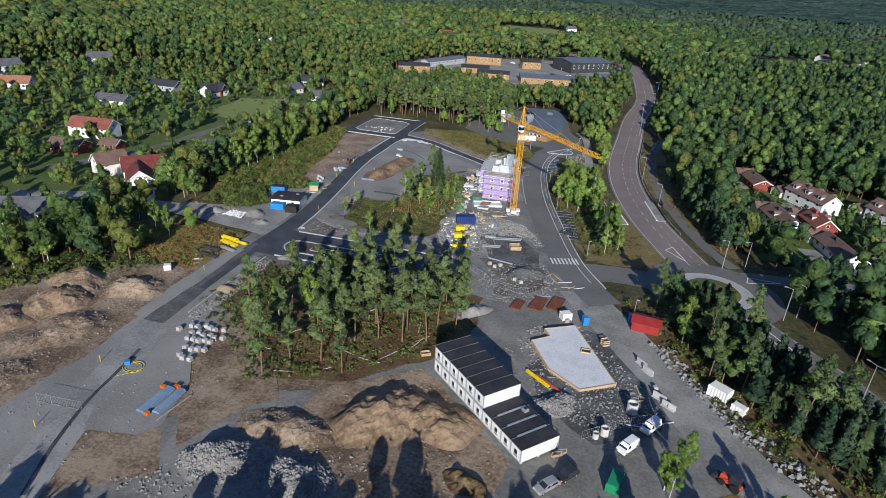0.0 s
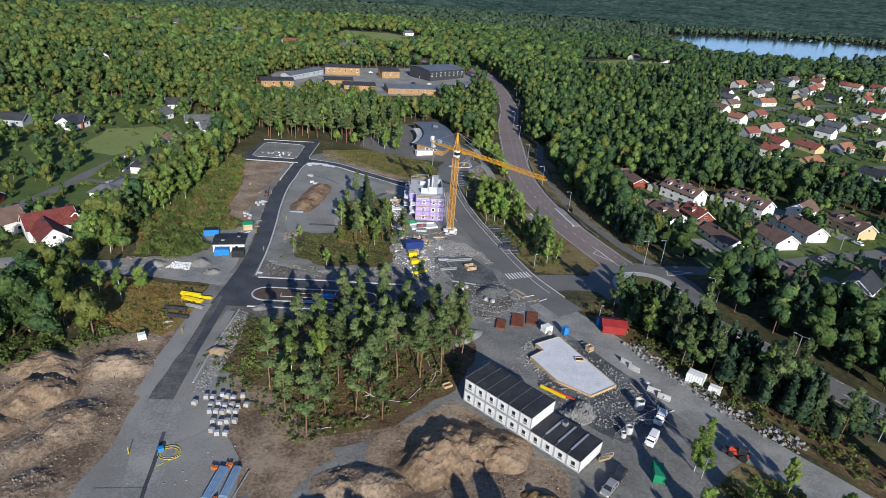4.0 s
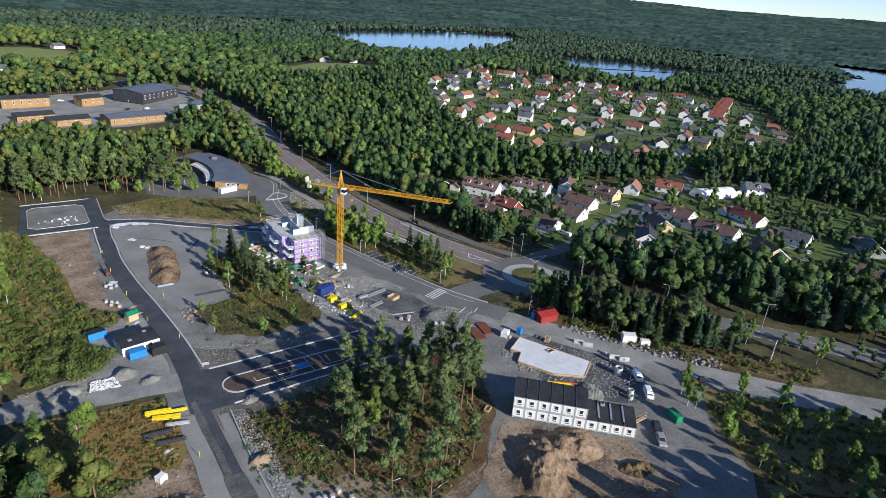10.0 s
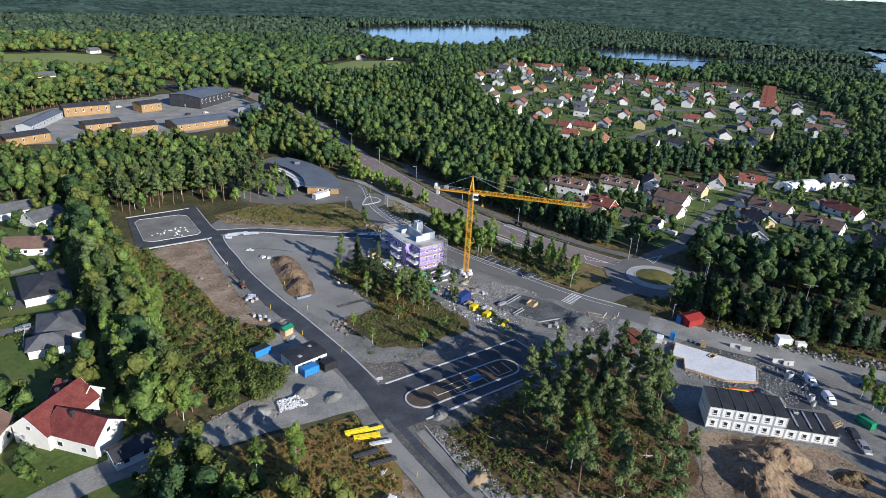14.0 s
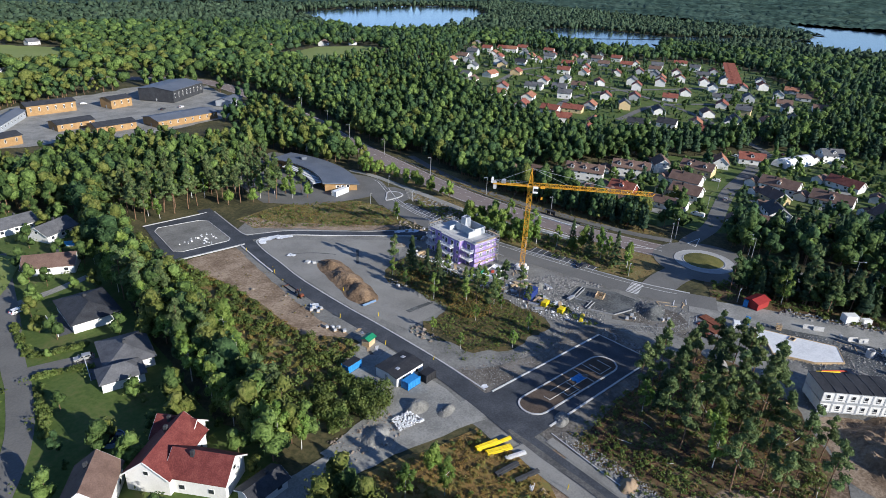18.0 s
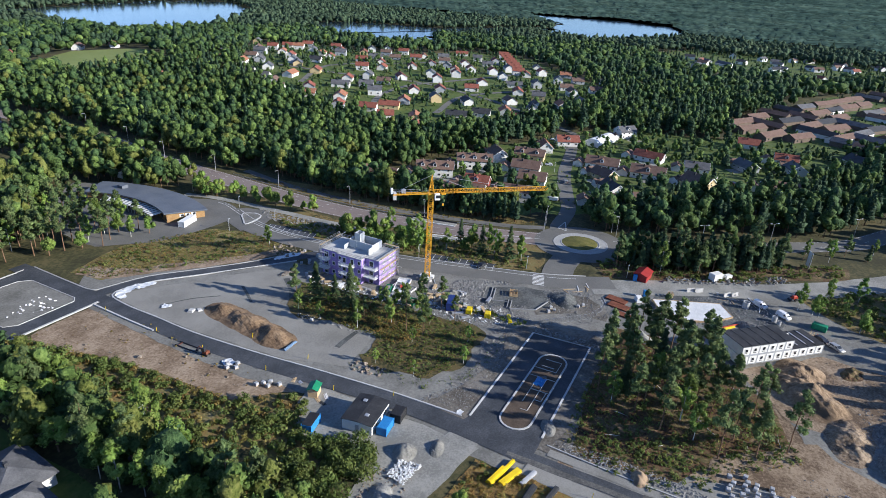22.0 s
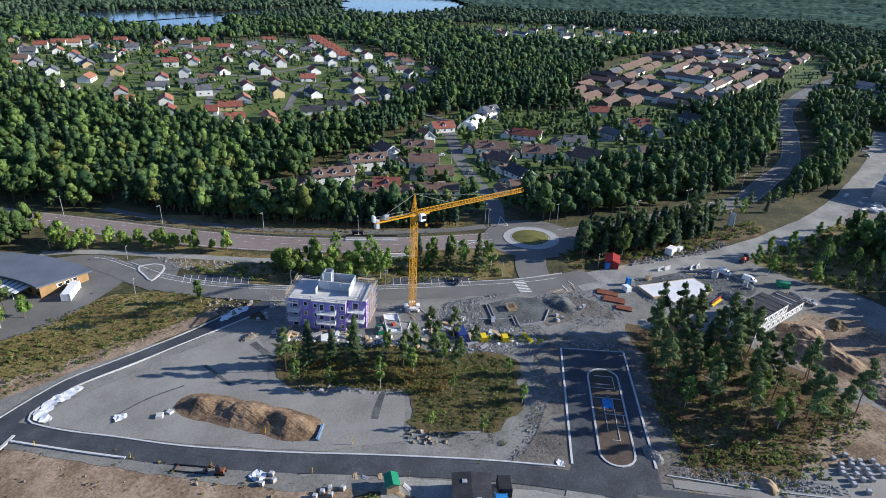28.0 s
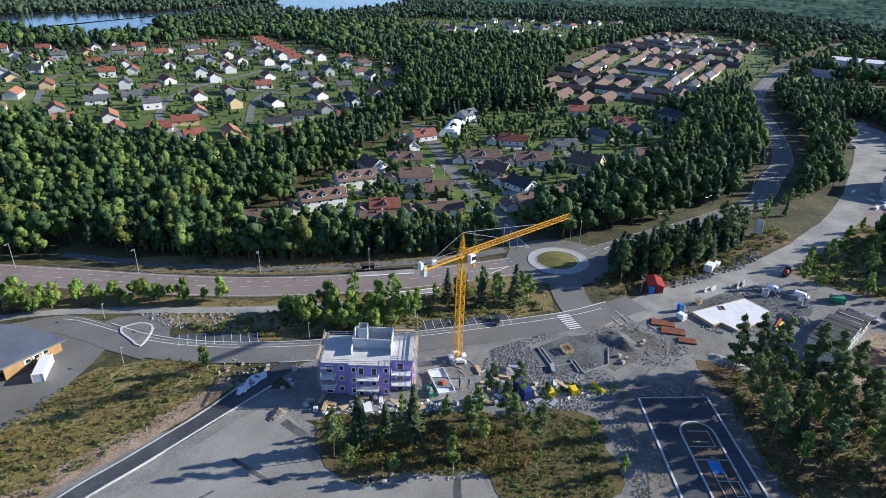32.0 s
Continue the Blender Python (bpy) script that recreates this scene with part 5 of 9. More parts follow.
for pts in ([(36, 184), (33, 194), (30.5, 190.5), (36, 184)], [(58, 136), (52, 147), (49.5, 145), (58, 136)], [(52, 175), (62, 178.5), (53, 179), (52, 175)]):
    mb = MB()
    for p, q in zip(pts, pts[1:]):
        mb.bar((*p, gz(*p) + 0.17), (*q, gz(*q) + 0.17), 0.3, 0.02)
    paint(mb, "white painted splitter triangle")

# ---- heaps ----
def heap(name, x, y, rx, ry, h, turn, material, label, seed=0, rough=0.25, peaks=3, cat="heap", ridge=False):
    """A spoil heap: several blunt cones melted into one uneven mound."""
    r = random.Random(seed)
    pk = [(0, 0, 1.0)] + [(r.uniform(-0.55, 0.55), r.uniform(-0.45, 0.45), r.uniform(0.5, 0.95)) for _ in range(peaks)]
    if ridge:
        pk = [(0.12 * math.sin(4.1 * k), -0.62 + 0.124 * k, 0.75 + 0.25 * math.sin(1.3 * k + 0.5)) for k in range(11)]
    n = 36
    vs, fs = [], []
    m = pose(x, y, 0, 0, 0, turn)
    for j in range(n + 1):
        for i in range(n + 1):
            u, v = i / n * 2 - 1, j / n * 2 - 1
            s = max(0.0, math.log(sum(math.exp(7 * w * max(0.0, 1 - math.hypot((u - a) / 0.72, (v - b) / (0.34 if ridge else 0.72), 0.14))) for a, b, w in pk) / len(pk)) / 7 * 1.25)
            edge = max(0.0, 1 - max(abs(u), abs(v)) ** 4)
            p = m @ Vector((u * rx, v * ry, 0))
            k = noise.fractal(Vector((p.x * 0.26, p.y * 0.26, seed)), 0.9, 2.3, 5) * rough * 0.7
            z = h * max(0.0, s ** 0.85 + k * (s > 0.02) * min(1, s * 4)) * edge
            vs.append((p.x, p.y, gz(p.x, p.y) + z - 0.25 * (z < 0.02)))
    for j in range(n):
        for i in range(n):
            a = j * (n + 1) + i
            fs.append((a, a + 1, a + n + 2, a + n + 1))
    ob = part(name, MB().add(vs, fs), material)
    return tagged(ob, label, cat)


heap("earth_mound", -74.5, 232, 7.0, 21, 3.6, -9, M_DUN, "long brown earth mound on the gravel plot", 3, 0.3, 6, ridge=True)
heap("sand_mound", -28, 86, 11, 9, 4.6, 35, M_SAND, "tall yellow-brown sand heap with slumped sides", 5, 0.35, 5)
heap("sand_mound", -18.5, 88.5, 9, 7, 3.6, -20, M_SAND, "sand heap beside the site cabins", 6, 0.35, 4)
heap("soil_mound", -43, 78, 10, 6, 2.6, 20, M_DIRT, "low stony brown soil heap", 8, 0.4, 5)
heap("rock_mound", -51, 68, 9, 6.5, 3.0, 20, M_GRAVEL, "heap of broken grey rock", 9, 0.5, 5)
heap("rock_mound", -36, 68, 8, 6, 2.6, 10, M_GRAVEL, "heap of broken grey rock", 10, 0.5, 4)
heap("soil_mound", -110, 100, 9, 8, 4.2, 30, M_SAND, "steep brown spoil heap at the wood's edge", 12, 0.35, 5)
heap("soil_mound", -100, 112, 8, 7, 3.0, 10, M_DIRT, "stony brown spoil heap beside the street", 14, 0.45, 5)
heap("soil_mound", -118, 88, 8, 7, 2.6, 60, M_SAND, "brown spoil heap at the wood's edge", 15, 0.4, 4)
heap("soil_mound", -104, 86, 9, 6, 1.4, 60, M_DIRT, "flattened brown soil heap", 16, 0.4, 5)
heap("soil_mound", -101, 92, 8, 10, 2.2, 15, M_DIRT, "broad brown soil bank beside the unfinished street", 41, 0.5, 6)
heap("soil_mound", -113, 110, 9, 7, 3.4, -20, M_SAND, "steep brown spoil heap under the trees", 42, 0.35, 5)
heap("soil_mound", -99, 74, 6, 8, 1.3, 0, M_DIRT, "low stony soil bank beside the street bed", 43, 0.5, 5)
heap("gravel_mound", -98, 165, 4.5, 3.4, 2.0, 20, M_GRAVEL, "grey gravel heap beside the site hut", 17, 0.2, 2)
heap("gravel_mound", -93, 160, 4, 2.4, 1.3, 20, M_GRAVEL, "low grey gravel heap", 18, 0.2, 3)
heap("gravel_mound", -112, 163, 6, 3.4, 1.6, 10, M_TRACK, "pale gravel heap beside the side track", 19, 0.25, 3)
heap("gravel_mound", -11, 156, 7.5, 5.5, 1.9, 40, M_DAMP, "dark grey gravel heap beside the foundation pit", 20, 0.2, 2)
heap("gravel_mound", -25.5, 190, 4, 3, 1.6, 10, M_GRAVEL, "grey gravel heap on the site", 21, 0.2, 2)
heap("brush_mound", -10.5, 74.8, 4.2, 3.6, 2.0, 10, M_FLOOR, "brown heap of roots and branches", 22, 0.8, 4)
heap("rock_mound", 2, 100, 6, 4, 1.7, 30, M_GRAVEL, "heap of broken rock beside the cabins", 23, 0.5, 4)
heap("sand_mound", -20, 130, 6, 3.2, 1.8, 60, M_TRACK, "pale gravel bank at the grove's edge", 24, 0.3, 3)
heap("sand_mound", -79.8, 118.5, 3.6, 2.4, 1.4, 30, M_SAND, "small heap of pinkish sand on the street", 25, 0.2, 2)
heap("gravel_mound", -56, 150.2 - 2, 1.6, 1.3, 0.7, 0, M_SAND, "small sand heap on the planting bed", 26, 0.2, 1)
heap("gravel_mound", -74, 141, 4, 2.4, 0.9, 10, M_GRAVEL, "low gravel bank beside the court", 27, 0.3, 2)
heap("spoil_bank", -42, 245, 4, 2.2, 1.0, -35, M_GRAVEL, "gravel bank beside the curved street", 28, 0.4, 3)


def rubble(name, poly, n, lo, hi, material, label, seed=1, lift=0.0, cat="rubble"):
    """Loose broken stones strewn over a polygon, as one object."""
    r = np.random.default_rng(seed)
    xs, ys = [p[0] for p in poly], [p[1] for p in poly]
    X, Y = r.uniform(min(xs), max(xs), n * 4), r.uniform(min(ys), max(ys), n * 4)
    k = inside(poly, X, Y)
    X, Y = X[k][:n], Y[k][:n]
    m = len(X)
    s = (lo + (hi - lo) * r.random(m) ** 2.5)[:, None, None]
    base = np.array([(1, 0, 0), (0, 1, 0), (-1, 0, 0), (0, -1, 0), (0.3, 0.3, 0.75), (-0.35, -0.2, 0.7)], float)
    a = r.uniform(0, 6.283, m)
    R = np.zeros((m, 3, 3))
    R[:, 0, 0], R[:, 0, 1], R[:, 1, 0], R[:, 1, 1], R[:, 2, 2] = np.cos(a), -np.sin(a), np.sin(a), np.cos(a), 1
    V = np.einsum("mij,mkj->mki", R, base[None] * r.uniform(0.6, 1.25, (m, 6, 3))) * s
    V += np.stack([X, Y, lie(X, Y) + 0.05 + lift], 1)[:, None, :]
    F = np.array([(0, 1, 4), (1, 2, 5), (2, 3, 5), (3, 0, 4), (4, 1, 5), (4, 5, 3)])
    me = bpy.data.meshes.new(name)
    me.from_pydata(V.reshape(-1, 3).tolist(), [], (F[None] + 6 * np.arange(m)[:, None, None]).reshape(-1, 3).tolist())
    me.materials.append(material)
    return tagged(new(name, me), label, cat, kind="stuff")


def rubble_on(ob, n, lo, hi, material, label, seed):
    """Broken stones lying on a heap's own surface, as one object."""
    r = np.random.default_rng(seed)
    me0 = ob.data
    co = np.array([v.co for v in me0.vertices])
    fs = np.array([tuple(p.vertices) for p in me0.polygons])
    hgt = co[fs].mean(1)[:, 2] - lie(co[fs].mean(1)[:, 0], co[fs].mean(1)[:, 1])
    fs = fs[hgt > 0.15]
    k = r.integers(0, len(fs), n)
    u, v = r.random((n, 1)), r.random((n, 1))
    q = co[fs[k]]
    P = (q[:, 0] * (1 - u) + q[:, 1] * u) * (1 - v) + (q[:, 3] * (1 - u) + q[:, 2] * u) * v
    s = (lo + (hi - lo) * r.random(n) ** 2.2)[:, None, None]
    base = np.array([(1, 0, 0), (0, 1, 0), (-1, 0, 0), (0, -1, 0), (0.3, 0.3, 0.75), (-0.35, -0.2, 0.7)], float)
    V = base[None] * r.uniform(0.5, 1.3, (n, 6, 3)) * s
    a = r.uniform(0, 6.283, n)
    V[..., 0], V[..., 1] = V[..., 0] * np.cos(a)[:, None] - V[..., 1] * np.sin(a)[:, None], V[..., 0] * np.sin(a)[:, None] + V[..., 1] * np.cos(a)[:, None]
    V += P[:, None, :]
    F = np.array([(0, 1, 4), (1, 2, 5), (2, 3, 5), (3, 0, 4), (4, 1, 5), (4, 5, 3)])
    me = bpy.data.meshes.new("broken_rock")
    me.from_pydata(V.reshape(-1, 3).tolist(), [], (F[None] + 6 * np.arange(n)[:, None, None]).reshape(-1, 3).tolist())
    me.materials.append(material)
    return tagged(new("broken_rock", me), label, "rubble", kind="stuff")


M_STONE = mat("broken_stone", [(0.12, 0.12, 0.118), (0.215, 0.21, 0.202), (0.33, 0.322, 0.305)], 0.9, 3, bump=0.4)
M_STONEB = mat("earthy_stones", [(0.13, 0.10, 0.075), (0.21, 0.17, 0.135), (0.33, 0.29, 0.245)], 0.9, 3, bump=0.4)
for i, ob in enumerate([o for o in scene.objects if o.name.startswith("rock_mound")]):
    rubble_on(ob, 1800, 0.12, 0.5, M_STONE, "grey broken rock covering the mound", 50 + i)
for i, ob in enumerate([o for o in scene.objects if o.name.startswith(("soil_mound", "spoil_bank"))]):
    rubble_on(ob, 320, 0.06, 0.3, M_STONEB, "stones lying on the brown mound", 70 + i)
for i, ob in enumerate([o for o in scene.objects if o.name.startswith("gravel_mound")]):
    rubble_on(ob, 160, 0.06, 0.24, M_STONE, "stones lying on the gravel mound", 90 + i)
rubble("broken_rock", [(-64, 58), (-44, 78), (-26, 74), (-24, 60), (-50, 54)], 1500, 0.06, 0.4, M_STONE, "loose grey rock between the mounds", 1)
rubble("broken_rock", [(2, 98), (-2, 104), (-8, 122), (-4, 130), (6, 133), (18, 116), (24, 104), (12, 94)], 2600, 0.06, 0.42, M_STONE, "broken rock round the concrete slab", 3)
rubble("broken_rock", [(-24, 196), (-34, 196), (-30, 168), (-27.6, 172), (-28, 178), (-24, 184), (-15, 186), (-9, 176), (-6, 178), (-16, 194)], 1500, 0.08, 0.42, M_STONE, "broken rock round the foundation pit", 4)
rubble("broken_rock", [(22, 131), (27, 131), (34, 115), (43, 104), (52, 92), (47, 90), (36, 103), (28, 118)], 700, 0.15, 0.8, M_STONE, "stones banked along the gravel road", 5)
rubble("broken_rock", [(-80.4, 138.4), (-77.5, 138), (-76.4, 124), (-77.4, 112), (-78.5, 103), (-81, 103), (-80.8, 118)], 1700, 0.06, 0.38, M_STONE, "stones beside the street", 6)
rubble("broken_rock", [(-34.5, 158), (-31, 160), (-31, 138), (-35, 138)], 260, 0.15, 0.7, M_STONE, "stones beside the court", 7)
rubble("broken_rock", [(-80, 158.6), (-37, 158.6), (-38, 166), (-68, 165), (-79, 172)], 900, 0.05, 0.28, M_STONEB, "stones on the verge of the court", 8)
rubble("broken_rock", [(-78, 194), (-74, 195), (-73.5, 186), (-77.5, 185)], 60, 0.3, 0.85, M_STONEB, "pale stones beside the plot", 9)
rubble("broken_rock", [(-62, 198), (-59, 198), (-60, 214), (-62, 226), (-64, 222)], 160, 0.12, 0.5, M_STONE, "stones edging the plot", 10)
rubble("broken_rock", [(-88, 278), (-88, 200), (-101, 212), (-103, 243), (-112, 277)], 700, 0.04, 0.22, M_STONEB, "small stones in the bare soil", 11)
rubble("broken_rock", [(-93, 126), (-92, 88), (-96, 66), (-128, 70), (-124, 110)], 1300, 0.05, 0.4, M_STONEB, "stones in the bare soil", 12)
rubble("broken_rock", [(2, 300), (3, 262), (-2, 240), (-6, 262), (-6, 285)], 700, 0.12, 0.6, M_STONE, "stones in the strip between the roads", 13)
rubble("broken_rock", [(-78, 300), (-64, 284), (-46, 268), (-30, 258), (-28, 262), (-44, 270), (-62, 288), (-74, 306)], 900, 0.06, 0.4, M_STONEB, "stones along the curved street", 14)
rubble("broken_rock", [(-40, 92), (-26, 104), (-6, 82), (-8, 68), (-30, 61)], 900, 0.05, 0.35, M_STONEB, "stones round the sand heaps", 15)
rubble("broken_rock", [(-120, 158), (-104, 160), (-104, 168), (-122, 168)], 300, 0.1, 0.5, M_STONEB, "stones beside the side track", 16)
rubble("broken_rock", [(-107, 160.5), (-100, 160), (-101, 165), (-106, 165)], 420, 0.12, 0.4, M_SLAB, "pile of white quarry stone", 17, 0.5)
rubble("broken_rock", [(-107.5, 293), (-98, 286.8), (-93.6, 290), (-94.4, 299), (-101, 297)], 60, 0.25, 0.8, M_SLAB, "white stone blocks on the gravel plot", 18)
rubble("broken_rock", [(-70, 60), (-60, 84), (-66, 92), (-92, 70), (-92, 50)], 500, 0.05, 0.3, M_STONE, "loose stones on the gravel", 19)
rubble("broken_rock", [(-80, 172), (-72, 168), (-64, 168), (-52, 169), (-41, 170), (-36, 168), (-40, 160), (-78, 160)], 2600, 0.06, 0.32, M_STONE, "grey rubble between the rough grass and the court", 21)
rubble("broken_rock", [(-42, 187), (-40, 172), (-34, 163), (-29, 161), (-21, 166), (-25, 180), (-22, 192), (-33, 197)], 3600, 0.06, 0.4, M_STONE, "grey rubble strewn over the work area", 23)
rubble("building_debris", [(-41, 190), (-39, 174), (-33, 164), (-26, 166), (-28, 180), (-24, 192), (-34, 200)], 330, 0.12, 0.55, M_SLAB, "white and pale building debris on the gravel", 24, cat="debris")
rubble("building_debris", [(-41, 240), (-37, 214), (-37, 198), (-41, 198), (-44, 220)], 260, 0.12, 0.6, M_SLAB, "white and pale building debris beside the block", 25, cat="debris")
rubble("broken_rock", [(-23, 193), (-15, 193), (-10, 185), (-14, 182), (-26, 180)], 1600, 0.1, 0.5, M_STONE, "broken rock between the crane and the pit", 26)
rubble("broken_rock", [(-20, 160), (-6, 165), (0, 152), (-3, 142), (-14, 138), (-22, 146)], 1300, 0.06, 0.4, M_STONE, "broken rock beside the foundation", 27)
rubble("broken_rock", [(-26, 250), (-20, 262), (-26, 266), (-34, 256)], 60, 0.4, 1.1, M_STONEB, "large boulders beside the street", 20)

# ---- apartment block under construction ----
M_PURPLE = mat("purple_insulation", [(0.30, 0.21, 0.50), (0.37, 0.27, 0.58), (0.45, 0.35, 0.64)], 0.5, 3, rough=0.8, bump=0.1)
M_STEEL = mat("galvanised_steel", [(0.42, 0.43, 0.44), (0.58, 0.58, 0.59)], 1, 5, rough=0.45, metal=0.6, bump=0)
M_WOODP = mat("raw_timber", [(0.36, 0.25, 0.14), (0.48, 0.35, 0.21), (0.56, 0.43, 0.28)], 0.8, 5, bump=0.2)
BZ = gz(-28, 225) + 0.05
BM = pose(-28.5, 225.6, BZ) @ Matrix.Diagonal((1, 0.9, 1, 1))
block = thing("apartment_block", BM, "three-storey concrete apartment block under construction wrapped in purple insulation", "building")
ST = 3.05


def bwin(x, y, z, w, h, ax, s):
    """A window on a wall that faces along axis ax, side s."""
    a, b = (y, x) if ax == 0 else (x, y)
    fr, gl = MB(), MB()
    for mb2, t, g in ((fr, 0.10, 0.0), (gl, 0.13, 0.24)):
        lo, hi = sorted((b - s * 0.05, b + s * t))
        if ax == 0:
            mb2.box(lo, y - w / 2 + g, z + g, hi, y + w / 2 - g, z + h - g)
        else:
            mb2.box(x - w / 2 + g, lo, z + g, x + w / 2 - g, hi, z + h - g)
    wi = part("window", fr, M_WHITE, block)
    part("pane", gl, M_GLASS, wi)


def balcony(x0, y0, x1, y1, z, side):
    b = part("balcony", MB().box(x0, y0, z - 0.3, x1, y1, z), M_SLAB, block, "concrete balcony with white rail")
    rl = MB()
    cs = [(x0, y0), (x1, y0), (x1, y1), (x0, y1)]
    for i in range(4):
        if i == side:
            continue
        p, q = cs[i], cs[(i + 1) % 4]
        for hh in (0.55, 1.05):
            rl.bar((*p, z + hh), (*q, z + hh), 0.07)
        n = 4
        for k in range(n + 1):
            px, py = p[0] + (q[0] - p[0]) * k / n, p[1] + (q[1] - p[1]) * k / n
            rl.bar((px, py, z), (px, py, z + 1.1), 0.06)
    part("railing", rl, M_WHITE, b)


BLOCKS = ((-6.4, 4.0, 5.5, 11.4), (-7.0, -7.0, 5.8, 4.0), (-4.6, -13.0, 6.4, -7.0))   # x0 y0 x1 y1
for k in range(3):
    for x0, y0, x1, y1 in BLOCKS:
        part("wall", MB().box(x0 + 0.1, y0 + 0.02, k * ST, x1 - 0.1, y1 - 0.02, (k + 1) * ST - 0.22), M_PURPLE, block, "purple insulated wall panels")
        part("floor_slab", MB().box(x0, y0 + 0.01, (k + 1) * ST - 0.22, x1, y1 - 0.01, (k + 1) * ST), M_CONC if k == 2 else M_PURPLE, block)
    z = k * ST
    bwin(-6.3, 6.0, z + 0.8, 1.4, 1.5, 0, -1)
    bwin(-6.9, 2.6, z + 0.8, 1.3, 1.5, 0, -1)
    bwin(-6.9, -6.0, z + 0.8, 1.3, 1.5, 0, -1)
    for y in (-2.8, 0.6):
        bwin(-6.9, y, z + 0.1, 1.6, 2.2, 0, -1)
    bwin(-6.3, 9.3, z + 0.1, 2.0, 2.2, 0, -1)
    bwin(-4.5, -9.6, z + 0.1, 2.0, 2.2, 0, -1)
    bwin(-1.5, -13.0, z + 0.8, 1.3, 1.5, 1, -1)
    bwin(2.2, -13.0, z + 0.8, 1.3, 1.5, 1, -1)
    bwin(4.6, -13.0, z + 0.8, 0.9, 1.5, 1, -1)
    for y in (9, 6, 0, -4, -10):
        bwin(5.6 if y > 4 else (5.8 if y > -7 else 6.3), y, z + 0.8, 1.3, 1.4, 0, 1)
    if k:
        balcony(-8.6, 7.4, -6.4, 11.2, z, 1)
        balcony(-9.0, -4.2, -7.0, 1.8, z, 1)
        balcony(-6.6, -12.6, -4.6, -7.4, z, 1)
RZ = 3 * ST
M_PALEWALL = mat("pale_precast_panels", [(0.42, 0.44, 0.45), (0.52, 0.54, 0.55)], 0.5, 3, bump=0.08)
for x0, y0, x1, y1, h in ((-0.2, -6.8, 0.1, -3.6, 2.7), (0.0, -3.4, 0.25, 0.4, 2.7), (0.0, 0.6, 0.25, 3.9, 2.7), (0.2, 3.7, 5.6, 3.95, 2.7), (-3.0, 3.7, -0.1, 3.95, 1.6), (0.2, -7.0, 5.6, -6.75, 2.7), (-2.6, -7.0, 0.1, -6.75, 2.2), (5.4, -6.7, 5.65, 3.7, 2.7)):
    part("upper_wall", MB().box(x0, y0, RZ, x1, y1, RZ + h), M_PALEWALL, block, "pale concrete wall panel of the next storey")
tower = MB()
for x0, y0, x1, y1 in ((1.6, 0.0, 4.2, 0.2), (1.6, 2.4, 4.2, 2.6), (1.6, 0.2, 1.8, 2.4), (4.0, 0.2, 4.2, 2.4)):
    tower.box(x0, y0, RZ, x1, y1, RZ + 4.8)
part("lift_shaft", tower, M_PALEWALL, block, "pale concrete lift shaft open at the top")
rail = MB()
ed = [(-6.4, 11.4), (-6.4, 4.0), (-7.0, 4.0), (-7.0, -7.0), (-4.6, -7.0), (-4.6, -13.0), (6.4, -13.0), (6.4, -7.0), (5.8, -7), (5.8, 4), (5.5, 4), (5.5, 11.4), (-6.4, 11.4)]
for p, q in zip(ed, ed[1:]):
    for hh in (0.5, 1.05):
        rail.bar((*p, RZ + hh), (*q, RZ + hh), 0.08)
    n = max(1, int(math.dist(p, q) / 2))
    for k in range(n):
        px, py = p[0] + (q[0] - p[0]) * k / n, p[1] + (q[1] - p[1]) * k / n
        rail.bar((px, py, RZ - 0.3), (px, py, RZ + 1.15), 0.07)
part("guard_rail", rail, M_STEEL, block, "grey steel guard rail along the roof edge")


def scaffold(x0, y0, x1, y1, h, name_label):
    """A bay scaffold between two corners."""
    ob = thing("scaffold", BM, name_label, "scaffold", "scaffolds on the block")
    L = math.dist((x0, y0), (x1, y1))
    d = ((x1 - x0) / L, (y1 - y0) / L)
    nrm = (d[1], -d[0])
    n = max(1, round(L / 2.5))
    for i in range(n + 1):
        mb2 = MB()
        for o in (0, 0.8):
            px, py = x0 + d[0] * L * i / n + nrm[0] * o, y0 + d[1] * L * i / n + nrm[1] * o
            mb2.bar((px, py, 0), (px, py, h), 0.08)
        part("upright", mb2, M_STEEL, ob)
    z = 2.0
    while z < h:
        a, b = (x0, y0), (x1, y1)
        c, e = (x0 + nrm[0] * 0.8, y0 + nrm[1] * 0.8), (x1 + nrm[0] * 0.8, y1 + nrm[1] * 0.8)
        part("deck", MB().add([(*a, z), (*b, z), (*e, z), (*c, z), (*a, z + 0.07), (*b, z + 0.07), (*e, z + 0.07), (*c, z + 0.07)], [(3, 2, 1, 0), (4, 5, 6, 7), (0, 1, 5, 4), (1, 2, 6, 5), (2, 3, 7, 6), (3, 0, 4, 7)]), M_WOODP if int(z) % 4 else M_STEEL, ob)
        mb2 = MB()
        for hh in (0.5, 1.0):
            mb2.bar((*c, z + hh), (*e, z + hh), 0.06)
        part("guard_rail", mb2, M_STEEL, ob)
        z += 2.0
    return ob


scaffold(-4.4, -13.3, 6.6, -13.3, 10.2, "grey steel scaffold on the gable wall")
scaffold(6.9, -13.0, 6.9, -7.2, 10.2, "grey steel scaffold on the rear corner")
scaffold(5.4, 11.7, -6.4, 11.7, 10.2, "grey steel scaffold on the shaded gable wall")
scaffold(-6.7, 11.4, -6.7, 8.2, 8.2, "grey steel scaffold beside the balconies")

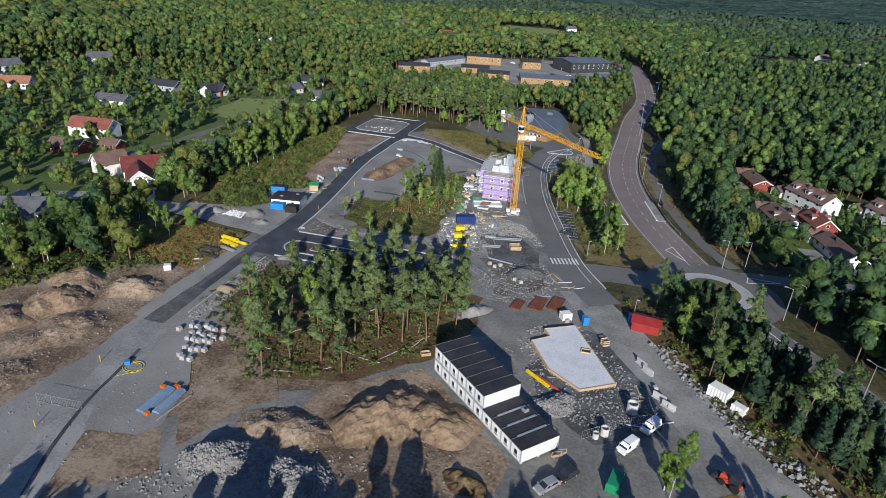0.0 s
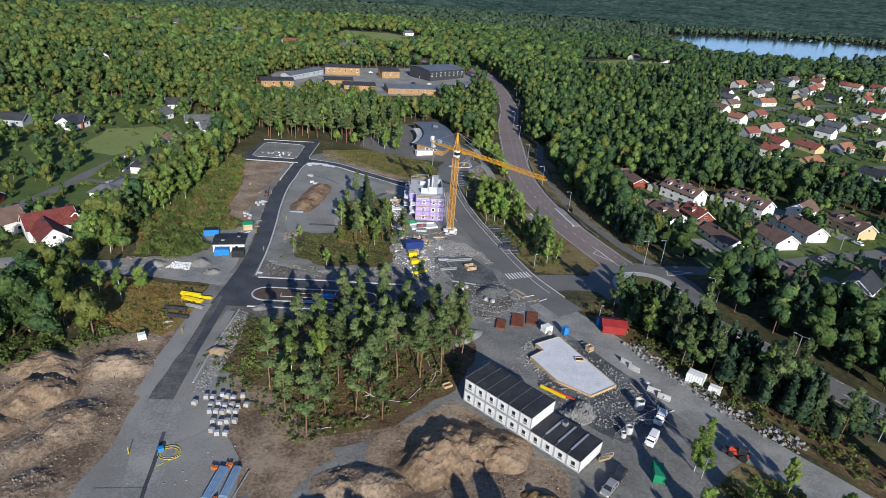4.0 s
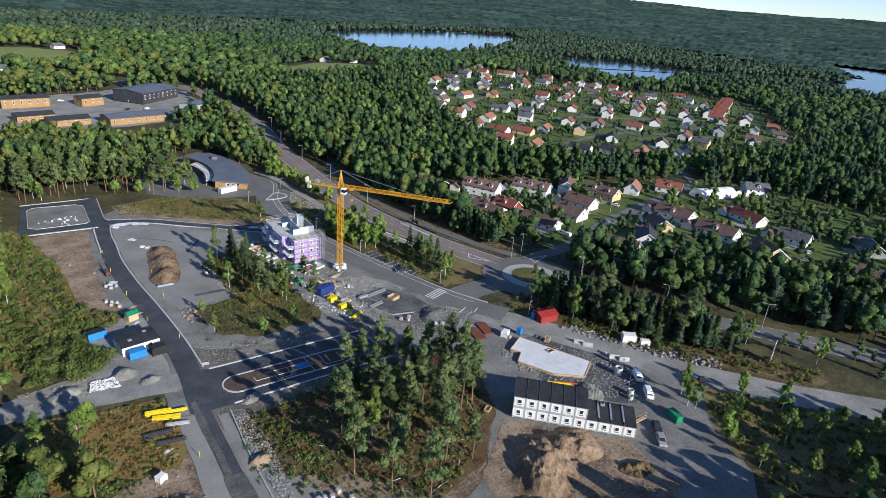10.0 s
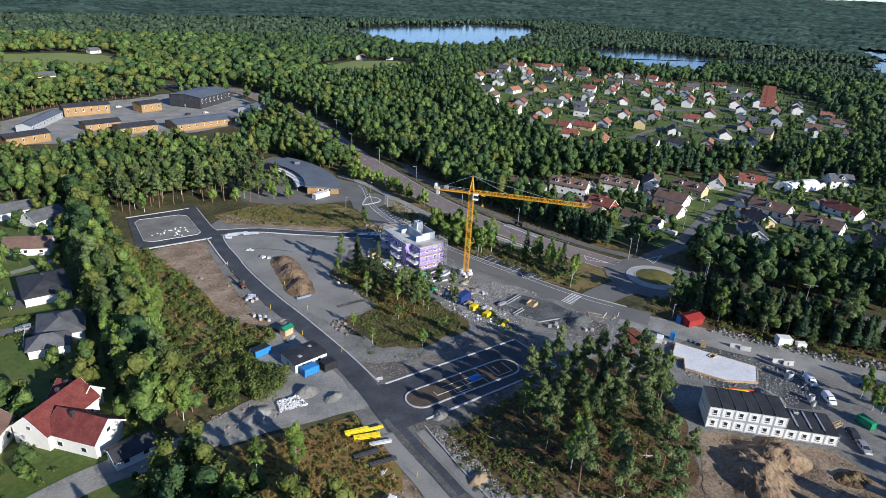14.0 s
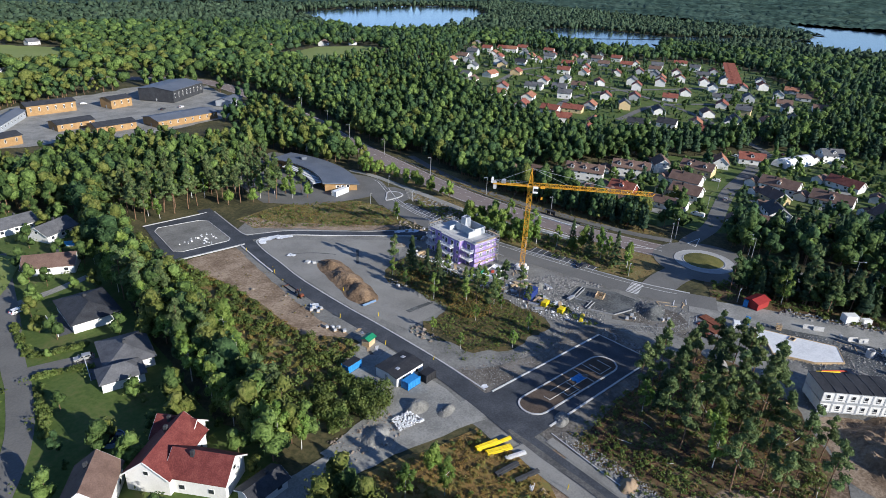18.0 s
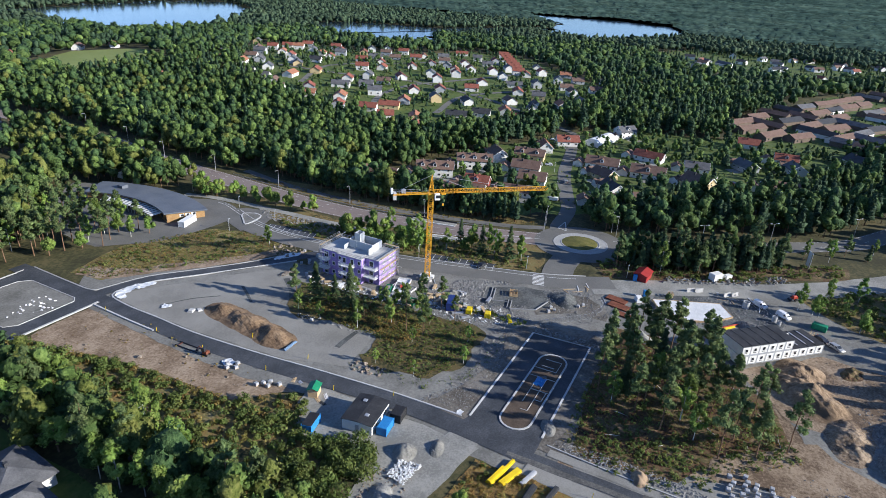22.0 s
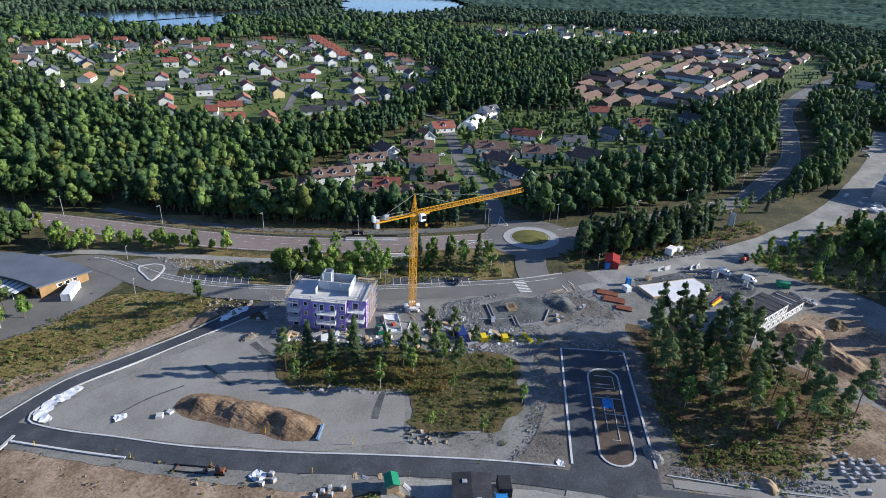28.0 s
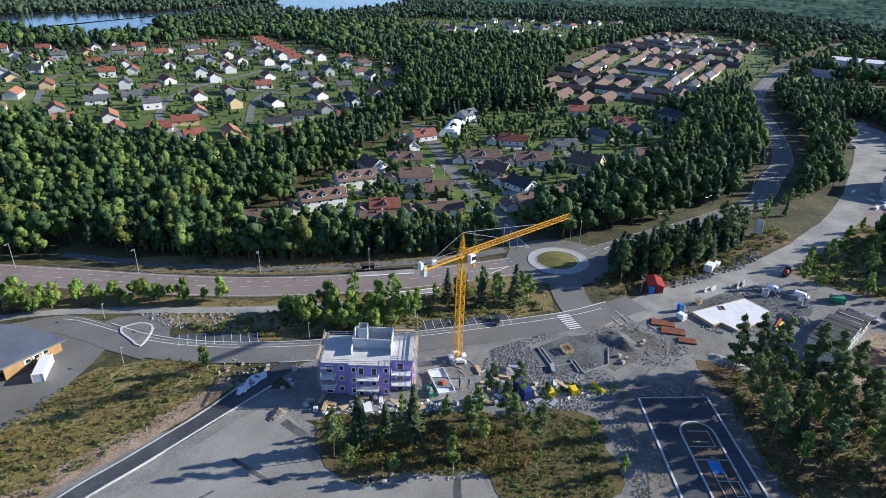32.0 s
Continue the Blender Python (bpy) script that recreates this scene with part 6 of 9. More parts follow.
# ---- tower crane ----
M_YEL = mat("crane_yellow", [(0.52, 0.24, 0.015), (0.62, 0.30, 0.02), (0.68, 0.36, 0.04)], 0.6, 4, rough=0.5, bump=0.05)
CZ = gz(-20.2, 202.6)
JT = math.degrees(math.atan2(171.9 - 202.6, 5.2 + 20.2))
crane = thing("tower_crane", pose(-20.2, 202.6, CZ, 0, 0, JT), "yellow lattice tower crane on a concrete ballast base", "crane")


def lattice(mb, L, w, n, axis_="z", tri=False):
    """A lattice beam of n panels."""
    a = w / 2
    cor = [(-a, -a), (a, -a), (a, a), (-a, a)] if not tri else [(-a, -a), (a, -a), (0, a)]
    P = (lambda c, t: (c[0], c[1], t)) if axis_ == "z" else (lambda c, t: (t, c[0], c[1]))
    for c in cor:
        mb.bar(P(c, 0), P(c, L), 0.15)
    for i in range(n):
        t0, t1 = L * i / n, L * (i + 1) / n
        for j in range(len(cor)):
            p, q = cor[j], cor[(j + 1) % len(cor)]
            if i % 2:
                p, q = q, p
            mb.bar(P(p, t0), P(q, t1), 0.085)
            mb.bar(P(p, t0), P(q, t0), 0.075)
    return mb


sec = lattice(MB(), 5.7, 1.55, 4).mesh("mast_section", M_YEL)
for i in range(5):
    ob = part("mast_section", sec, None, crane)
    ob.location = (0, 0, 1.4 + 5.7 * i)
for s, o in ((0, 0), (90, 0)):
    b = part("ballast_beam", MB().box(-2.6, -0.5, 0.0 + 0.001 * s, 2.6, 0.5, 0.9 + 0.004 * s / 90, b=0.06), M_CONC, crane, "concrete ballast beam")
    b.rotation_euler = (0, 0, radians(s + 20))
for i in range(4):
    b = part("ballast_block", MB().box(1.2, -0.9, 0.92, 2.4, 0.9, 1.7, b=0.06), M_WHITE, crane, "white-painted ballast block")
    b.rotation_euler = (0, 0, radians(90 * i + 65))
part("slewing_ring", MB().tube([(0, 0, 29.9), (0, 0, 30.6)], [1.15, 1.15], 14), M_YEL, crane)
part("slewing_frame", MB().box(-1.0, -0.9, 30.6, 1.0, 0.9, 31.3, b=0.1), M_YEL, crane)
cab = part("cab", MB().box(0.9, -2.2, 29.6, 2.6, -0.9, 31.7, b=0.15), M_WHITE, crane, "white driver's cab with dark windows")
part("cab_window", MB().box(1.2, -2.24, 30.3, 2.64, -0.86, 31.3), M_GLASS, cab)
head = MB()
for sx, sy in ((-0.8, -0.7), (0.8, -0.7), (0.8, 0.7), (-0.8, 0.7)):
    head.bar((sx, sy, 31.3), (0, 0, 37.6), 0.16)
for z in (32.4, 33.6, 34.8, 36.0):
    f = (37.6 - z) / 6.3
    c = [(-0.8 * f, -0.7 * f, z), (0.8 * f, -0.7 * f, z), (0.8 * f, 0.7 * f, z), (-0.8 * f, 0.7 * f, z)]
    for k in range(4):
        head.bar(c[k], c[(k + 1) % 4], 0.08)
        head.bar(c[k], (c[(k + 1) % 4][0] * 0.8, c[(k + 1) % 4][1] * 0.8, z + 1.2), 0.07)
part("tower_head", head, M_YEL, crane)
jsec = lattice(MB(), 5.5, 1.15, 5, "x", True).mesh("jib_section", M_YEL)
for i in range(7):
    ob = part("jib_section", jsec, None, crane)
    ob.location = (1.0 + 5.5 * i, 0, 32.0 + 0.07 * i)
    ob.rotation_euler = (0, -radians(0.75), 0)
part("jib_tip", MB().bar((39.5, -0.5, 32.0), (40.2, 0, 32.6), 0.15).bar((39.5, 0.5, 32.0), (40.2, 0, 32.6), 0.15), M_YEL, crane)
cj = MB()
for y in (-0.7, 0.7):
    cj.bar((-1, y, 31.4), (-12.5, y, 31.2), 0.3, 0.35)
for i in range(6):
    cj.bar((-2 - 2 * i, -0.7, 31.4), (-4 - 2 * i, 0.7, 31.35), 0.1)
part("counter_jib", cj, M_YEL, crane)
rl = MB()
for y in (-0.85, 0.85):
    rl.bar((-1, y, 32.5), (-12.5, y, 32.3), 0.06)
    for i in range(7):
        rl.bar((-1 - 1.9 * i, y, 31.5), (-1 - 1.9 * i, y, 32.5), 0.05)
part("guard_rail", rl, M_STEEL, crane)
part("counterweight", MB().box(-12.4, -0.7, 29.4, -11.4, 0.7, 31.9, b=0.08), M_CONC, crane, "grey concrete counterweight")
part("winch", MB().box(-9.8, -0.6, 31.6, -8.4, 0.6, 32.8, b=0.15), M_STEEL, crane)
part("switch_box", MB().box(-13.2, -0.6, 31.4, -12.5, 0.6, 33.2, b=0.08), M_WHITE, crane)
for x, z in ((26, 33.1), (12, 32.9), (-12, 31.6)):
    part("pendant_line", MB().bar((0, 0, 37.5), (x, 0, z), 0.08), M_STEEL, crane)
part("trolley", MB().box(3.4, -0.6, 30.9, 4.8, 0.6, 31.35), M_YEL, crane)
part("hoist_rope", MB().bar((4.1, 0, 27.6), (4.1, 0, 31.0), 0.06), M_DARK, crane)
part("hook_block", MB().box(3.8, -0.25, 26.9, 4.4, 0.25, 27.7, b=0.1), M_YEL, crane)

# ---- site cabins ----
M_CABIN = mat("white_cabin_panels", [(0.58, 0.58, 0.56), (0.70, 0.70, 0.68), (0.76, 0.76, 0.74)], 0.5, 3, rough=0.6, bump=0.08)
M_FELT = mat("black_roof_felt", [(0.018, 0.019, 0.022), (0.03, 0.031, 0.035), (0.05, 0.051, 0.055)], 0.3, 3, rough=0.75, bump=0.15)
CA = math.degrees(math.atan2(-21, 20.6))


def cabin(roofed):
    c = thing("site_cabin", pose(0, 0, 0), "white site cabin module with black felt roof" if roofed else "white site cabin module under another module", "cabin", "stacked site cabins")
    part("body", MB().box(0.03, 0, 0.25, 2.92, 8.3, 2.95), M_CABIN, c)
    for x in (0.0, 2.77):
        for y in (-0.05, 8.2):
            part("corner_post", MB().box(x, y, 0.1, x + 0.18, y + 0.16, 3.0), M_WALLG, c)
    for y in (-0.05, 8.22):
        part("sill_beam", MB().box(0.18, y, 0.12, 2.77, y + 0.12, 0.36), M_WALLG, c)
        part("head_beam", MB().box(0.18, y, 2.78, 2.77, y + 0.12, 3.0), M_WALLG, c)
    w = part("window", MB().box(0.95, -0.07, 1.15, 2.0, 0.0, 2.3), M_WHITE, c)
    part("pane", MB().box(1.07, -0.1, 1.27, 1.88, -0.02, 2.18), M_GLASS, w)
    v = part("vent", MB().box(1.0, -0.06, 0.75, 1.95, 0.0, 0.98), M_GREY, c)
    for x in (0.15, 2.5):
        for y in (0.2, 4.0, 7.8):
            part("footing", MB().box(x, y, -0.25, x + 0.35, y + 0.35, 0.25), M_CONC, c)
    if roofed:
        part("roof", MB().add([(0.0, -0.12, 3.0), (2.95, -0.12, 3.0), (2.95, 8.42, 3.0), (0.0, 8.42, 3.0), (0.0, -0.12, 3.12), (2.95, -0.12, 3.12), (2.95, 8.42, 3.12), (0.0, 8.42, 3.12), (0.0, 4.1, 3.24), (2.95, 4.1, 3.24)],
                          [(0, 1, 5, 4), (2, 3, 7, 6), (1, 2, 6, 9, 5), (3, 0, 4, 8, 7), (4, 5, 9, 8), (8, 9, 6, 7)]), M_FELT, c, "black felt roof")
        part("roof_seam", MB().box(-0.04, -0.1, 3.14, 0.04, 8.4, 3.28), M_GREY, c)
    return c


lower, upper = cabin(False), cabin(True)
cz = gz(-12, 92) + 0.3
CM = pose(-22.7, 103.2, cz, 0, 0, CA)
first = [False, False]
for i in range(10):
    two = i < 6
    for lev in range(2 if two else 1):
        roofed = (lev == 1) or not two
        m = CM @ pose(2.96 * i, 0, 3.02 * lev)
        if not first[roofed]:
            first[roofed] = True
            (upper if roofed else lower).matrix_world = m
        else:
            copy_thing(upper if roofed else lower, m)
for i in (7, 8, 9):
    o = thing("roof_batten", CM @ pose(2.96 * i, 0, 3.0), "pale strip lying across the black cabin roof", "batten", "battens on the cabin roof")
    part("batten", MB().box(-0.25, 1.2, 0.3, 0.2, 7.6, 0.36, b=0.02), M_STEEL, o)
st = thing("site_stair", CM @ pose(30.2, 6.8, -0.3), "raw timber stair leaning at the cabin's end", "stair")
for k in range(6):
    part("tread", MB().box(0.2 + 0.32 * k, -0.5, 0.35 * k, 0.6 + 0.32 * k, 0.5, 0.35 * k + 0.06), M_WOODP, st)
for y in (-0.55, 0.55):
    part("stringer", MB().bar((0.2, y, 0), (2.4, y, 2.3), 0.08, 0.25), M_WOODP, st)
    part("handrail", MB().bar((0.3, y, 1.1), (2.4, y, 3.2), 0.08).bar((0.3, y, 0), (0.3, y, 1.1), 0.08).bar((2.4, y, 2.2), (2.4, y, 3.2), 0.08), M_WOODP, st)
hp = thing("heat_pump", CM @ pose(21.8, 6.6, 3.24), "grey roof unit on the cabin", "roof unit")
part("casing", MB().box(-0.5, -0.5, 0, 0.5, 0.5, 0.6, b=0.08), M_STEEL, hp)
part("fan_grille", MB().tube([(0, 0, 0.6), (0, 0, 0.68)], [0.36, 0.36], 12), M_DARK, hp)

rubble("broken_rock", [(-27, 108), (-20, 116), (-8, 118), (-3, 104), (4, 92), (0, 88), (-12, 100)], 1200, 0.04, 0.25, M_STONE, "loose stones behind the cabins", 30)
rubble("broken_rock", [(-14, 62), (-2, 78), (16, 80), (40, 84), (30, 70), (8, 58)], 900, 0.03, 0.2, M_STONE, "loose stones on the gravel yard", 31)
rubble("broken_rock", [(-34, 160), (-20, 146), (-8, 146), (4, 150), (0, 138), (-16, 138), (-32, 140)], 800, 0.03, 0.22, M_STONE, "loose stones on the haul road", 32)
rubble("broken_rock", [(-40, 240), (-36, 212), (-34, 198), (-22, 198), (-18, 212), (-20, 245)], 1300, 0.04, 0.3, M_STONE, "loose stones round the block", 33)
# fallen branches in the grove
lg = random.Random(6)
for i in range(46):
    x, y = lg.uniform(-74, -24), lg.uniform(90, 136)
    if not inside([(-76, 136), (-22, 136), (-21, 120), (-27, 110), (-40, 97), (-58, 88), (-72, 106)], np.array(x), np.array(y)):
        continue
    a, L = lg.uniform(0, 6.28), lg.uniform(1.5, 6)
    z = gz(x, y) + 0.2
    o = thing("fallen_branch", pose(x, y, z, 0, 0, math.degrees(a)), "pale dead branch lying in the grove", "branch", "fallen branches")
    part("stem", MB().tube([(-L / 2, 0, 0), (0, 0.12, 0.06), (L / 2, 0, 0.1)], [0.09, 0.07, 0.03], 5), M_BARK_B if i % 2 else M_BARK_P, o)

# ---- concrete slab, foundations, steel mats ----
sl = thing("concrete_slab", pose(4.5, 118, gz(4.5, 118)), "pale smooth concrete ground slab with timber formwork", "slab")
SP = [(0.4, 13.2), (-6.6, 9.4), (-5.0, 6.6), (-9.0, 3.4), (-4.2, -6.2), (2.6, -11.4), (9.8, -7.0)]
part("slab", MB().prism([(x, y) for x, y in reversed(SP)], -0.1, 0.75), M_SLAB, sl)
fm = MB()
for (a, b), (c, d) in zip(SP, SP[1:] + SP[:1]):
    L = math.dist((a, b), (c, d))
    n = int(L / 1.1)
    part("formwork_board", MB().bar((a, b, 0.45), (c, d, 0.45), 0.2, 0.8), M_WOODP, sl)
    for k in range(n):
        x, y = a + (c - a) * (k + 0.5) / n, b + (d - b) * (k + 0.5) / n
        nx, ny = -(d - b) / L, (c - a) / L
        fm.bar((x, y, 0.75), (x - nx * 0.7, y - ny * 0.7, 0.0), 0.08)
part("formwork_props", fm, M_WOODP, sl)
hole = MB()
for x0, y0, x1, y1 in ((2.2, 2.2, 4.4, 2.4), (2.2, 3.6, 4.4, 3.8), (2.2, 2.4, 2.4, 3.6), (4.2, 2.4, 4.4, 3.6)):
    hole.box(x0, y0, 0.7, x1, y1, 1.0)
part("shaft_frame", hole, M_WOODP, sl, "timber frame round the lift pit")
# No hole here: a black plate paints the shade inside the shaft.
part("pit", MB().box(2.4, 2.4, 0.7, 4.2, 3.6, 0.78), M_DARK, sl, "flat black plate for the darkness in the lift pit")

patch("ground_foundation_pit", [(-16.3, 184), (-24, 181), (-27, 177), (-24, 171), (-21.5, 163), (-12, 158), (-6, 158), (-8, 172)], M_DAMP, 0.09, "dark levelled fill of the foundation", jit=0.4)
M_WETCONC = mat("fresh_grey_concrete", [(0.20, 0.205, 0.21), (0.30, 0.305, 0.31)], 0.6, 4, bump=0.1)
for pts in ([(-22.5, 178), (-14, 180.4)], [(-22.8, 176.9), (-14.2, 179.3)], [(-25.1, 171), (-19.6, 172.4)], [(-25.3, 169.9), (-19.8, 171.3)], [(-22.8, 176.9), (-21.2, 172.2)], [(-25.3, 169.9), (-21.6, 162.6)], [(-21.6, 162.6), (-14.4, 161)], [(-22.5, 178), (-23.4, 182)]):
    f = thing("foundation_beam", pose(0, 0, 0), "low concrete foundation beam in dark fill", "foundation", "foundation beams")
    for p, q in zip(pts, pts[1:]):
        part("beam", MB().bar((*p, gz(*p) + 0.25), (*q, gz(*q) + 0.25), 0.28, 0.4), M_WETCONC, f)


def crate(x, y, turn, w, d, h, label, material=M_WOODP):
    c = thing("timber_crate", pose(x, y, gz(x, y) + 0.1, 0, 0, turn), label, "crate", "timber crates")
    for s in (-1, 1):
        for k in range(3):
            z = h * (0.2 + 0.33 * k)
            part("side_board", MB().box(-w / 2, s * d / 2 - 0.05, z - 0.14, w / 2, s * d / 2 + 0.05, z + 0.14), material, c)
            part("end_board", MB().box(s * w / 2 - 0.05, -d / 2, z - 0.12, s * w / 2 + 0.05, d / 2, z + 0.12), material, c)
    part("floor_board", MB().box(-w / 2, -d / 2, 0, w / 2, d / 2, 0.08), material, c)


crate(-15.2, 172.5, 20, 3.2, 2.6, 1.2, "square timber formwork box on the fill")
crate(12.0, 126.5, 30, 1.6, 1.4, 1.6, "stacked timber crate beside the slab")
crate(-26, 108.5, 30, 2.0, 1.2, 0.6, "timber crate at the cabins")
M_RUST = mat("rusty_rebar", [(0.10, 0.03, 0.018), (0.17, 0.055, 0.03), (0.22, 0.085, 0.05)], 1, 6, bump=0.5)
for x, y, a, w, d in ((-9.8, 137.8, -12, 2.6, 5.2), (-4.8, 140.2, -12, 3.4, 7.0), (-0.4, 141.8, -12, 3.2, 7.0)):
    r_ = thing("rebar_mat_stack", pose(x, y, gz(x, y) + 0.06, 0, 0, a), "stack of rusty red reinforcing mats on gravel", "rebar", "rebar stacks")
    for k in range(4):
        part("mat", MB().box(-w / 2 + 0.06 * (k % 2), -d / 2, 0.1 + 0.09 * k, w / 2 + 0.06 * (k % 2), d / 2 - 0.1 * k, 0.17 + 0.09 * k, b=0.02), M_RUST, r_)
    part("batten", MB().box(-w / 2, -0.1, 0, w / 2, 0.1, 0.1), M_WOODP, r_)

# ---- pipes, bundles, bags ----
M_YPIPE = mat("yellow_plastic", [(0.62, 0.45, 0.01), (0.74, 0.56, 0.02)], 1, 5, rough=0.4, bump=0)
M_RPIPE = mat("red_plastic", [(0.45, 0.05, 0.03), (0.56, 0.09, 0.05)], 1, 5, rough=0.4, bump=0)
M_BPIPE = mat("blue_grey_plastic", [(0.12, 0.20, 0.32), (0.22, 0.32, 0.44)], 1, 5, rough=0.4, bump=0)
M_BLUE = mat("blue_tarpaulin", [(0.02, 0.16, 0.42), (0.03, 0.24, 0.55)], 1, 4, rough=0.5, bump=0.2)
M_NAVY = mat("navy_container_paint", [(0.015, 0.03, 0.13), (0.025, 0.05, 0.20)], 0.6, 4, rough=0.5, bump=0.1)
M_GREEN = mat("green_skip_paint", [(0.01, 0.17, 0.08), (0.02, 0.26, 0.13)], 0.6, 4, rough=0.5, bump=0.1)
M_BLACK = mat("black_sheet", [(0.015, 0.015, 0.017), (0.03, 0.03, 0.033)], 0.8, 4, rough=0.6, bump=0.2)
M_BAG = mat("white_sacking", [(0.24, 0.25, 0.265), (0.44, 0.45, 0.465)], 1, 4, rough=0.7, bump=0.3, rand=0.25)


def bundle(name, x, y, turn, L, rows, r, material, label, tilt=0.0):
    b = thing(name, pose(x, y, gz(x, y) + 0.15, tilt, 0, turn), label, "pipes", "bundles of pipes")
    for j, n in enumerate(rows):
        for i in range(n):
            t = MB().tube([(-L / 2, (i - n / 2 + 0.5) * 2.05 * r, r + j * 1.8 * r), (L / 2, (i - n / 2 + 0.5) * 2.05 * r, r + j * 1.8 * r)], [r, r], 8)
            part("pipe", t, material, b)
    for s in (-0.3, 0.3):
        part("bearer", MB().box(L * s - 0.08, -rows[0] * r - 0.1, -0.12, L * s + 0.08, rows[0] * r + 0.1, 0.0), M_WOODP, b)
    return b


bundle("pipe_bundle", -94.8, 145.2, -12, 5.6, (5, 4, 3), 0.16, M_YPIPE, "bundle of yellow pipes on dry grass")
bundle("pipe_bundle", -93.6, 142.6, -18, 6.0, (5, 4), 0.16, M_YPIPE, "bundle of yellow pipes on dry grass")
bundle("pipe_bundle", -91.3, 144.2, -10, 5.2, (3, 2), 0.16, M_YPIPE, "bundle of yellow pipes on dry grass")
bundle("pipe_bundle", -92.0, 139.2, -16, 5.0, (4, 3), 0.14, M_STEEL, "bundle of grey pipes on dry grass")
bundle("pipe_bundle", -96.4, 137.6, -5, 6.0, (5, 3), 0.15, M_DARK, "stack of black pipes on the ground")
bundle("pipe_bundle", -94.6, 133.6, -10, 6.0, (4, 3), 0.15, M_DARK, "stack of black pipes on the ground")
bundle("pipe_bundle", -68.9, 77.0, 82, 7.5, (6, 5), 0.16, M_BPIPE, "bundle of blue-grey pipes on gravel")
bundle("pipe_bundle", -66.4, 77.4, 84, 7.0, (5, 4), 0.16, M_BPIPE, "bundle of blue-grey pipes on gravel")
bundle("pipe_bundle", -64.6, 76.2, 78, 8.0, (1,), 0.12, M_STEEL, "single grey pipe lying on gravel")
bundle("pipe_bundle", -1.6, 107.8, -40, 6.5, (3, 2), 0.14, M_YPIPE, "yellow pipes lying beside the cabins")
bundle("pipe_bundle", 0.6, 107.0, -38, 7.0, (2,), 0.16, M_RPIPE, "red pipes lying beside the cabins")
bundle("pipe_bundle", -77.8, 214, 2, 5.0, (3, 2), 0.14, M_BPIPE, "blue pipes on the gravel plot")
bundle("pipe_bundle", -31.5, 167.5, 30, 4.6, (4, 3), 0.15, M_YPIPE, "yellow props stacked at the pit")


def bag(name, x, y, w, h, turn, material, label, group):
    """A bulging bulk bag or wrapped pallet."""
    b = thing(name, pose(x, y, gz(x, y) + 0.1, 0, 0, turn), label, "pallet", group)
    part("pallet", MB().box(-w / 2, -w / 2, 0, w / 2, w / 2, 0.14), M_WOODP, b)
    mb = MB().box(-w * 0.46, -w * 0.46, 0.14, w * 0.46, w * 0.46, h, b=0.09)
    part("load", mb, material, b)
    return b


br = random.Random(4)
b0 = None
for row, (x, y, n) in enumerate(((-77.5, 101.5, 6), (-76, 98.8, 6), (-75.8, 96.4, 5), (-74, 93.4, 4), (-73.5, 90.2, 3), (-79.2, 99, 1))):
    for i in range(n):
        px, py = x + 1.42 * i + br.uniform(-0.2, 0.2), y + br.uniform(-0.6, 0.6)
        m = pose(px, py, gz(px, py) + 0.1, 0, 0, br.uniform(-15, 15))
        if b0 is None:
            b0 = bag("wrapped_pallet", px, py, 1.0, 0.85, 5, M_BAG, "white wrapped pallet of paving on gravel", "wrapped pallets")
        else:
            copy_thing(b0, m)
for x, y in ((-92.9, 222), (-94.2, 221), (-91.4, 220), (-93, 219), (-95.9, 209.5), (-94.6, 208.4), (-93.4, 207.2), (-95, 206.6), (-93, 204.6), (-30.6, 183.2), (-32.2, 181.4), (-38.2, 203), (-37.2, 206), (-36.8, 200.5), (-39, 209), (-20.6, 158.6), (-19.0, 157.2), (-17.6, 158.8), (-12.4, 151.4), (-10.6, 150.2), (3, 133.8), (24.8, 107.4), (22.4, 112.6), (-36.6, 188), (-35.4, 191.4), (-38, 193.5), (-30.4, 245), (-32, 243.8), (-33.6, 246), (-24.5, 252), (-63.6, 218)):
    copy_thing(b0, pose(x, y, gz(x, y) + 0.1, 0, 0, br.uniform(0, 90)))
M_SHEET = mat("white_membrane", [(0.56, 0.58, 0.60), (0.74, 0.75, 0.76)], 0.5, 2, rough=0.5, bump=0.3)


def sheet(pts, label):
    """A crumpled sheet lying on the ground."""
    line = smooth_line(pts, 0.7)
    mb = MB()
    n = len(line)
    vs = []
    for i, p in enumerate(line):
        t = (line[min(i + 1, n - 1)] - line[max(i - 1, 0)]).normalized()
        nr = Vector((t.y, -t.x))
        for k in (-1, -0.4, 0.2, 1):
            q = p + nr * k * (1.5 + 1.3 * noise.noise(Vector((p.x * 0.9, p.y * 0.9, k * 3.0)))) * min(1.0, 0.35 + 0.3 * min(i, n - 1 - i))
            vs.append((q.x, q.y, gz(q.x, q.y) + 0.2 + 0.6 * abs(noise.noise(Vector((q.x * 1.4, q.y * 1.4, 2.0))))))
    fs = [(4 * i + k, 4 * i + k + 1, 4 * i + k + 5, 4 * i + k + 4) for i in range(n - 1) for k in range(3)]
    tagged(part("membrane_sheet", mb.add(vs, fs), M_SHEET), label, "sheet", "white sheets")


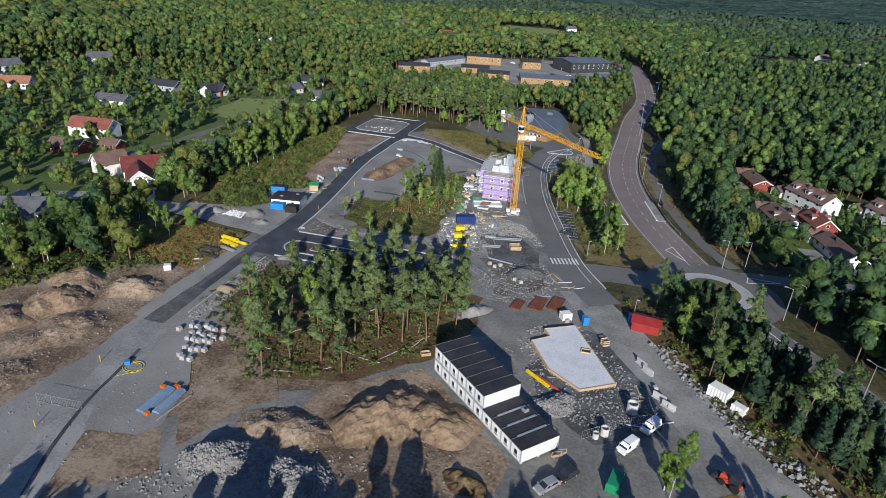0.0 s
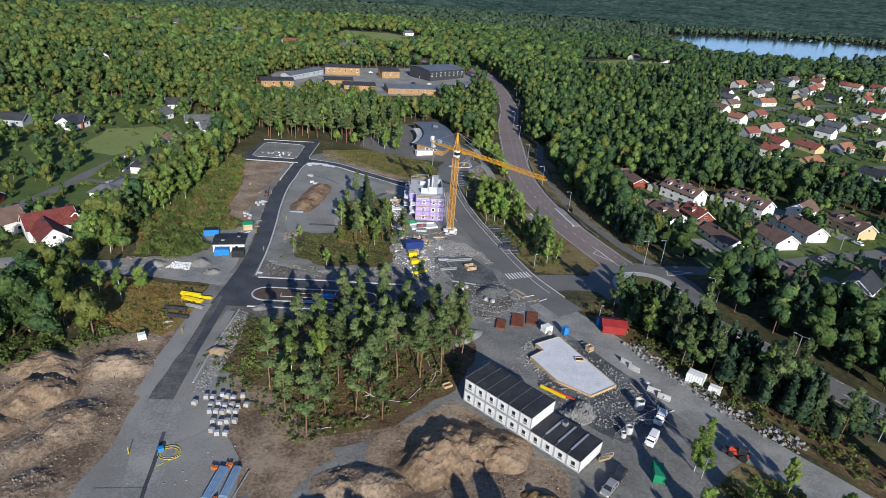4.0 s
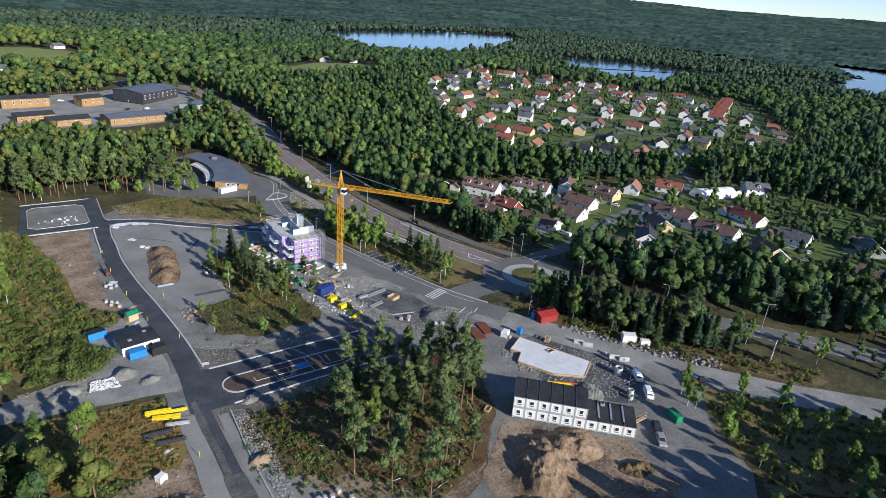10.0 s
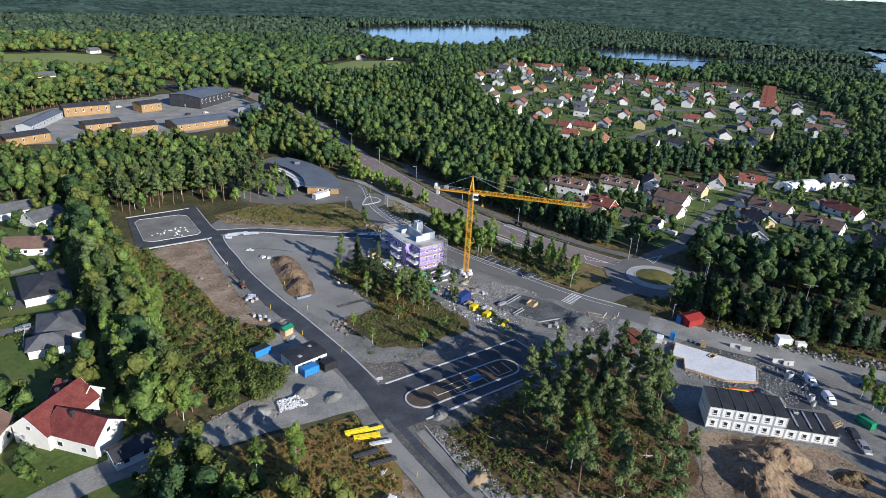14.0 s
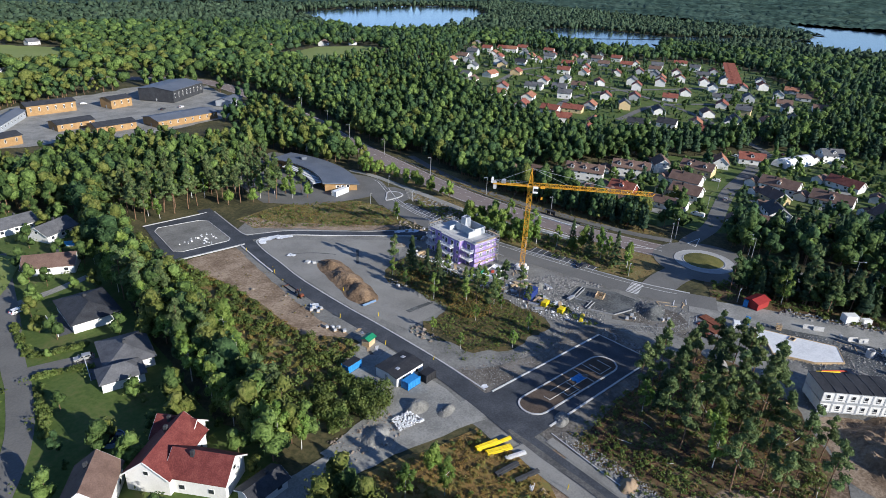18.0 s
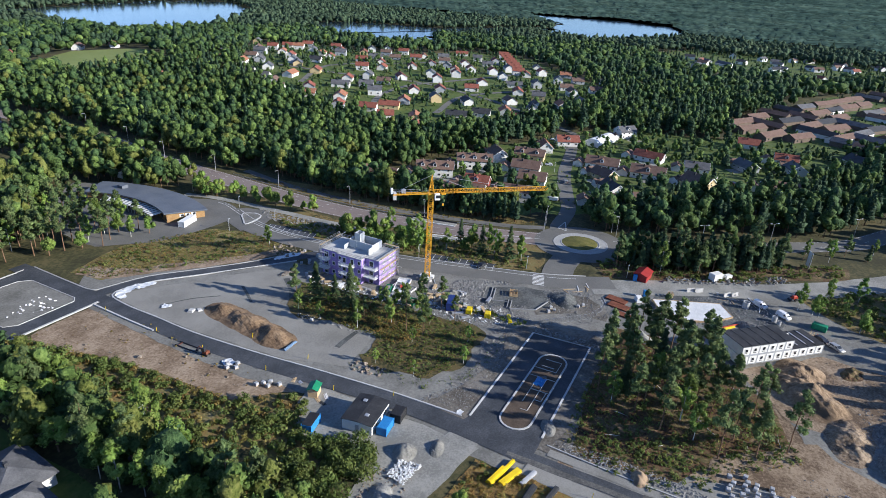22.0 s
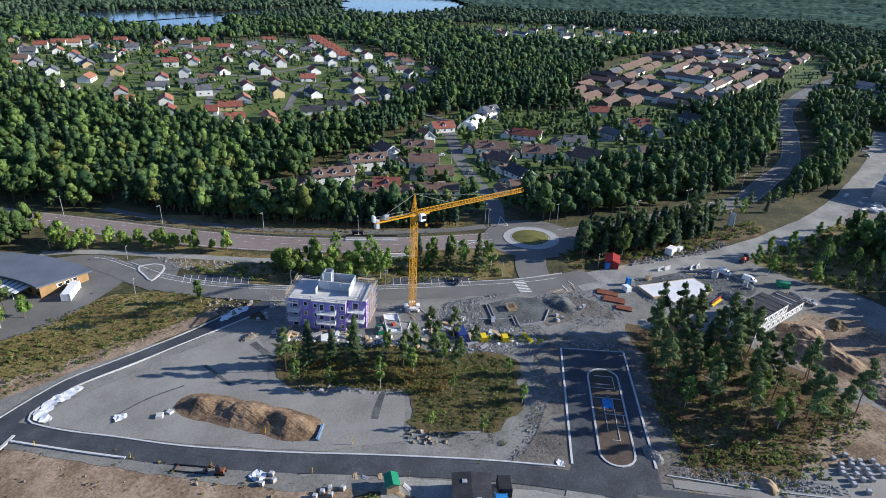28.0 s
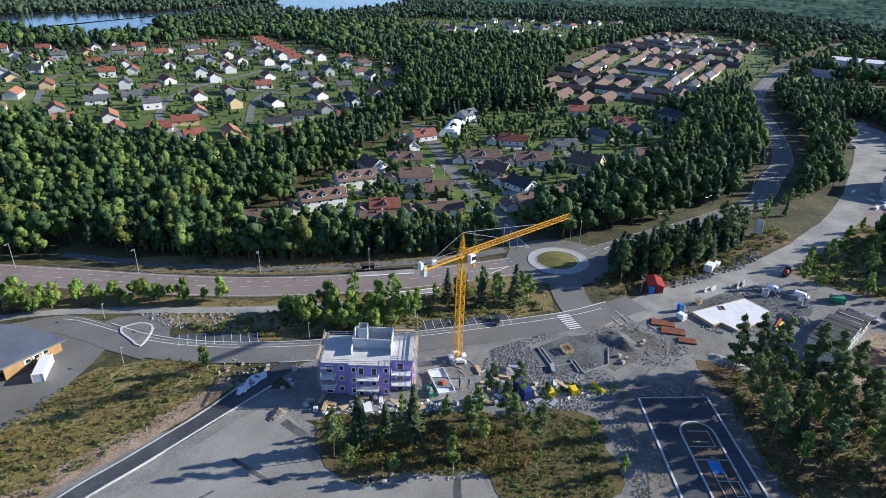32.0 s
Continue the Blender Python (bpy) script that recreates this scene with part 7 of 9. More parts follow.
sheet([(-83.0, 275.4), (-81.4, 278.6), (-77.6, 279.2), (-73.4, 277.4), (-70.4, 275.6)], "crumpled white membrane lying at the street corner")
sheet([(-36, 256.5), (-32.5, 255), (-29.6, 253.6), (-26.8, 252.2)], "crumpled white membrane lying beside the curved street")
sheet([(-92.4, 224.5), (-91.6, 221)], "crumpled white membrane beside the street")
sheet([(-79, 160.6), (-80.6, 161)], "crumpled white membrane at the kerb")
sheet([(-79.4, 262), (-79.2, 259)], "white membrane on the plot")
blt = thing("blue_tarpaulin", pose(-58, 148.4, gz(-58, 148.4) + 0.25), "crumpled bright blue tarpaulin on the planting bed", "tarpaulin")
mb = MB()
n = 9
for j in range(n):
    for i in range(n):
        u, v = i / (n - 1) * 2 - 1, j / (n - 1) * 2 - 1
        e = 1 + 0.25 * noise.noise(Vector((u * 2, v * 2, 1)))
        mb.v.append((u * 1.9 * e, v * 1.3 * e, 0.04 + max(0, 0.8 * (1 - u * u) * (1 - v * v)) * (0.5 + abs(noise.noise(Vector((u * 2.5, v * 2.5, 4)))))))
mb.f = [(j * n + i, j * n + i + 1, j * n + n + i + 1, j * n + n + i) for j in range(n - 1) for i in range(n - 1)]
part("sheet", mb, M_BLUE, blt)


# ---- huts, containers, skips ----
def hut(name, x, y, turn, L, D, h, wall, roof, label, cat, rise=0.5, windows=2, overhang=0.25, door=True):
    o = thing(name, pose(x, y, gz(x, y) + 0.12, 0, 0, turn), label, cat)
    a, b = L / 2, D / 2
    part("body", MB().add([(-a, -b, 0), (a, -b, 0), (a, b, 0), (-a, b, 0), (-a, -b, h), (a, -b, h), (a, b, h), (-a, b, h), (-a, 0, h + rise), (a, 0, h + rise)],
                          [(0, 1, 5, 4), (2, 3, 7, 6), (1, 2, 6, 9, 5), (3, 0, 4, 8, 7), (3, 2, 1, 0)]), wall, o)
    e, k = overhang, rise / b
    for s in (-1, 1):
        mb = MB()
        vs = [(p * (a + e), q, z + d) for d in (0.02, 0.14) for p in (-1, 1) for q, z in ((0, h + rise), (s * (b + e), h - e * k))]
        mb.add(vs, [(4, 5, 7, 6), (2, 3, 1, 0), (0, 1, 5, 4), (3, 2, 6, 7), (1, 3, 7, 5), (2, 0, 4, 6)])
        part("roof_panel", mb, roof, o)
    for i in range(windows):
        cx = -a + L * (i + 0.5) / windows
        for s in (-1, 1):
            w = part("window", MB().box(cx - 0.5, min(s * b, s * (b + 0.06)), h * 0.4, cx + 0.5, max(s * b, s * (b + 0.06)), h * 0.8), M_WHITE, o)
            part("pane", MB().box(cx - 0.4, min(s * b, s * (b + 0.09)), h * 0.44, cx + 0.4, max(s * b, s * (b + 0.09)), h * 0.76), M_GLASS, w)
    if door:
        part("door", MB().box(-a - 0.07, -0.5, 0.05, -a, 0.45, 2.0), M_WALLG, o)
    return o


hz = hut("site_hut", -93.0, 178.8, 8, 9.6, 7.4, 2.7, M_WHITE, M_FELT, "white site hut with black felt roof", "hut", 0.35, 2)
for x, y in ((-2.0, -1.2), (2.6, 1.4)):
    part("roof_hatch", MB().box(x - 0.5, y - 0.5, 2.7, x + 0.5, y + 0.5, 3.2, b=0.06), M_STEEL, hz, "pale roof hatch")
M_REDSHED = mat("bright_red_sheet", [(0.24, 0.02, 0.02), (0.32, 0.035, 0.032)], 0.6, 4, rough=0.6, bump=0.15)
hut("red_shed", 21.6, 137.6, -8, 6.4, 4.6, 2.4, M_REDSHED, M_REDSHED, "red wooden shed with red sheet roof", "shed", 0.8, 0, 0.35, False)
hut("timber_shed", -91.4, 195.0, 20, 3.0, 2.4, 2.2, M_WOODP, M_GREEN, "small shed with green sheet roof beside the street", "shed", 0.5, 0, 0.3, False)
hut("garden_shed", -131, 212, 10, 3, 2.4, 2.0, M_WALLG, M_GREY, "small grey garden shed at the wood's edge", "shed", 0.5, 0)


def container(name, x, y, turn, L, W, h, material, label, cat="container", tarp=None, open_top=False):
    """A ribbed steel box with corner posts and doors."""
    c = thing(name, pose(x, y, gz(x, y) + 0.1, 0, 0, turn), label, cat)
    n = int(L / 0.3)
    for s in (-1, 1):
        mb = MB()
        for i in range(n + 1):
            yy = s * (W / 2 + (0.05 if i % 2 else -0.03))
            mb.v += [(-L / 2 + L * i / n, yy, 0.1), (-L / 2 + L * i / n, yy, h)]
        mb.f = [(2 * i, 2 * i + 2, 2 * i + 3, 2 * i + 1) for i in range(n)]
        part("side_wall", mb, material, c)
    part("floor", MB().box(-L / 2, -W / 2, 0, L / 2, W / 2, 0.15), M_DARK, c)
    for s in (-1, 1):
        part("end_wall", MB().box(s * L / 2 - 0.05, -W / 2, 0.1, s * L / 2 + 0.05, W / 2, h), material, c)
    if not open_top:
        part("roof", MB().box(-L / 2, -W / 2, h, L / 2, W / 2, h + 0.1, b=0.04), tarp or material, c)
    else:
        part("load", MB().add([(-L * 0.45, -W * 0.45, h * 0.7), (L * 0.45, -W * 0.45, h * 0.75), (L * 0.45, W * 0.45, h * 0.7), (-L * 0.45, W * 0.45, h * 0.8), (0, 0, h * 1.15)], [(0, 1, 4), (1, 2, 4), (2, 3, 4), (3, 0, 4)]), M_STONE, c, "heaped rubbish")
    for sx in (-1, 1):
        for sy in (-1, 1):
            part("corner_post", MB().box(sx * L / 2 - 0.09, sy * W / 2 - 0.09, 0, sx * L / 2 + 0.09, sy * W / 2 + 0.09, h + 0.12), material, c)
    return c


container("shipping_container", -33.6, 186.5, 20, 6.1, 2.44, 2.6, M_NAVY, "navy blue shipping container on the site")
container("covered_container", -94.0, 172.9, 8, 4.2, 2.3, 2.1, M_BLUE, "container covered with bright blue tarpaulin")
container("covered_container", -88.9, 172.6, 8, 3.6, 2.6, 2.2, M_BLACK, "container covered with black sheeting")
container("covered_container", -101.6, 188.0, 12, 4.6, 2.4, 2.2, M_BLUE, "blue container with black sheeted roof", "container", M_BLACK)
container("green_container", 13.8, 82.2, 75, 4.0, 2.0, 1.8, M_GREEN, "green steel storage container on gravel")
container("skip", -34.2, 209.4, 20, 3.4, 1.8, 1.2, M_GREEN, "open green rubbish skip before the block", "skip", None, True)
container("skip", -38.4, 198, 10, 3.4, 1.8, 1.2, M_GREEN, "open green rubbish skip among trees", "skip", None, True)
container("white_container", 35.2, 114.4, -38, 4.0, 2.6, 2.5, M_WHITE, "white wrapped box beside the gravel road")
container("white_container", 38.4, 110.6, -38, 2.6, 1.6, 1.5, M_WHITE, "low white wrapped box beside the gravel road")
container("white_container", -0.5, 381, 10, 7.0, 2.6, 2.6, M_WHITE, "white container near the school")
container("white_container", -28.0, 308.6, 16, 8.5, 2.6, 2.4, M_WHITE, "long white container before the school")
container("toilet_cabin", 18.3, 139.6, 10, 1.2, 1.2, 2.3, M_BLUE, "blue portable toilet beside the red shed", "toilet")
container("toilet_cabin", 7.2, 134.0, 20, 1.2, 1.2, 2.3, M_BLUE, "blue portable toilet on the site", "toilet")
container("white_container", 2.4, 135.2, 30, 2.4, 1.8, 1.8, M_WHITE, "small white box beside the slab")
container("formwork_tray", -30.6, 205.6, 88, 7.5, 3.6, 0.7, M_CONC, "low concrete tray with site materials", "tray", None, True)
container("white_container", -99.1, 122.6, 30, 1.6, 1.4, 1.4, M_WHITE, "white box on the spoil ground")
container("yellow_container", -34.0, 180.0, 15, 2.6, 1.6, 1.4, M_YPIPE, "yellow steel box on the site", "box")
container("yellow_container", -33.4, 174.0, 15, 2.2, 1.6, 1.4, M_YPIPE, "yellow steel box on the site", "box")
for x, y, r, h in ((17.3, 103.4, 1.1, 2.2), (12.1, 94.8, 0.8, 1.7), (10.5, 93.4, 0.6, 1.2), (-24.6, 186.8, 0.5, 1.0)):
    w = thing("concrete_well_ring", pose(x, y, gz(x, y) + 0.1), "grey concrete well ring standing on gravel", "well ring", "well rings")
    mb = MB()
    n = 18
    for rr, z in ((r, 0), (r, h), (r * 0.84, h), (r * 0.84, 0.05)):
        mb.v += [(rr * math.cos(2 * math.pi * i / n), rr * math.sin(2 * math.pi * i / n), z) for i in range(n)]
    mb.f = [(n * j + i, n * j + (i + 1) % n, n * j + n + (i + 1) % n, n * j + n + i) for j in range(3) for i in range(n)]
    part("ring", mb, M_CONC, w)
    part("lid", MB().tube([(0, 0, h * 0.7), (0, 0, h * 0.72)], [r * 0.84, r * 0.84], n), M_GRAVEL, w)
for x, y, a in ((23.0, 109.6, -35), (24.6, 107.2, -35), (21.2, 118.4, -50), (20, 121, -50)):
    w = thing("concrete_barrier", pose(x, y, gz(x, y) + 0.1, 0, 0, a), "pale concrete wall element standing on gravel", "barrier", "wall elements")
    part("stem", MB().box(-1.5, -0.1, 0.15, 1.5, 0.1, 1.3), M_CONC, w)
    part("foot", MB().box(-1.5, -0.5, 0, 1.5, 0.3, 0.15), M_CONC, w)

# pallets of timber and clutter before the block
cr = random.Random(9)
for i in range(44):
    x, y = cr.uniform(-41, -36), cr.uniform(196, 240)
    if i > 20:
        x, y = cr.uniform(-38, -23), cr.uniform(167, 198)
    s = thing("timber_stack", pose(x, y, gz(x, y) + 0.1, 0, 0, cr.uniform(0, 180)), cr.choice(("stack of raw timber boards", "pile of pale building boards", "stack of grey scaffold boards")), "timber stack", "stacks of boards")
    L, n = cr.uniform(1.8, 4.0), cr.randint(2, 5)
    mt = cr.choice((M_WOODP, M_SLAB, M_STEEL, M_WOODP))
    for k in range(n):
        part("board", MB().box(-L / 2 + cr.uniform(-0.2, 0.2), -0.5, 0.16 * k, L / 2 + cr.uniform(-0.2, 0.2), 0.5, 0.16 * k + 0.13), mt, s)
for i in range(26):
    x, y = (cr.uniform(16, 24), cr.uniform(98, 112)) if i < 10 else (cr.uniform(-8, 6), cr.uniform(144, 160)) if i < 18 else (cr.uniform(-30, -20), cr.uniform(192, 212))
    if -35 < x < -18 and y > 211:
        continue
    s = thing("plank", pose(x, y, gz(x, y) + 0.12, 0, 0, cr.uniform(0, 180)), cr.choice(("loose pale plank on the site", "grey steel beam on the ground")), "plank", "loose planks")
    L = cr.uniform(2, 5)
    part("length", MB().box(-L / 2, -0.12, 0, L / 2, 0.12, 0.1), cr.choice((M_WOODP, M_STEEL, M_SLAB)), s)
M_FENCE = M_STEEL


def fence(pts, label):
    f = thing("site_fence", pose(0, 0, 0), label, "fence", "mesh fences")
    for p, q in zip(pts, pts[1:]):
        L = math.dist(p, q)
        n = max(1, round(L / 3.4))
        for k in range(n):
            a = (p[0] + (q[0] - p[0]) * k / n, p[1] + (q[1] - p[1]) * k / n)
            b = (p[0] + (q[0] - p[0]) * (k + 0.97) / n, p[1] + (q[1] - p[1]) * (k + 0.97) / n)
            za, zb = gz(*a) + 0.1, gz(*b) + 0.1
            w = part("fence_panel", MB().tube([(*a, za), (*a, za + 1.95), (*b, zb + 1.95), (*b, zb), (*a, za + 0.15)], [0.03] * 5, 4), M_FENCE, f)
            mb = MB()
            for i in range(1, 9):
                x, y = a[0] + (b[0] - a[0]) * i / 9, a[1] + (b[1] - a[1]) * i / 9
                mb.bar((x, y, za + 0.15), (x, y, za + 1.95), 0.018)
            tagged(part("wire_mesh", mb, M_FENCE, w), kind="stuff")


fence([(8, 92), (14, 97), (20, 101)], "grey mesh site fence beside the vans")
fence([(-30, 158), (-18, 146), (-10, 144), (-6, 146)], "grey mesh fence along the haul road")
fence([(-88, 70), (-79, 70.5)], "grey mesh barrier across the gravel street")
fence([(-20, 249), (-24, 243), (-21.6, 240)], "grey mesh fence at the street end")


# ---- vehicles ----
M_TYRE = mat("tyre_rubber", [(0.012, 0.012, 0.012), (0.022, 0.022, 0.022)], 2, 8, rough=0.85, bump=0.1)
M_LAMP = mat("lamp_lens", [(0.6, 0.6, 0.58), (0.7, 0.7, 0.68)], 2, 8, rough=0.15, bump=0)
M_TAIL = mat("tail_lens", [(0.4, 0.02, 0.02), (0.5, 0.03, 0.03)], 2, 8, rough=0.2, bump=0)


def car(x, y, turn, paint_, label, van=False, L=4.6, cat="car"):
    """A car or van: a lofted body with windows, wheels and lamps; its nose points along +x."""
    c = thing("van" if van else "car", pose(x, y, gz(x, y) + 0.13, 0, 0, turn), label, cat, "parked vehicles")
    W, h = (1.95, 1.95) if van else (1.8, 1.45)
    if van:
        prof = [(-L / 2, 0.35), (-L / 2 + 0.05, 1.2), (-L / 2 + 0.12, 1.85), (-L / 2 + 0.5, h), (L / 2 - 1.75, h), (L / 2 - 1.2, 1.62), (L / 2 - 0.7, 1.12), (L / 2 - 0.12, 0.95), (L / 2, 0.6), (L / 2 - 0.03, 0.35)]
    else:
        prof = [(-L / 2, 0.35), (-L / 2 + 0.03, 0.85), (-L / 2 + 0.25, 1.0), (-L / 2 + 0.6, 1.4), (-L / 2 + 1.2, h), (L / 2 - 2.0, h), (L / 2 - 1.15, 0.98), (L / 2 - 0.15, 0.8), (L / 2, 0.6), (L / 2 - 0.03, 0.32)]
    mb = MB()
    n = len(prof)
    for f, y_ in ((0.0, -1), (1.0, -1), (1.0, 1), (0.0, 1)):
        for px, pz in prof:
            tuck = max(0, pz - 0.85) * 0.16
            e = 1.0 if f else 0.95
            mb.v.append((px * (1.0 if f else 0.985), y_ * (W / 2 - tuck - (0.1 if f else 0.0)), 0.35 + (pz - 0.35) * e))
    for k in range(3):
        mb.f += [(k * n + i, k * n + i + 1, k * n + n + i + 1, k * n + n + i) for i in range(n - 1)]
    mb.f = [q for q in mb.f]
    mb.f += [tuple(range(n)), tuple(reversed(range(3 * n, 4 * n)))]
    mb.f += [(n, 2 * n, 2 * n - 1 + n, n + n - 1)]
    body = part("body", mb, paint_, c)
    z0, z1 = (1.12, 1.75) if van else (0.98, 1.36)
    for s in (-1, 1):
        yb, yt = s * (W / 2 - (z0 - 0.85) * 0.16 + 0.012), s * (W / 2 - (z1 - 0.85) * 0.16 + 0.012)
        xs = ((L / 2 - 1.9, L / 2 - 0.95),) if van else ((-L / 2 + 0.75, -0.1), (0.0, L / 2 - 1.45))
        for a, b in xs:
            part("side_window", MB().add([(a, yb, z0), (b, yb, z0), (b - 0.45, yt, z1), (a + 0.12, yt, z1)], [(0, 1, 2, 3) if s < 0 else (3, 2, 1, 0)]), M_GLASS, c)
    if van:
        part("windscreen", MB().add([(L / 2 - 0.70, -0.8, 1.15), (L / 2 - 0.70, 0.8, 1.15), (L / 2 - 1.69, 0.72, 1.92), (L / 2 - 1.69, -0.72, 1.92)], [(0, 1, 2, 3)]), M_GLASS, c).location.x = 0.03
    else:
        part("windscreen", MB().add([(L / 2 - 1.18, -0.75, 1.02), (L / 2 - 1.18, 0.75, 1.02), (L / 2 - 1.95, 0.65, 1.43), (L / 2 - 1.95, -0.65, 1.43)], [(0, 1, 2, 3)]), M_GLASS, c).location.x = 0.03
        part("rear_window", MB().add([(-L / 2 + 0.22, 0.7, 1.02), (-L / 2 + 0.22, -0.7, 1.02), (-L / 2 + 0.58, -0.62, 1.38), (-L / 2 + 0.58, 0.62, 1.38)], [(0, 1, 2, 3)]), M_GLASS, c).location.x = -0.03
    for sx in (-1, 1):
        for s in (-1, 1):
            wx = sx * (L / 2 - 0.85)
            w = part("wheel", MB().tube([(wx, s * (W / 2 - 0.2), 0.33), (wx, s * (W / 2 + 0.02), 0.33)], [0.33, 0.33], 14), M_TYRE, c)
            part("rim", MB().tube([(wx, s * (W / 2 - 0.1), 0.33), (wx, s * (W / 2 + 0.035), 0.33)], [0.2, 0.2], 10), M_STEEL, w)
    for s in (-1, 1):
        part("headlamp", MB().box(L / 2 - 0.12, s * 0.62 - 0.18, 0.62, L / 2 + 0.015, s * 0.62 + 0.18, 0.8), M_LAMP, c)
        part("tail_lamp", MB().box(-L / 2 - 0.02, s * 0.72 - 0.12, 0.7, -L / 2 + 0.1, s * 0.72 + 0.12, 1.0), M_TAIL, c)
        part("mirror", MB().box(L / 2 - 1.3, s * (W / 2 + 0.08) - 0.09, z0, L / 2 - 1.12, s * (W / 2 + 0.08) + 0.09, z0 + 0.16), paint_, c)
    return c


M_CARW = mat("white_car_paint", [(0.72, 0.72, 0.72), (0.80, 0.80, 0.80)], 0.4, 5, rough=0.25, bump=0, spec=0.5)
M_CARS = mat("silver_car_paint", [(0.36, 0.36, 0.35), (0.46, 0.46, 0.45)], 0.4, 5, rough=0.3, bump=0, metal=0.4)
M_CARD = mat("dark_car_paint", [(0.02, 0.023, 0.03), (0.04, 0.043, 0.05)], 0.4, 5, rough=0.25, bump=0, spec=0.5)
car(16.2, 92.2, -127, M_CARW, "white delivery van parked on the gravel", True, 4.6, "van")
car(20.6, 99.2, -125, M_CARW, "white delivery van parked on the gravel", True, 4.6, "van")
car(2.9, 78.2, -132, M_CARS, "silver estate car parked beside the cabins", L=4.8)
car(6.0, 81.8, -130, M_CARD, "dark hatchback parked beside the cabins", L=4.3)
car(-0.9, 190.6, 163, M_CARD, "dark car in a parking bay", L=4.4)
car(-153.4, 233.4, 172, M_CARS, "silver car on a garden drive", L=4.5)
car(-161.6, 270.5, 20, M_CARW, "white estate car before the garden house", L=4.6)
car(146, 214, 110, M_CARW, "white car before the terraces", L=4.4)
car(178, 128, 30, M_CARW, "white car in the village", L=4.4)
car(172, 118, 30, M_CARD, "dark car in the village", L=4.4)
car(165, 124, 120, M_CARS, "silver car in the village", L=4.4)
car(87, 193, 100, M_CARW, "white camper van beside a house", True, 6.2, "van")
for x, y, a, p in ((-26, 560, 40, M_CARS), (-20, 528, 40, M_CARW), (-33, 528, 40, M_CARD), (-72, 574, 0, M_CARW), (236, 216, 30, M_CARD), (120, 196, 20, M_CARS), (205, 232, 100, M_CARW), (180, -10, 40, M_CARW), (196, -30, 40, M_CARS), (214, -38, 10, M_CARD)):
    car(x, y, a, p, "car parked on a distant yard", L=4.4)
tr = thing("tractor", pose(33.2, 88.4, gz(33, 88) + 0.1, 0, 0, 140), "dark loader tractor standing beside the gravel road", "tractor")
part("chassis", MB().box(-1.8, -0.6, 0.6, 1.9, 0.6, 1.2, b=0.1), M_RPIPE, tr)
part("bonnet", MB().box(0.2, -0.5, 1.2, 1.9, 0.5, 1.8, b=0.15), M_RPIPE, tr)
cb = part("cab", MB().box(-1.5, -0.75, 1.2, 0.2, 0.75, 2.7, b=0.12), M_CARD, tr)
part("cab_window", MB().box(-1.4, -0.78, 1.7, 0.1, 0.78, 2.4), M_GLASS, cb)
for x, r in ((-1.1, 0.8), (1.3, 0.55)):
    for s in (-1, 1):
        part("wheel", MB().tube([(x, s * 0.65, r), (x, s * 1.1, r)], [r, r], 16), M_TYRE, tr)
part("bucket", MB().box(2.3, -1.0, 0.2, 3.1, 1.0, 0.9, b=0.15), M_CARD, tr)
for s in (-1, 1):
    part("lift_arm", MB().bar((0.3, s * 0.7, 1.5), (2.4, s * 0.7, 0.6), 0.14), M_RPIPE, tr)


# ---- street lamps, signs, bus stop ----
def lamp(x, y, h, arm, turn, label="tall grey street lamp beside the road", double=False):
    o = thing("street_lamp", pose(x, y, gz(x, y), 0, 0, turn), label, "street lamp", "street lamps")
    part("pole", MB().tube([(0, 0, 0), (0, 0, h)], [0.12, 0.07], 8), M_STEEL, o)
    for s in ((1, -1) if double else (1,)):
        if arm:
            part("arm", MB().bar((0, 0, h - 0.05), (s * arm, 0, h + 0.15), 0.09), M_STEEL, o)
        hd = part("lamp_head", MB().box(min(s * arm, s * (arm + 0.75)), -0.2, h + 0.08, max(s * arm, s * (arm + 0.75)), 0.2, h + 0.24, b=0.05), M_STEEL, o)
        part("lens", MB().box(min(s * (arm + 0.1), s * (arm + 0.65)), -0.14, h + 0.04, max(s * (arm + 0.1), s * (arm + 0.65)), 0.14, h + 0.08), M_LAMP, hd)


for x, y, a in ((29.2, 352, 180), (27, 309, 180), (27, 268, 180), (31, 232, 190), (32, 392, 180), (41, 432, 180), (46, 475, 180), (57.2, 155.3, 160), (53, 184.5, 200), (46.4, 183, 200), (61, 158, 150)):
    lamp(x, y, 9.2, 1.4, a)
for x, y, a in ((65, 123, 130), (84, 98, 130), (112, 66, 140), (148, 44, 150), (190, 22, 160)):
    lamp(x, y, 9.5, 1.4, a, "tall grey double street lamp beside the main road", True)
for x, y in ((-10.8, 244), (-5.6, 214), (-6.5, 282), (-2, 306), (6.4, 176), (-24, 290), (19, 142.6), (1.8, 338)):
    lamp(x, y, 4.8, 0.0, 0, "short grey path lamp beside the street")
for x, y in ((100, 195), (134, 207), (88, 178)):
    lamp(x, y, 5.5, 0.5, 20, "short grey lamp beside the village street")
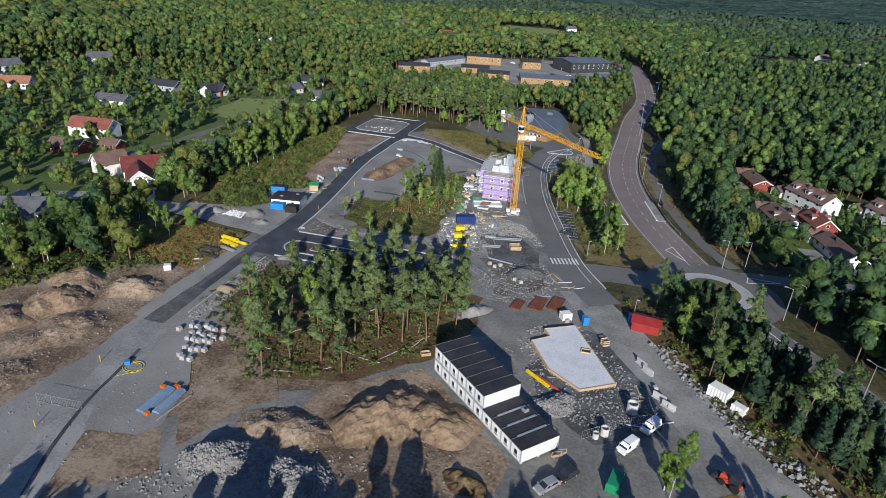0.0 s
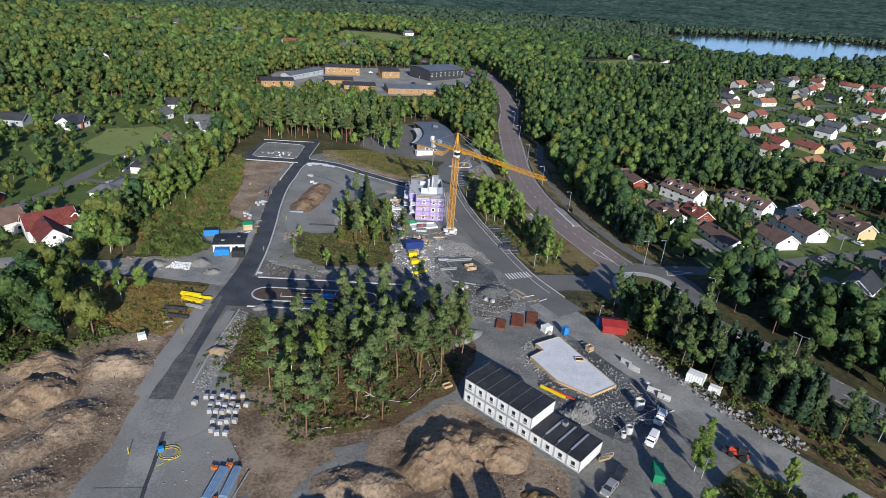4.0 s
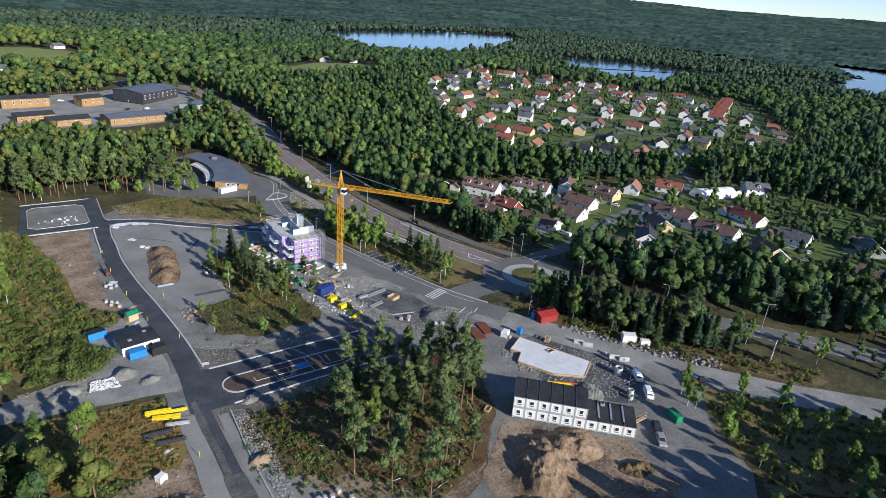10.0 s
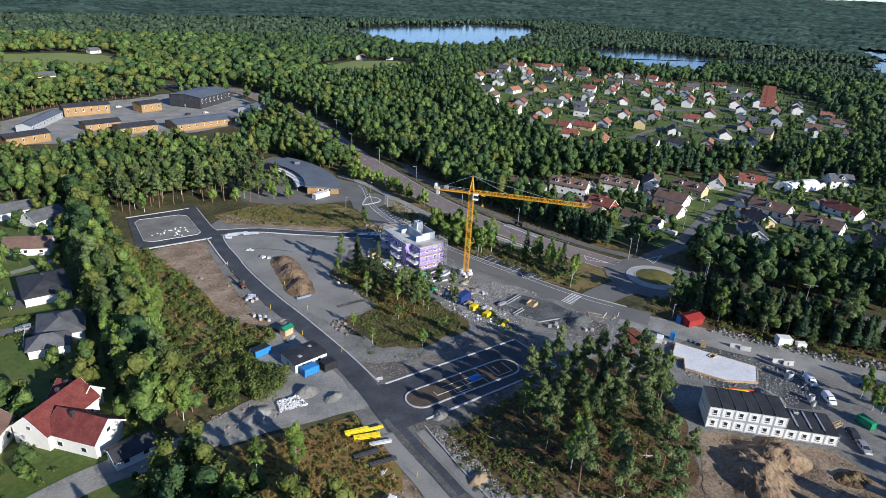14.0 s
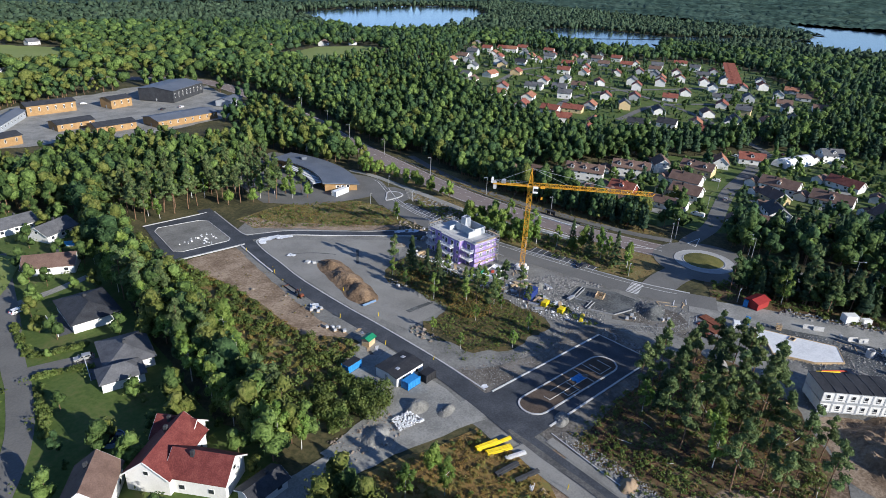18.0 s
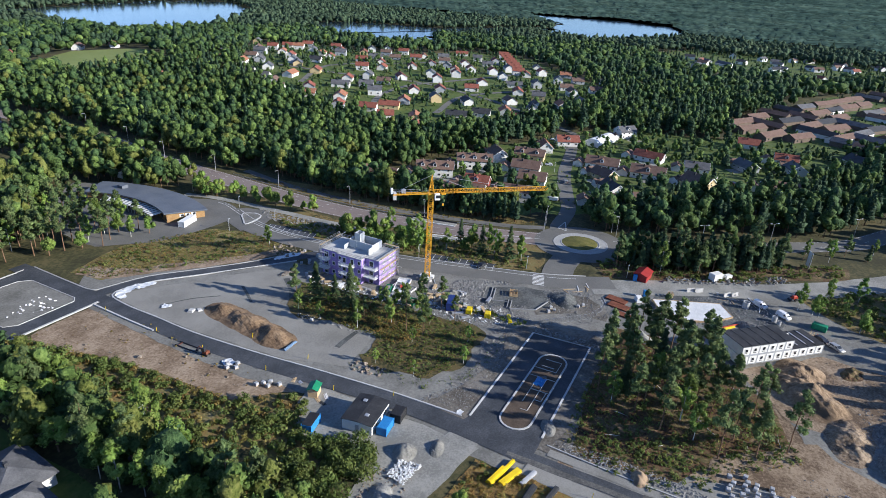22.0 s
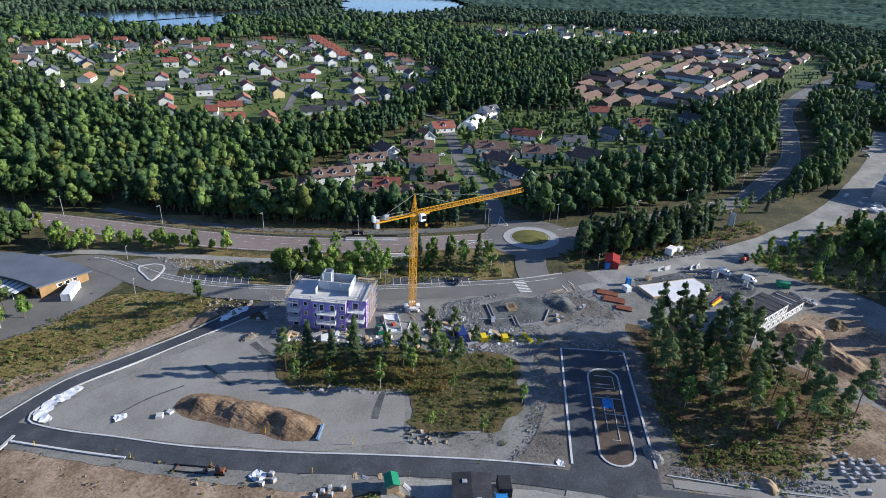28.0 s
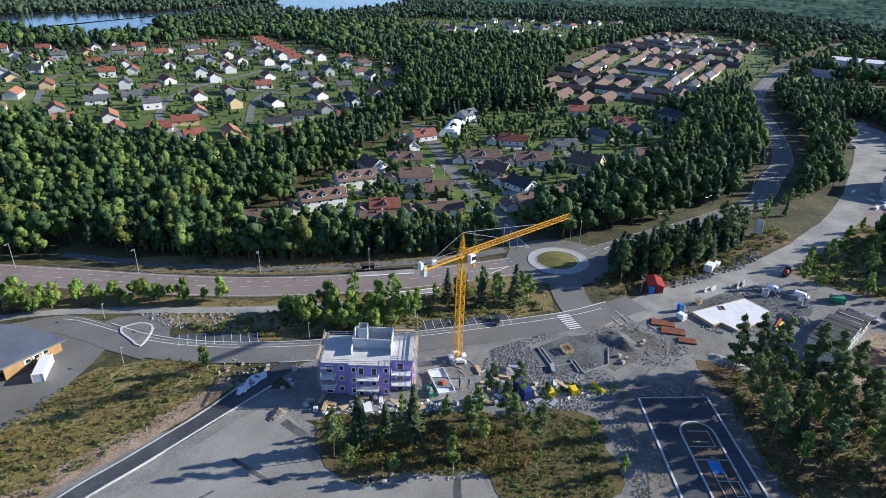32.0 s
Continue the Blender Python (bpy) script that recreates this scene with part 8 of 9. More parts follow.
for x0, y0, x1, y1, hh in ((28.0, 236.2, 31.2, 216.8, 0.5), (12.6, 227.4, 17.6, 207.6, 0.5)):
    w = thing("bus_platform", pose(0, 0, 0), "raised bus stop platform with white kerb", "bus stop", "bus platforms")
    part("platform", MB().bar((x0, y0, gz(x0, y0) + 0.25), (x1, y1, gz(x1, y1) + 0.25), 3.0, 0.3), M_TRACK, w)
    d = (Vector((x1, y1)) - Vector((x0, y0))).normalized()
    nn = Vector((d.y, -d.x)) * (1.7 if x0 < 20 else -1.7)
    part("edge", MB().bar((x0 - nn.x, y0 - nn.y, gz(x0, y0) + 0.3), (x1 - nn.x, y1 - nn.y, gz(x1, y1) + 0.3), 0.5, 0.42), M_WHITE, w)
    part("back_wall", MB().bar((x0 + nn.x, y0 + nn.y, gz(x0, y0) + 0.6), (x1 + nn.x, y1 + nn.y, gz(x1, y1) + 0.6), 0.25, 0.9), M_WHITE if x0 < 20 else M_DARK, w)
bs = thing("bus_shelter", pose(31.2, 232.4, gz(31, 232) + 0.1, 0, 0, -80), "dark glazed bus shelter with flat roof", "bus shelter")
part("roof", MB().box(-2.2, -0.9, 2.4, 2.2, 0.9, 2.55, b=0.05), M_DARK, bs)
for x in (-2, -0.7, 0.7, 2):
    part("post", MB().box(x - 0.05, 0.7, 0, x + 0.05, 0.8, 2.4), M_DARK, bs)
part("glass_back", MB().box(-2, 0.73, 0.3, 2, 0.77, 2.2), M_GLASS, bs)
part("bench", MB().box(-1.2, 0.3, 0.45, 1.2, 0.65, 0.52), M_WOODP, bs)
sg = thing("site_sign", pose(64.8, 84.6, gz(64.8, 84.6), 0, 0, 20), "tall white site notice board on posts", "sign")
part("board", MB().box(-1.8, -0.06, 1.2, 1.8, 0.06, 7.2), M_WHITE, sg)
for x in (-1.5, 1.5):
    part("post", MB().box(x - 0.1, 0.08, 0, x + 0.1, 0.26, 7.0), M_WOODP, sg)
for k in range(3):
    part("text_bar", MB().box(-1.2, -0.09, 5.9 - 0.8 * k, 1.2 - 0.4 * k, -0.06, 6.2 - 0.8 * k), M_GREY, sg)
tent = thing("arched_tent", pose(219, 203, gz(219, 203), 0, 0, -12), "long white arched tent hall", "tent hall")
mb = MB()
n = 10
for x in (-13, 13):
    mb.v += [(x, 5.5 * math.cos(math.pi * i / n), 5.0 * math.sin(math.pi * i / n)) for i in range(n + 1)]
mb.f = [(i, i + 1, n + 2 + i, n + 1 + i) for i in range(n)] + [tuple(range(n, -1, -1)), tuple(range(n + 1, 2 * n + 2))]
part("skin", mb, M_WHITE, tent)
for x in (-12.9, -6.5, 0, 6.5, 12.9):
    part("hoop", MB().tube([(x, 5.55 * math.cos(math.pi * i / n), 5.05 * math.sin(math.pi * i / n)) for i in range(n + 1)], [0.08] * (n + 1), 5), M_STEEL, tent)
pool = thing("round_pool", pose(-156.5, 196.5, gz(-156, 196)), "round blue-grey garden pool", "pool")
mb = MB()
for rr, z in ((2.4, 0), (2.4, 1.2), (2.25, 1.2), (2.25, 0.9)):
    mb.v += [(rr * math.cos(2 * math.pi * i / 20), rr * math.sin(2 * math.pi * i / 20), z) for i in range(20)]
mb.f = [(20 * j + i, 20 * j + (i + 1) % 20, 20 * j + 20 + (i + 1) % 20, 20 * j + 20 + i) for j in range(3) for i in range(20)]
part("wall", mb, M_BPIPE, pool)
part("water", MB().tube([(0, 0, 0.9), (0, 0, 0.95)], [2.25, 2.25], 20), M_WATER, pool)

# guard wall along the main road
mb = MB()
w = [p for p in offset(MAIN_N, 7.4) if 205 < p.y < 345]
wl = thing("guard_rail", pose(0, 0, 0), "steel guard rail along the raised road edge", "guard rail")
for a, b in zip(w, w[1:]):
    part("rail", MB().bar((a.x, a.y, gz(a.x, a.y) + 0.62), (b.x, b.y, gz(b.x, b.y) + 0.62), 0.08, 0.32), M_STEEL, wl)
    part("post", MB().box(a.x - 0.06, a.y - 0.06, gz(a.x, a.y), a.x + 0.06, a.y + 0.06, gz(a.x, a.y) + 0.7), M_STEEL, wl)

# ---- the curved school ----
M_PINEWALL = mat("yellow_pine_cladding", [(0.246, 0.143, 0.0615), (0.312, 0.189, 0.082), (0.369, 0.238, 0.115)], 0.4, 4, rough=0.7, bump=0.15)
M_SLATE = mat("blue_grey_roof_sheet", [(0.085, 0.10, 0.125), (0.115, 0.13, 0.155), (0.14, 0.155, 0.18)], 0.15, 2, rough=0.55, bump=0.08)
SZ = gz(-25, 330)
sch = thing("curved_school", pose(-78.2, 338, SZ), "curved single-storey school with slate roof and yellow pine walls", "school")
N_ = 22
ang = [radians(-25.5 + 54 * i / N_) for i in range(N_ + 1)]


def arc(r0, r1, za0, za1, zb0, zb1, a=ang):
    """A curved band between two radii with heights at its inner and outer edge."""
    mb = MB()
    for t in a:
        c, s = math.cos(t), math.sin(t)
        mb.v += [(r0 * c, r0 * s, za0), (r1 * c, r1 * s, zb0), (r1 * c, r1 * s, zb1), (r0 * c, r0 * s, za1)]
    n = len(a)
    mb.f = [(4 * i + k, 4 * i + (k + 1) % 4, 4 * i + 4 + (k + 1) % 4, 4 * i + 4 + k) for i in range(n - 1) for k in range(4)] + [(0, 1, 2, 3), (4 * n - 1, 4 * n - 2, 4 * n - 3, 4 * n - 4)]
    return mb


part("wall", arc(51.5, 66.5, 0, 4.4, 0, 3.4), M_PINEWALL, sch)
part("roof", arc(50.4, 67.6, 4.42, 4.9, 3.35, 3.75, [radians(-26.4 + 55.8 * i / N_) for i in range(N_ + 1)]), M_SLATE, sch, "blue-grey curved sheet roof")
part("canopy", arc(46.5, 51.4, 2.9, 3.02, 3.4, 3.5, ang[2:-4]), M_WHITE, sch, "pale slatted canopy over the yard")
for i in range(3, N_ - 4):
    c, s = math.cos(ang[i]), math.sin(ang[i])
    part("canopy_post", MB().bar((46.7 * c, 46.7 * s, 0), (46.7 * c, 46.7 * s, 2.9), 0.14), M_WHITE, sch)
    part("canopy_slat", MB().bar((46.5 * c, 46.5 * s, 3.12), (51.2 * c, 51.2 * s, 3.6), 0.5, 0.06), M_SLATE, sch)
c, s = math.cos(ang[0]), math.sin(ang[0])
for r in (56.5, 58.8, 61.2):
    p = Vector((r * c, r * s, 2.0)) + Vector((s, -c, 0)) * 0.06
    q = Vector(((r + 1.7) * c, (r + 1.7) * s, 2.0)) + Vector((s, -c, 0)) * 0.06
    wi = part("window", MB().bar(p + Vector((0, 0, 0.6)), q + Vector((0, 0, 0.6)), 0.1, 1.2), M_WHITE, sch)
    part("pane", MB().bar(p + Vector((0.1 * c, 0, 0.6)), q + Vector((-0.1 * c, 0, 0.6)), 0.14, 0.95), M_GLASS, wi)
for i in range(1, N_, 2):
    t = (ang[i] + ang[i - 1]) / 2
    c, s = math.cos(t), math.sin(t)
    wi = part("window", MB().bar(((51.45) * c + 0.9 * s, 51.45 * s - 0.9 * c, 1.7), (51.45 * c - 0.9 * s, 51.45 * s + 0.9 * c, 1.7), 0.12, 1.5), M_GLASS, sch)
part("roof_unit", MB().box(56, 16, 4.2, 59, 19, 5.6, b=0.1), M_SLATE, sch)
patch("yard_school", [(-62, 318), (-48, 304), (-36, 300), (-16, 298), (-6, 314), (-8, 340), (-12, 380), (-20, 392), (-44, 374), (-60, 352)], M_ROAD, 0.07, "grey asphalt school yard", "yard", jit=0.6)
# the school complex beyond the trees
patch("yard_school_far", [(-150, 476), (-152, 548), (-108, 592), (-24, 618), (24, 590), (20, 492), (-60, 468)], M_TRACK, 0.08, "pale gravel school grounds", "yard", jit=3, step=8)
for x, y, a, L, D, h, wa, ro, lab in (
        (-12, 568, 38, 40, 28, 8.5, M_DARK, M_SLATE, "large dark sports hall with grey pitched roof"), (-96, 560, 8, 30, 12, 6.5, M_PINEWALL, M_DARK, "two-storey yellow pine school building"),
        (-55, 556, 20, 16, 12, 6.0, M_PINEWALL, M_DARK, "yellow pine school building"), (-34, 490, 12, 42, 18, 4.5, M_PINEWALL, M_SLATE, "long low pine school building with grey roof"),
        (-76, 490, 10, 24, 13, 4.2, M_PINEWALL, M_DARK, "low pine school building with dark roof"), (-94, 508, 12, 22, 12, 4.2, M_PINEWALL, M_DARK, "low pine school building with dark roof"),
        (-126, 531, 62, 46, 9, 4.5, M_WALLG, M_SLATE, "long grey school wing with grey roof"), (-138, 482, 20, 24, 12, 5.0, M_PINEWALL, M_DARK, "pine school building with dark roof"),
        (12, 520, 40, 18, 12, 4.0, M_WALLG, M_SLATE, "low grey school annex")):
    o = hut("school_building", x, y, a, L, D, h, wa, ro, lab, "school", 1.6, int(L / 5), 0.6)
    HOUSES.append((x, y, L / 2 + 2))
# farmhouses in the fields
for x, y, a, ro in ((158, 742, 20, "o"), (228, 745, 40, "n"), (96, 700, 10, "r"), (262, 735, 60, "o"), (-40, 920, 20, "g")):
    put_house(x, y, a, 13, 9, 3.2, 3.0, ro, "w", 0, 1)

# precast balcony tray lying beside the block
ty = thing("precast_tray", pose(-29.9, 206.8, gz(-29.9, 206.8) + 0.15, 0, 0, 18), "shallow white precast concrete tray on the gravel", "concrete element")
part("base_slab", MB().box(-5.0, -2.2, 0, 5.0, 2.2, 0.25, b=0.03), M_SLAB, ty)
for s_ in (-1, 1):
    part("long_rim", MB().box(-5.0, s_ * 2.1 - 0.1, 0.25, 5.0, s_ * 2.1 + 0.1, 0.7, b=0.02), M_SLAB, ty)
    part("short_rim", MB().box(s_ * 4.9 - 0.1, -2.0, 0.25, s_ * 4.9 + 0.1, 2.0, 0.7, b=0.02), M_SLAB, ty)
rp = thing("red_pump", pose(-31, 206.3, gz(-31, 206.3) + 0.42, 0, 0, 40), "small red machine standing in the concrete tray", "machine")
part("housing", MB().box(-0.7, -0.5, 0.1, 0.7, 0.5, 0.8, b=0.12), M_RPIPE, rp)
part("skid", MB().box(-0.8, -0.55, 0, 0.8, 0.55, 0.1), M_CARD, rp)
# trench box and machine beside the new street
tb = thing("trench_shield", pose(-92.2, 237, gz(-92.2, 237) + 0.1, 0, 0, 92), "dark steel trench shield sunk beside the street", "trench shield")
for s_ in (-1, 1):
    part("side_plate", MB().box(-4, s_ * 0.9 - 0.08, -0.3, 4, s_ * 0.9 + 0.08, 0.3), M_CARD, tb)
    part("strut", MB().bar((s_ * 3, -0.85, 0.15), (s_ * 3, 0.85, 0.15), 0.14), M_RUST, tb)
mx = thing("mini_excavator", pose(-92.4, 230.5, gz(-92.4, 230.5) + 0.1, 0, 0, 95), "small dark red excavator beside the trench", "excavator")
for s_ in (-1, 1):
    part("track", MB().box(-1.1, s_ * 0.6 - 0.18, 0, 1.1, s_ * 0.6 + 0.18, 0.45, b=0.12), M_TYRE, mx)
part("house", MB().box(-0.9, -0.65, 0.5, 0.6, 0.65, 1.25, b=0.15), M_RUST, mx)
cab = part("cab", MB().box(-0.3, -0.1, 1.2, 0.7, 0.65, 2.2, b=0.12), M_CARD, mx)
part("cab_window", MB().box(-0.2, -0.12, 1.5, 0.72, 0.67, 2.0), M_GLASS, cab)
bo = part("boom", MB().bar((0.6, -0.2, 0.9), (2.0, -0.2, 2.0), 0.2).bar((2.0, -0.2, 2.0), (2.9, -0.2, 0.9), 0.16), M_RUST, mx)
part("bucket", MB().box(2.6, -0.55, 0.3, 3.1, 0.15, 0.9, b=0.1), M_CARD, bo)
# rough concrete block beside the mound, and broken blocks at the block's street end
for x, y, a, w, h in ((-76.0, 250.4, 70, 1.7, 0.5), (-77.6, 252, 20, 2.1, 0.6), (-25.4, 245, 10, 1.6, 1.3), (-39.6, 239, 40, 1.4, 0.9), (-41.2, 236.4, 10, 1.5, 1.0), (-42.6, 234, 70, 1.3, 0.8)):
    b = thing("concrete_block", pose(x, y, gz(x, y) + 0.08, 0, 0, a), "rough pale concrete block on the gravel", "concrete block", "concrete blocks")
    part("block", MB().add([(-w / 2, -w / 2.4, 0), (w / 2, -w / 2.2, 0), (w / 2.3, w / 2.4, 0), (-w / 2.2, w / 2.6, 0), (-w / 2.4, -w / 3, h), (w / 2.6, -w / 2.8, h * 0.85), (w / 3, w / 3, h * 0.9), (-w / 2.8, w / 3.2, h)],
                           [(3, 2, 1, 0), (0, 1, 5, 4), (1, 2, 6, 5), (2, 3, 7, 6), (3, 0, 4, 7), (4, 5, 6, 7)]), M_CONC, b)

hut("warehouse", 500, -226, 58, 70, 26, 7.0, M_WHITE, M_SLAB, "long white warehouse with pale roof beside the sports field", "warehouse", 2.0, 6, 0.4)
hut("sports_pavilion", 446, -152, 40, 26, 14, 3.6, M_WALLG, M_SLATE, "grey pavilion at the sports field", "pavilion", 2.4, 4, 0.5)
HOUSES += [(500, -226, 40), (446, -152, 16)]

wk = thing("works_building", pose(120, -6, gz(120, -6), 0, 0, -38), "pale two-storey works building with steel stairs and scaffold", "building")
part("wall", MB().box(-13, -6, -0.5, 13, 6, 7.2), M_CONC, wk)
part("upper_storey", MB().box(-4, -5.5, 7.2, 12, 5.5, 10.4), M_WHITE, wk)
part("roof", MB().box(-13.3, -6.3, 7.2, -4.05, 6.3, 7.5, b=0.05), M_SLATE, wk)
part("roof", MB().box(-4.3, -5.8, 10.4, 12.3, 5.8, 10.7, b=0.05), M_SLATE, wk)
for k in range(9):
    for z in (1.2, 4.4):
        w = part("window", MB().box(-11.8 + 2.8 * k, 6.0, z, -10.2 + 2.8 * k, 6.06, z + 1.5), M_WHITE, wk)
        part("pane", MB().box(-11.6 + 2.8 * k, 6.0, z + 0.15, -10.4 + 2.8 * k, 6.1, z + 1.35), M_GLASS, w)
for k in range(8):
    x = -14.5 + 0.4 * (k % 2)
    part("scaffold_post", MB().box(x, -6 + 1.7 * k, 0, x + 0.12, -5.88 + 1.7 * k, 7.5), M_STEEL, wk)
for z in (2.2, 4.4, 6.6):
    part("scaffold_deck", MB().box(-14.8, -6, z, -13.4, 6.2, z + 0.1), M_STEEL, wk)
HOUSES.append((120, -6, 14))
yr = random.Random(21)
for k in range(14):
    x, y = yr.uniform(96, 118), yr.uniform(0, 18)
    if math.hypot(x - 120, y + 6) > 16 and inside([(84, 40), (104, 26), (130, 8), (126, -44), (84, -14), (70, 20)], np.array(x), np.array(y)):
        o = thing("steel_stack", pose(x, y, gz(x, y) + 0.08, 0, 0, yr.uniform(0, 180)), "stack of pale steel elements on the works yard", "steel stack", "steel stacks")
        for q in range(3):
            part("element", MB().box(-1.8, -0.6, 0.35 * q, 1.8 - 0.3 * q, 0.6, 0.35 * q + 0.3, b=0.03), yr.choice((M_STEEL, M_WHITE, M_SLAB)), o)

# small things along the new street and on the gravel shelf
M_ORANGEP = mat("orange_plastic", [(0.50, 0.12, 0.02), (0.62, 0.17, 0.035)], 1, 5, rough=0.4, bump=0)
for x, y, n in ((-70.0, 80.6, 6), (-67.6, 81.4, 6), (-68.1, 73.2, 5)):
    ft = thing("pipe_fittings", pose(x, y, gz(x, y) + 0.12, 0, 0, 82), "orange pipe fittings beside the blue pipes", "pipe fittings", "pipe fittings")
    for k in range(n):
        a, b = (k % 3 - 1) * 0.42, (k // 3) * 0.34
        part("fitting", MB().tube([(-0.35, a, 0.16 + b), (0.35, a + 0.06 * (k % 2), 0.16 + b)], [0.17, 0.17], 8), M_ORANGEP, ft)
hs = thing("hose_coil", pose(-79.3, 84.4, gz(-79.3, 84.4) + 0.12), "loose yellow hose coiled on the gravel", "hose")
part("hose", MB().tube([(1.5 * math.cos(0.42 * k) * (1 + 0.02 * k), 1.1 * math.sin(0.42 * k) * (1 + 0.03 * k), 0.05 + 0.004 * k) for k in range(30)] + [(-1.2, -3.5, 0.05), (-1.8, -6.5, 0.05)], [0.05] * 32, 5), M_YPIPE, hs)
bx = thing("water_box", pose(-81.1, 84.8, gz(-81.1, 84.8) + 0.12, 0, 0, 30), "small blue valve box beside the hose", "box")
part("case", MB().box(-0.5, -0.4, 0, 0.5, 0.4, 0.75, b=0.06), M_BLUE, bx)
part("lid", MB().box(-0.54, -0.44, 0.75, 0.54, 0.44, 0.83, b=0.03), M_BLUE, bx)
for x, y in ((-91.1, 233), (-89.8, 212), (-87.8, 192), (-91, 251), (-90.6, 273), (-86.6, 83.9), (-83.3, 64.7), (-90.8, 126), (-82.2, 178), (-80.2, 206), (-79.6, 226)):
    mk = thing("marker_stake", pose(x, y, gz(x, y) + 0.1, 4, 3, 0), "thin yellow survey stake in the ground", "stake", "survey stakes")
    part("stake", MB().box(-0.06, -0.06, -0.1, 0.06, 0.06, 1.5, b=0.02), M_YPIPE, mk)
for i, (x, y, w) in enumerate(((-102.1, 244, 1.6), (-95.8, 234, 1.0), (-105.4, 261, 0.9), (-104.4, 252, 0.7), (-98.4, 223, 0.7), (-96.9, 218, 0.8), (-100, 268, 0.8), (-97, 257, 0.6), (-62, 100, 0.8), (-66, 104, 0.6))):
    bl = MB().add([(w * 0.5 * math.cos(a + i) * (0.8 + 0.3 * math.sin(3 * a + i)), w * 0.4 * math.sin(a + i), z * w * 0.35) for z, f in ((-0.2, 1), (0.7, 1)) for a in (0, 1.05, 2.1, 3.14, 4.2, 5.25)] + [(0.05, 0.02, w * 0.45)],
                  [(j, (j + 1) % 6, 6 + (j + 1) % 6, 6 + j) for j in range(6)] + [(6 + j, 6 + (j + 1) % 6, 12) for j in range(6)])
    ob = part("boulder", bl, M_STONEB)
    ob.matrix_world = pose(x, y, gz(x, y) + 0.08, 0, 0, 40 * i)
    tagged(ob, "pale boulder lying in the bare soil", "boulder", "boulders in the soil")
for i, (x, y, a, L, m) in enumerate(((-89.4, 203, 20, 2.2, M_WOODP), (-89.4, 201, 70, 1.6, M_STEEL), (-88.7, 198, 10, 1.8, M_WOODP), (-92.8, 193, 60, 2.6, M_WOODP), (-90.8, 192, 50, 2.4, M_SLAB), (-93.4, 191, 80, 2.0, M_DARK), (-96, 131, 30, 2.4, M_SLAB), (-95, 128.6, 70, 1.8, M_WOODP))):
    lp = thing("loose_boards", pose(x, y, gz(x, y) + 0.1, 0, 0, a), "loose boards lying beside the street", "boards", "loose boards")
    for k in range(3):
        part("board", MB().box(-L / 2 + 0.1 * k, -0.45 + 0.32 * k, 0.06 * (k % 2), L / 2 - 0.15 * k, -0.2 + 0.32 * k, 0.06 * (k % 2) + 0.06), m, lp)
# ---- bushes and rough growth ----
def shrubs(poly, n, lo, hi, material, label, seed, k=26):
    """Low bushes over a polygon, as one object of loose leaf clumps."""
    r = np.random.default_rng(seed)
    xs, ys = [p[0] for p in poly], [p[1] for p in poly]
    X, Y = r.uniform(min(xs), max(xs), n * 4), r.uniform(min(ys), max(ys), n * 4)
    ok = inside(poly, X, Y)
    X, Y = X[ok][:n], Y[ok][:n]
    m = len(X)
    R = lo + (hi - lo) * r.random(m) ** 1.6
    c = np.stack([X, Y, lie(X, Y) + R * 0.45], 1)
    q = np.repeat(np.arange(m), k)
    d = r.normal(size=(len(q), 3))
    d[:, 2] = np.abs(d[:, 2])
    d /= np.linalg.norm(d, axis=1)[:, None]
    p = c[q] + d * (R[q] * np.array([[1], [1], [0.85]])).T * r.uniform(0.5, 1.05, (len(q), 1))
    nr = d + r.normal(scale=0.6, size=d.shape)
    t = np.cross(nr, r.normal(size=d.shape))
    t /= np.linalg.norm(t, axis=1)[:, None]
    b = np.cross(nr / np.linalg.norm(nr, axis=1)[:, None], t)
    s = (np.minimum(0.45 * R[q], 0.34) * r.uniform(0.5, 1.25, len(q)))[:, None]
    v = np.stack([p + t * s, p + (b * 0.87 - t * 0.5) * s, p - (b * 0.87 + t * 0.5) * s], 1).reshape(-1, 3)
    tagged(new("bushes", quads_mesh("bushes", v, material, 3)), label, "bushes", kind="stuff")


M_SHRUB = mat("green_shrub_leaves", [(0.0695, 0.106, 0.0288), (0.123, 0.167, 0.042), (0.193, 0.224, 0.0682)], 0.15, 1.5, rough=0.7, bump=0, cell=3, trans=0.4)
M_HEATH = mat("rusty_heath_leaves", [(0.165, 0.099, 0.033), (0.275, 0.182, 0.0572), (0.187, 0.182, 0.0495), (0.363, 0.264, 0.105)], 0.2, 1.5, rough=0.8, bump=0, cell=2.5, trans=0.4)
THICKET = [(-71, 194), (-61, 195), (-61, 210), (-60, 228), (-50, 234), (-45, 236), (-42, 222), (-41, 200), (-43, 187), (-41, 179), (-43, 171), (-52, 170.5), (-65, 171), (-72, 176)]
shrubs(THICKET, 3600, 0.1, 0.55, M_SHRUB, "low green growth of the thicket", 31, 8)
shrubs(THICKET, 1500, 0.1, 0.4, M_HEATH, "rusty undergrowth in the thicket", 32, 7)
shrubs([(-60, 197), (-60, 224), (-52, 226), (-47, 204), (-46, 190), (-55, 186), (-62, 190)], 1500, 0.15, 0.55, M_HEATH, "rusty heather at the edge of the plot", 51, 9)
shrubs([(-78, 196), (-73, 197), (-73, 176), (-66, 167), (-50, 166), (-42, 166), (-44, 163), (-66, 164), (-77, 174)], 260, 0.1, 0.4, M_SHRUB, "weeds between the stones", 52, 9)
GROVE = [(-77, 137), (-38, 137.5), (-20, 136), (-20, 121), (-27, 108), (-40, 96), (-58, 87), (-72, 105)]
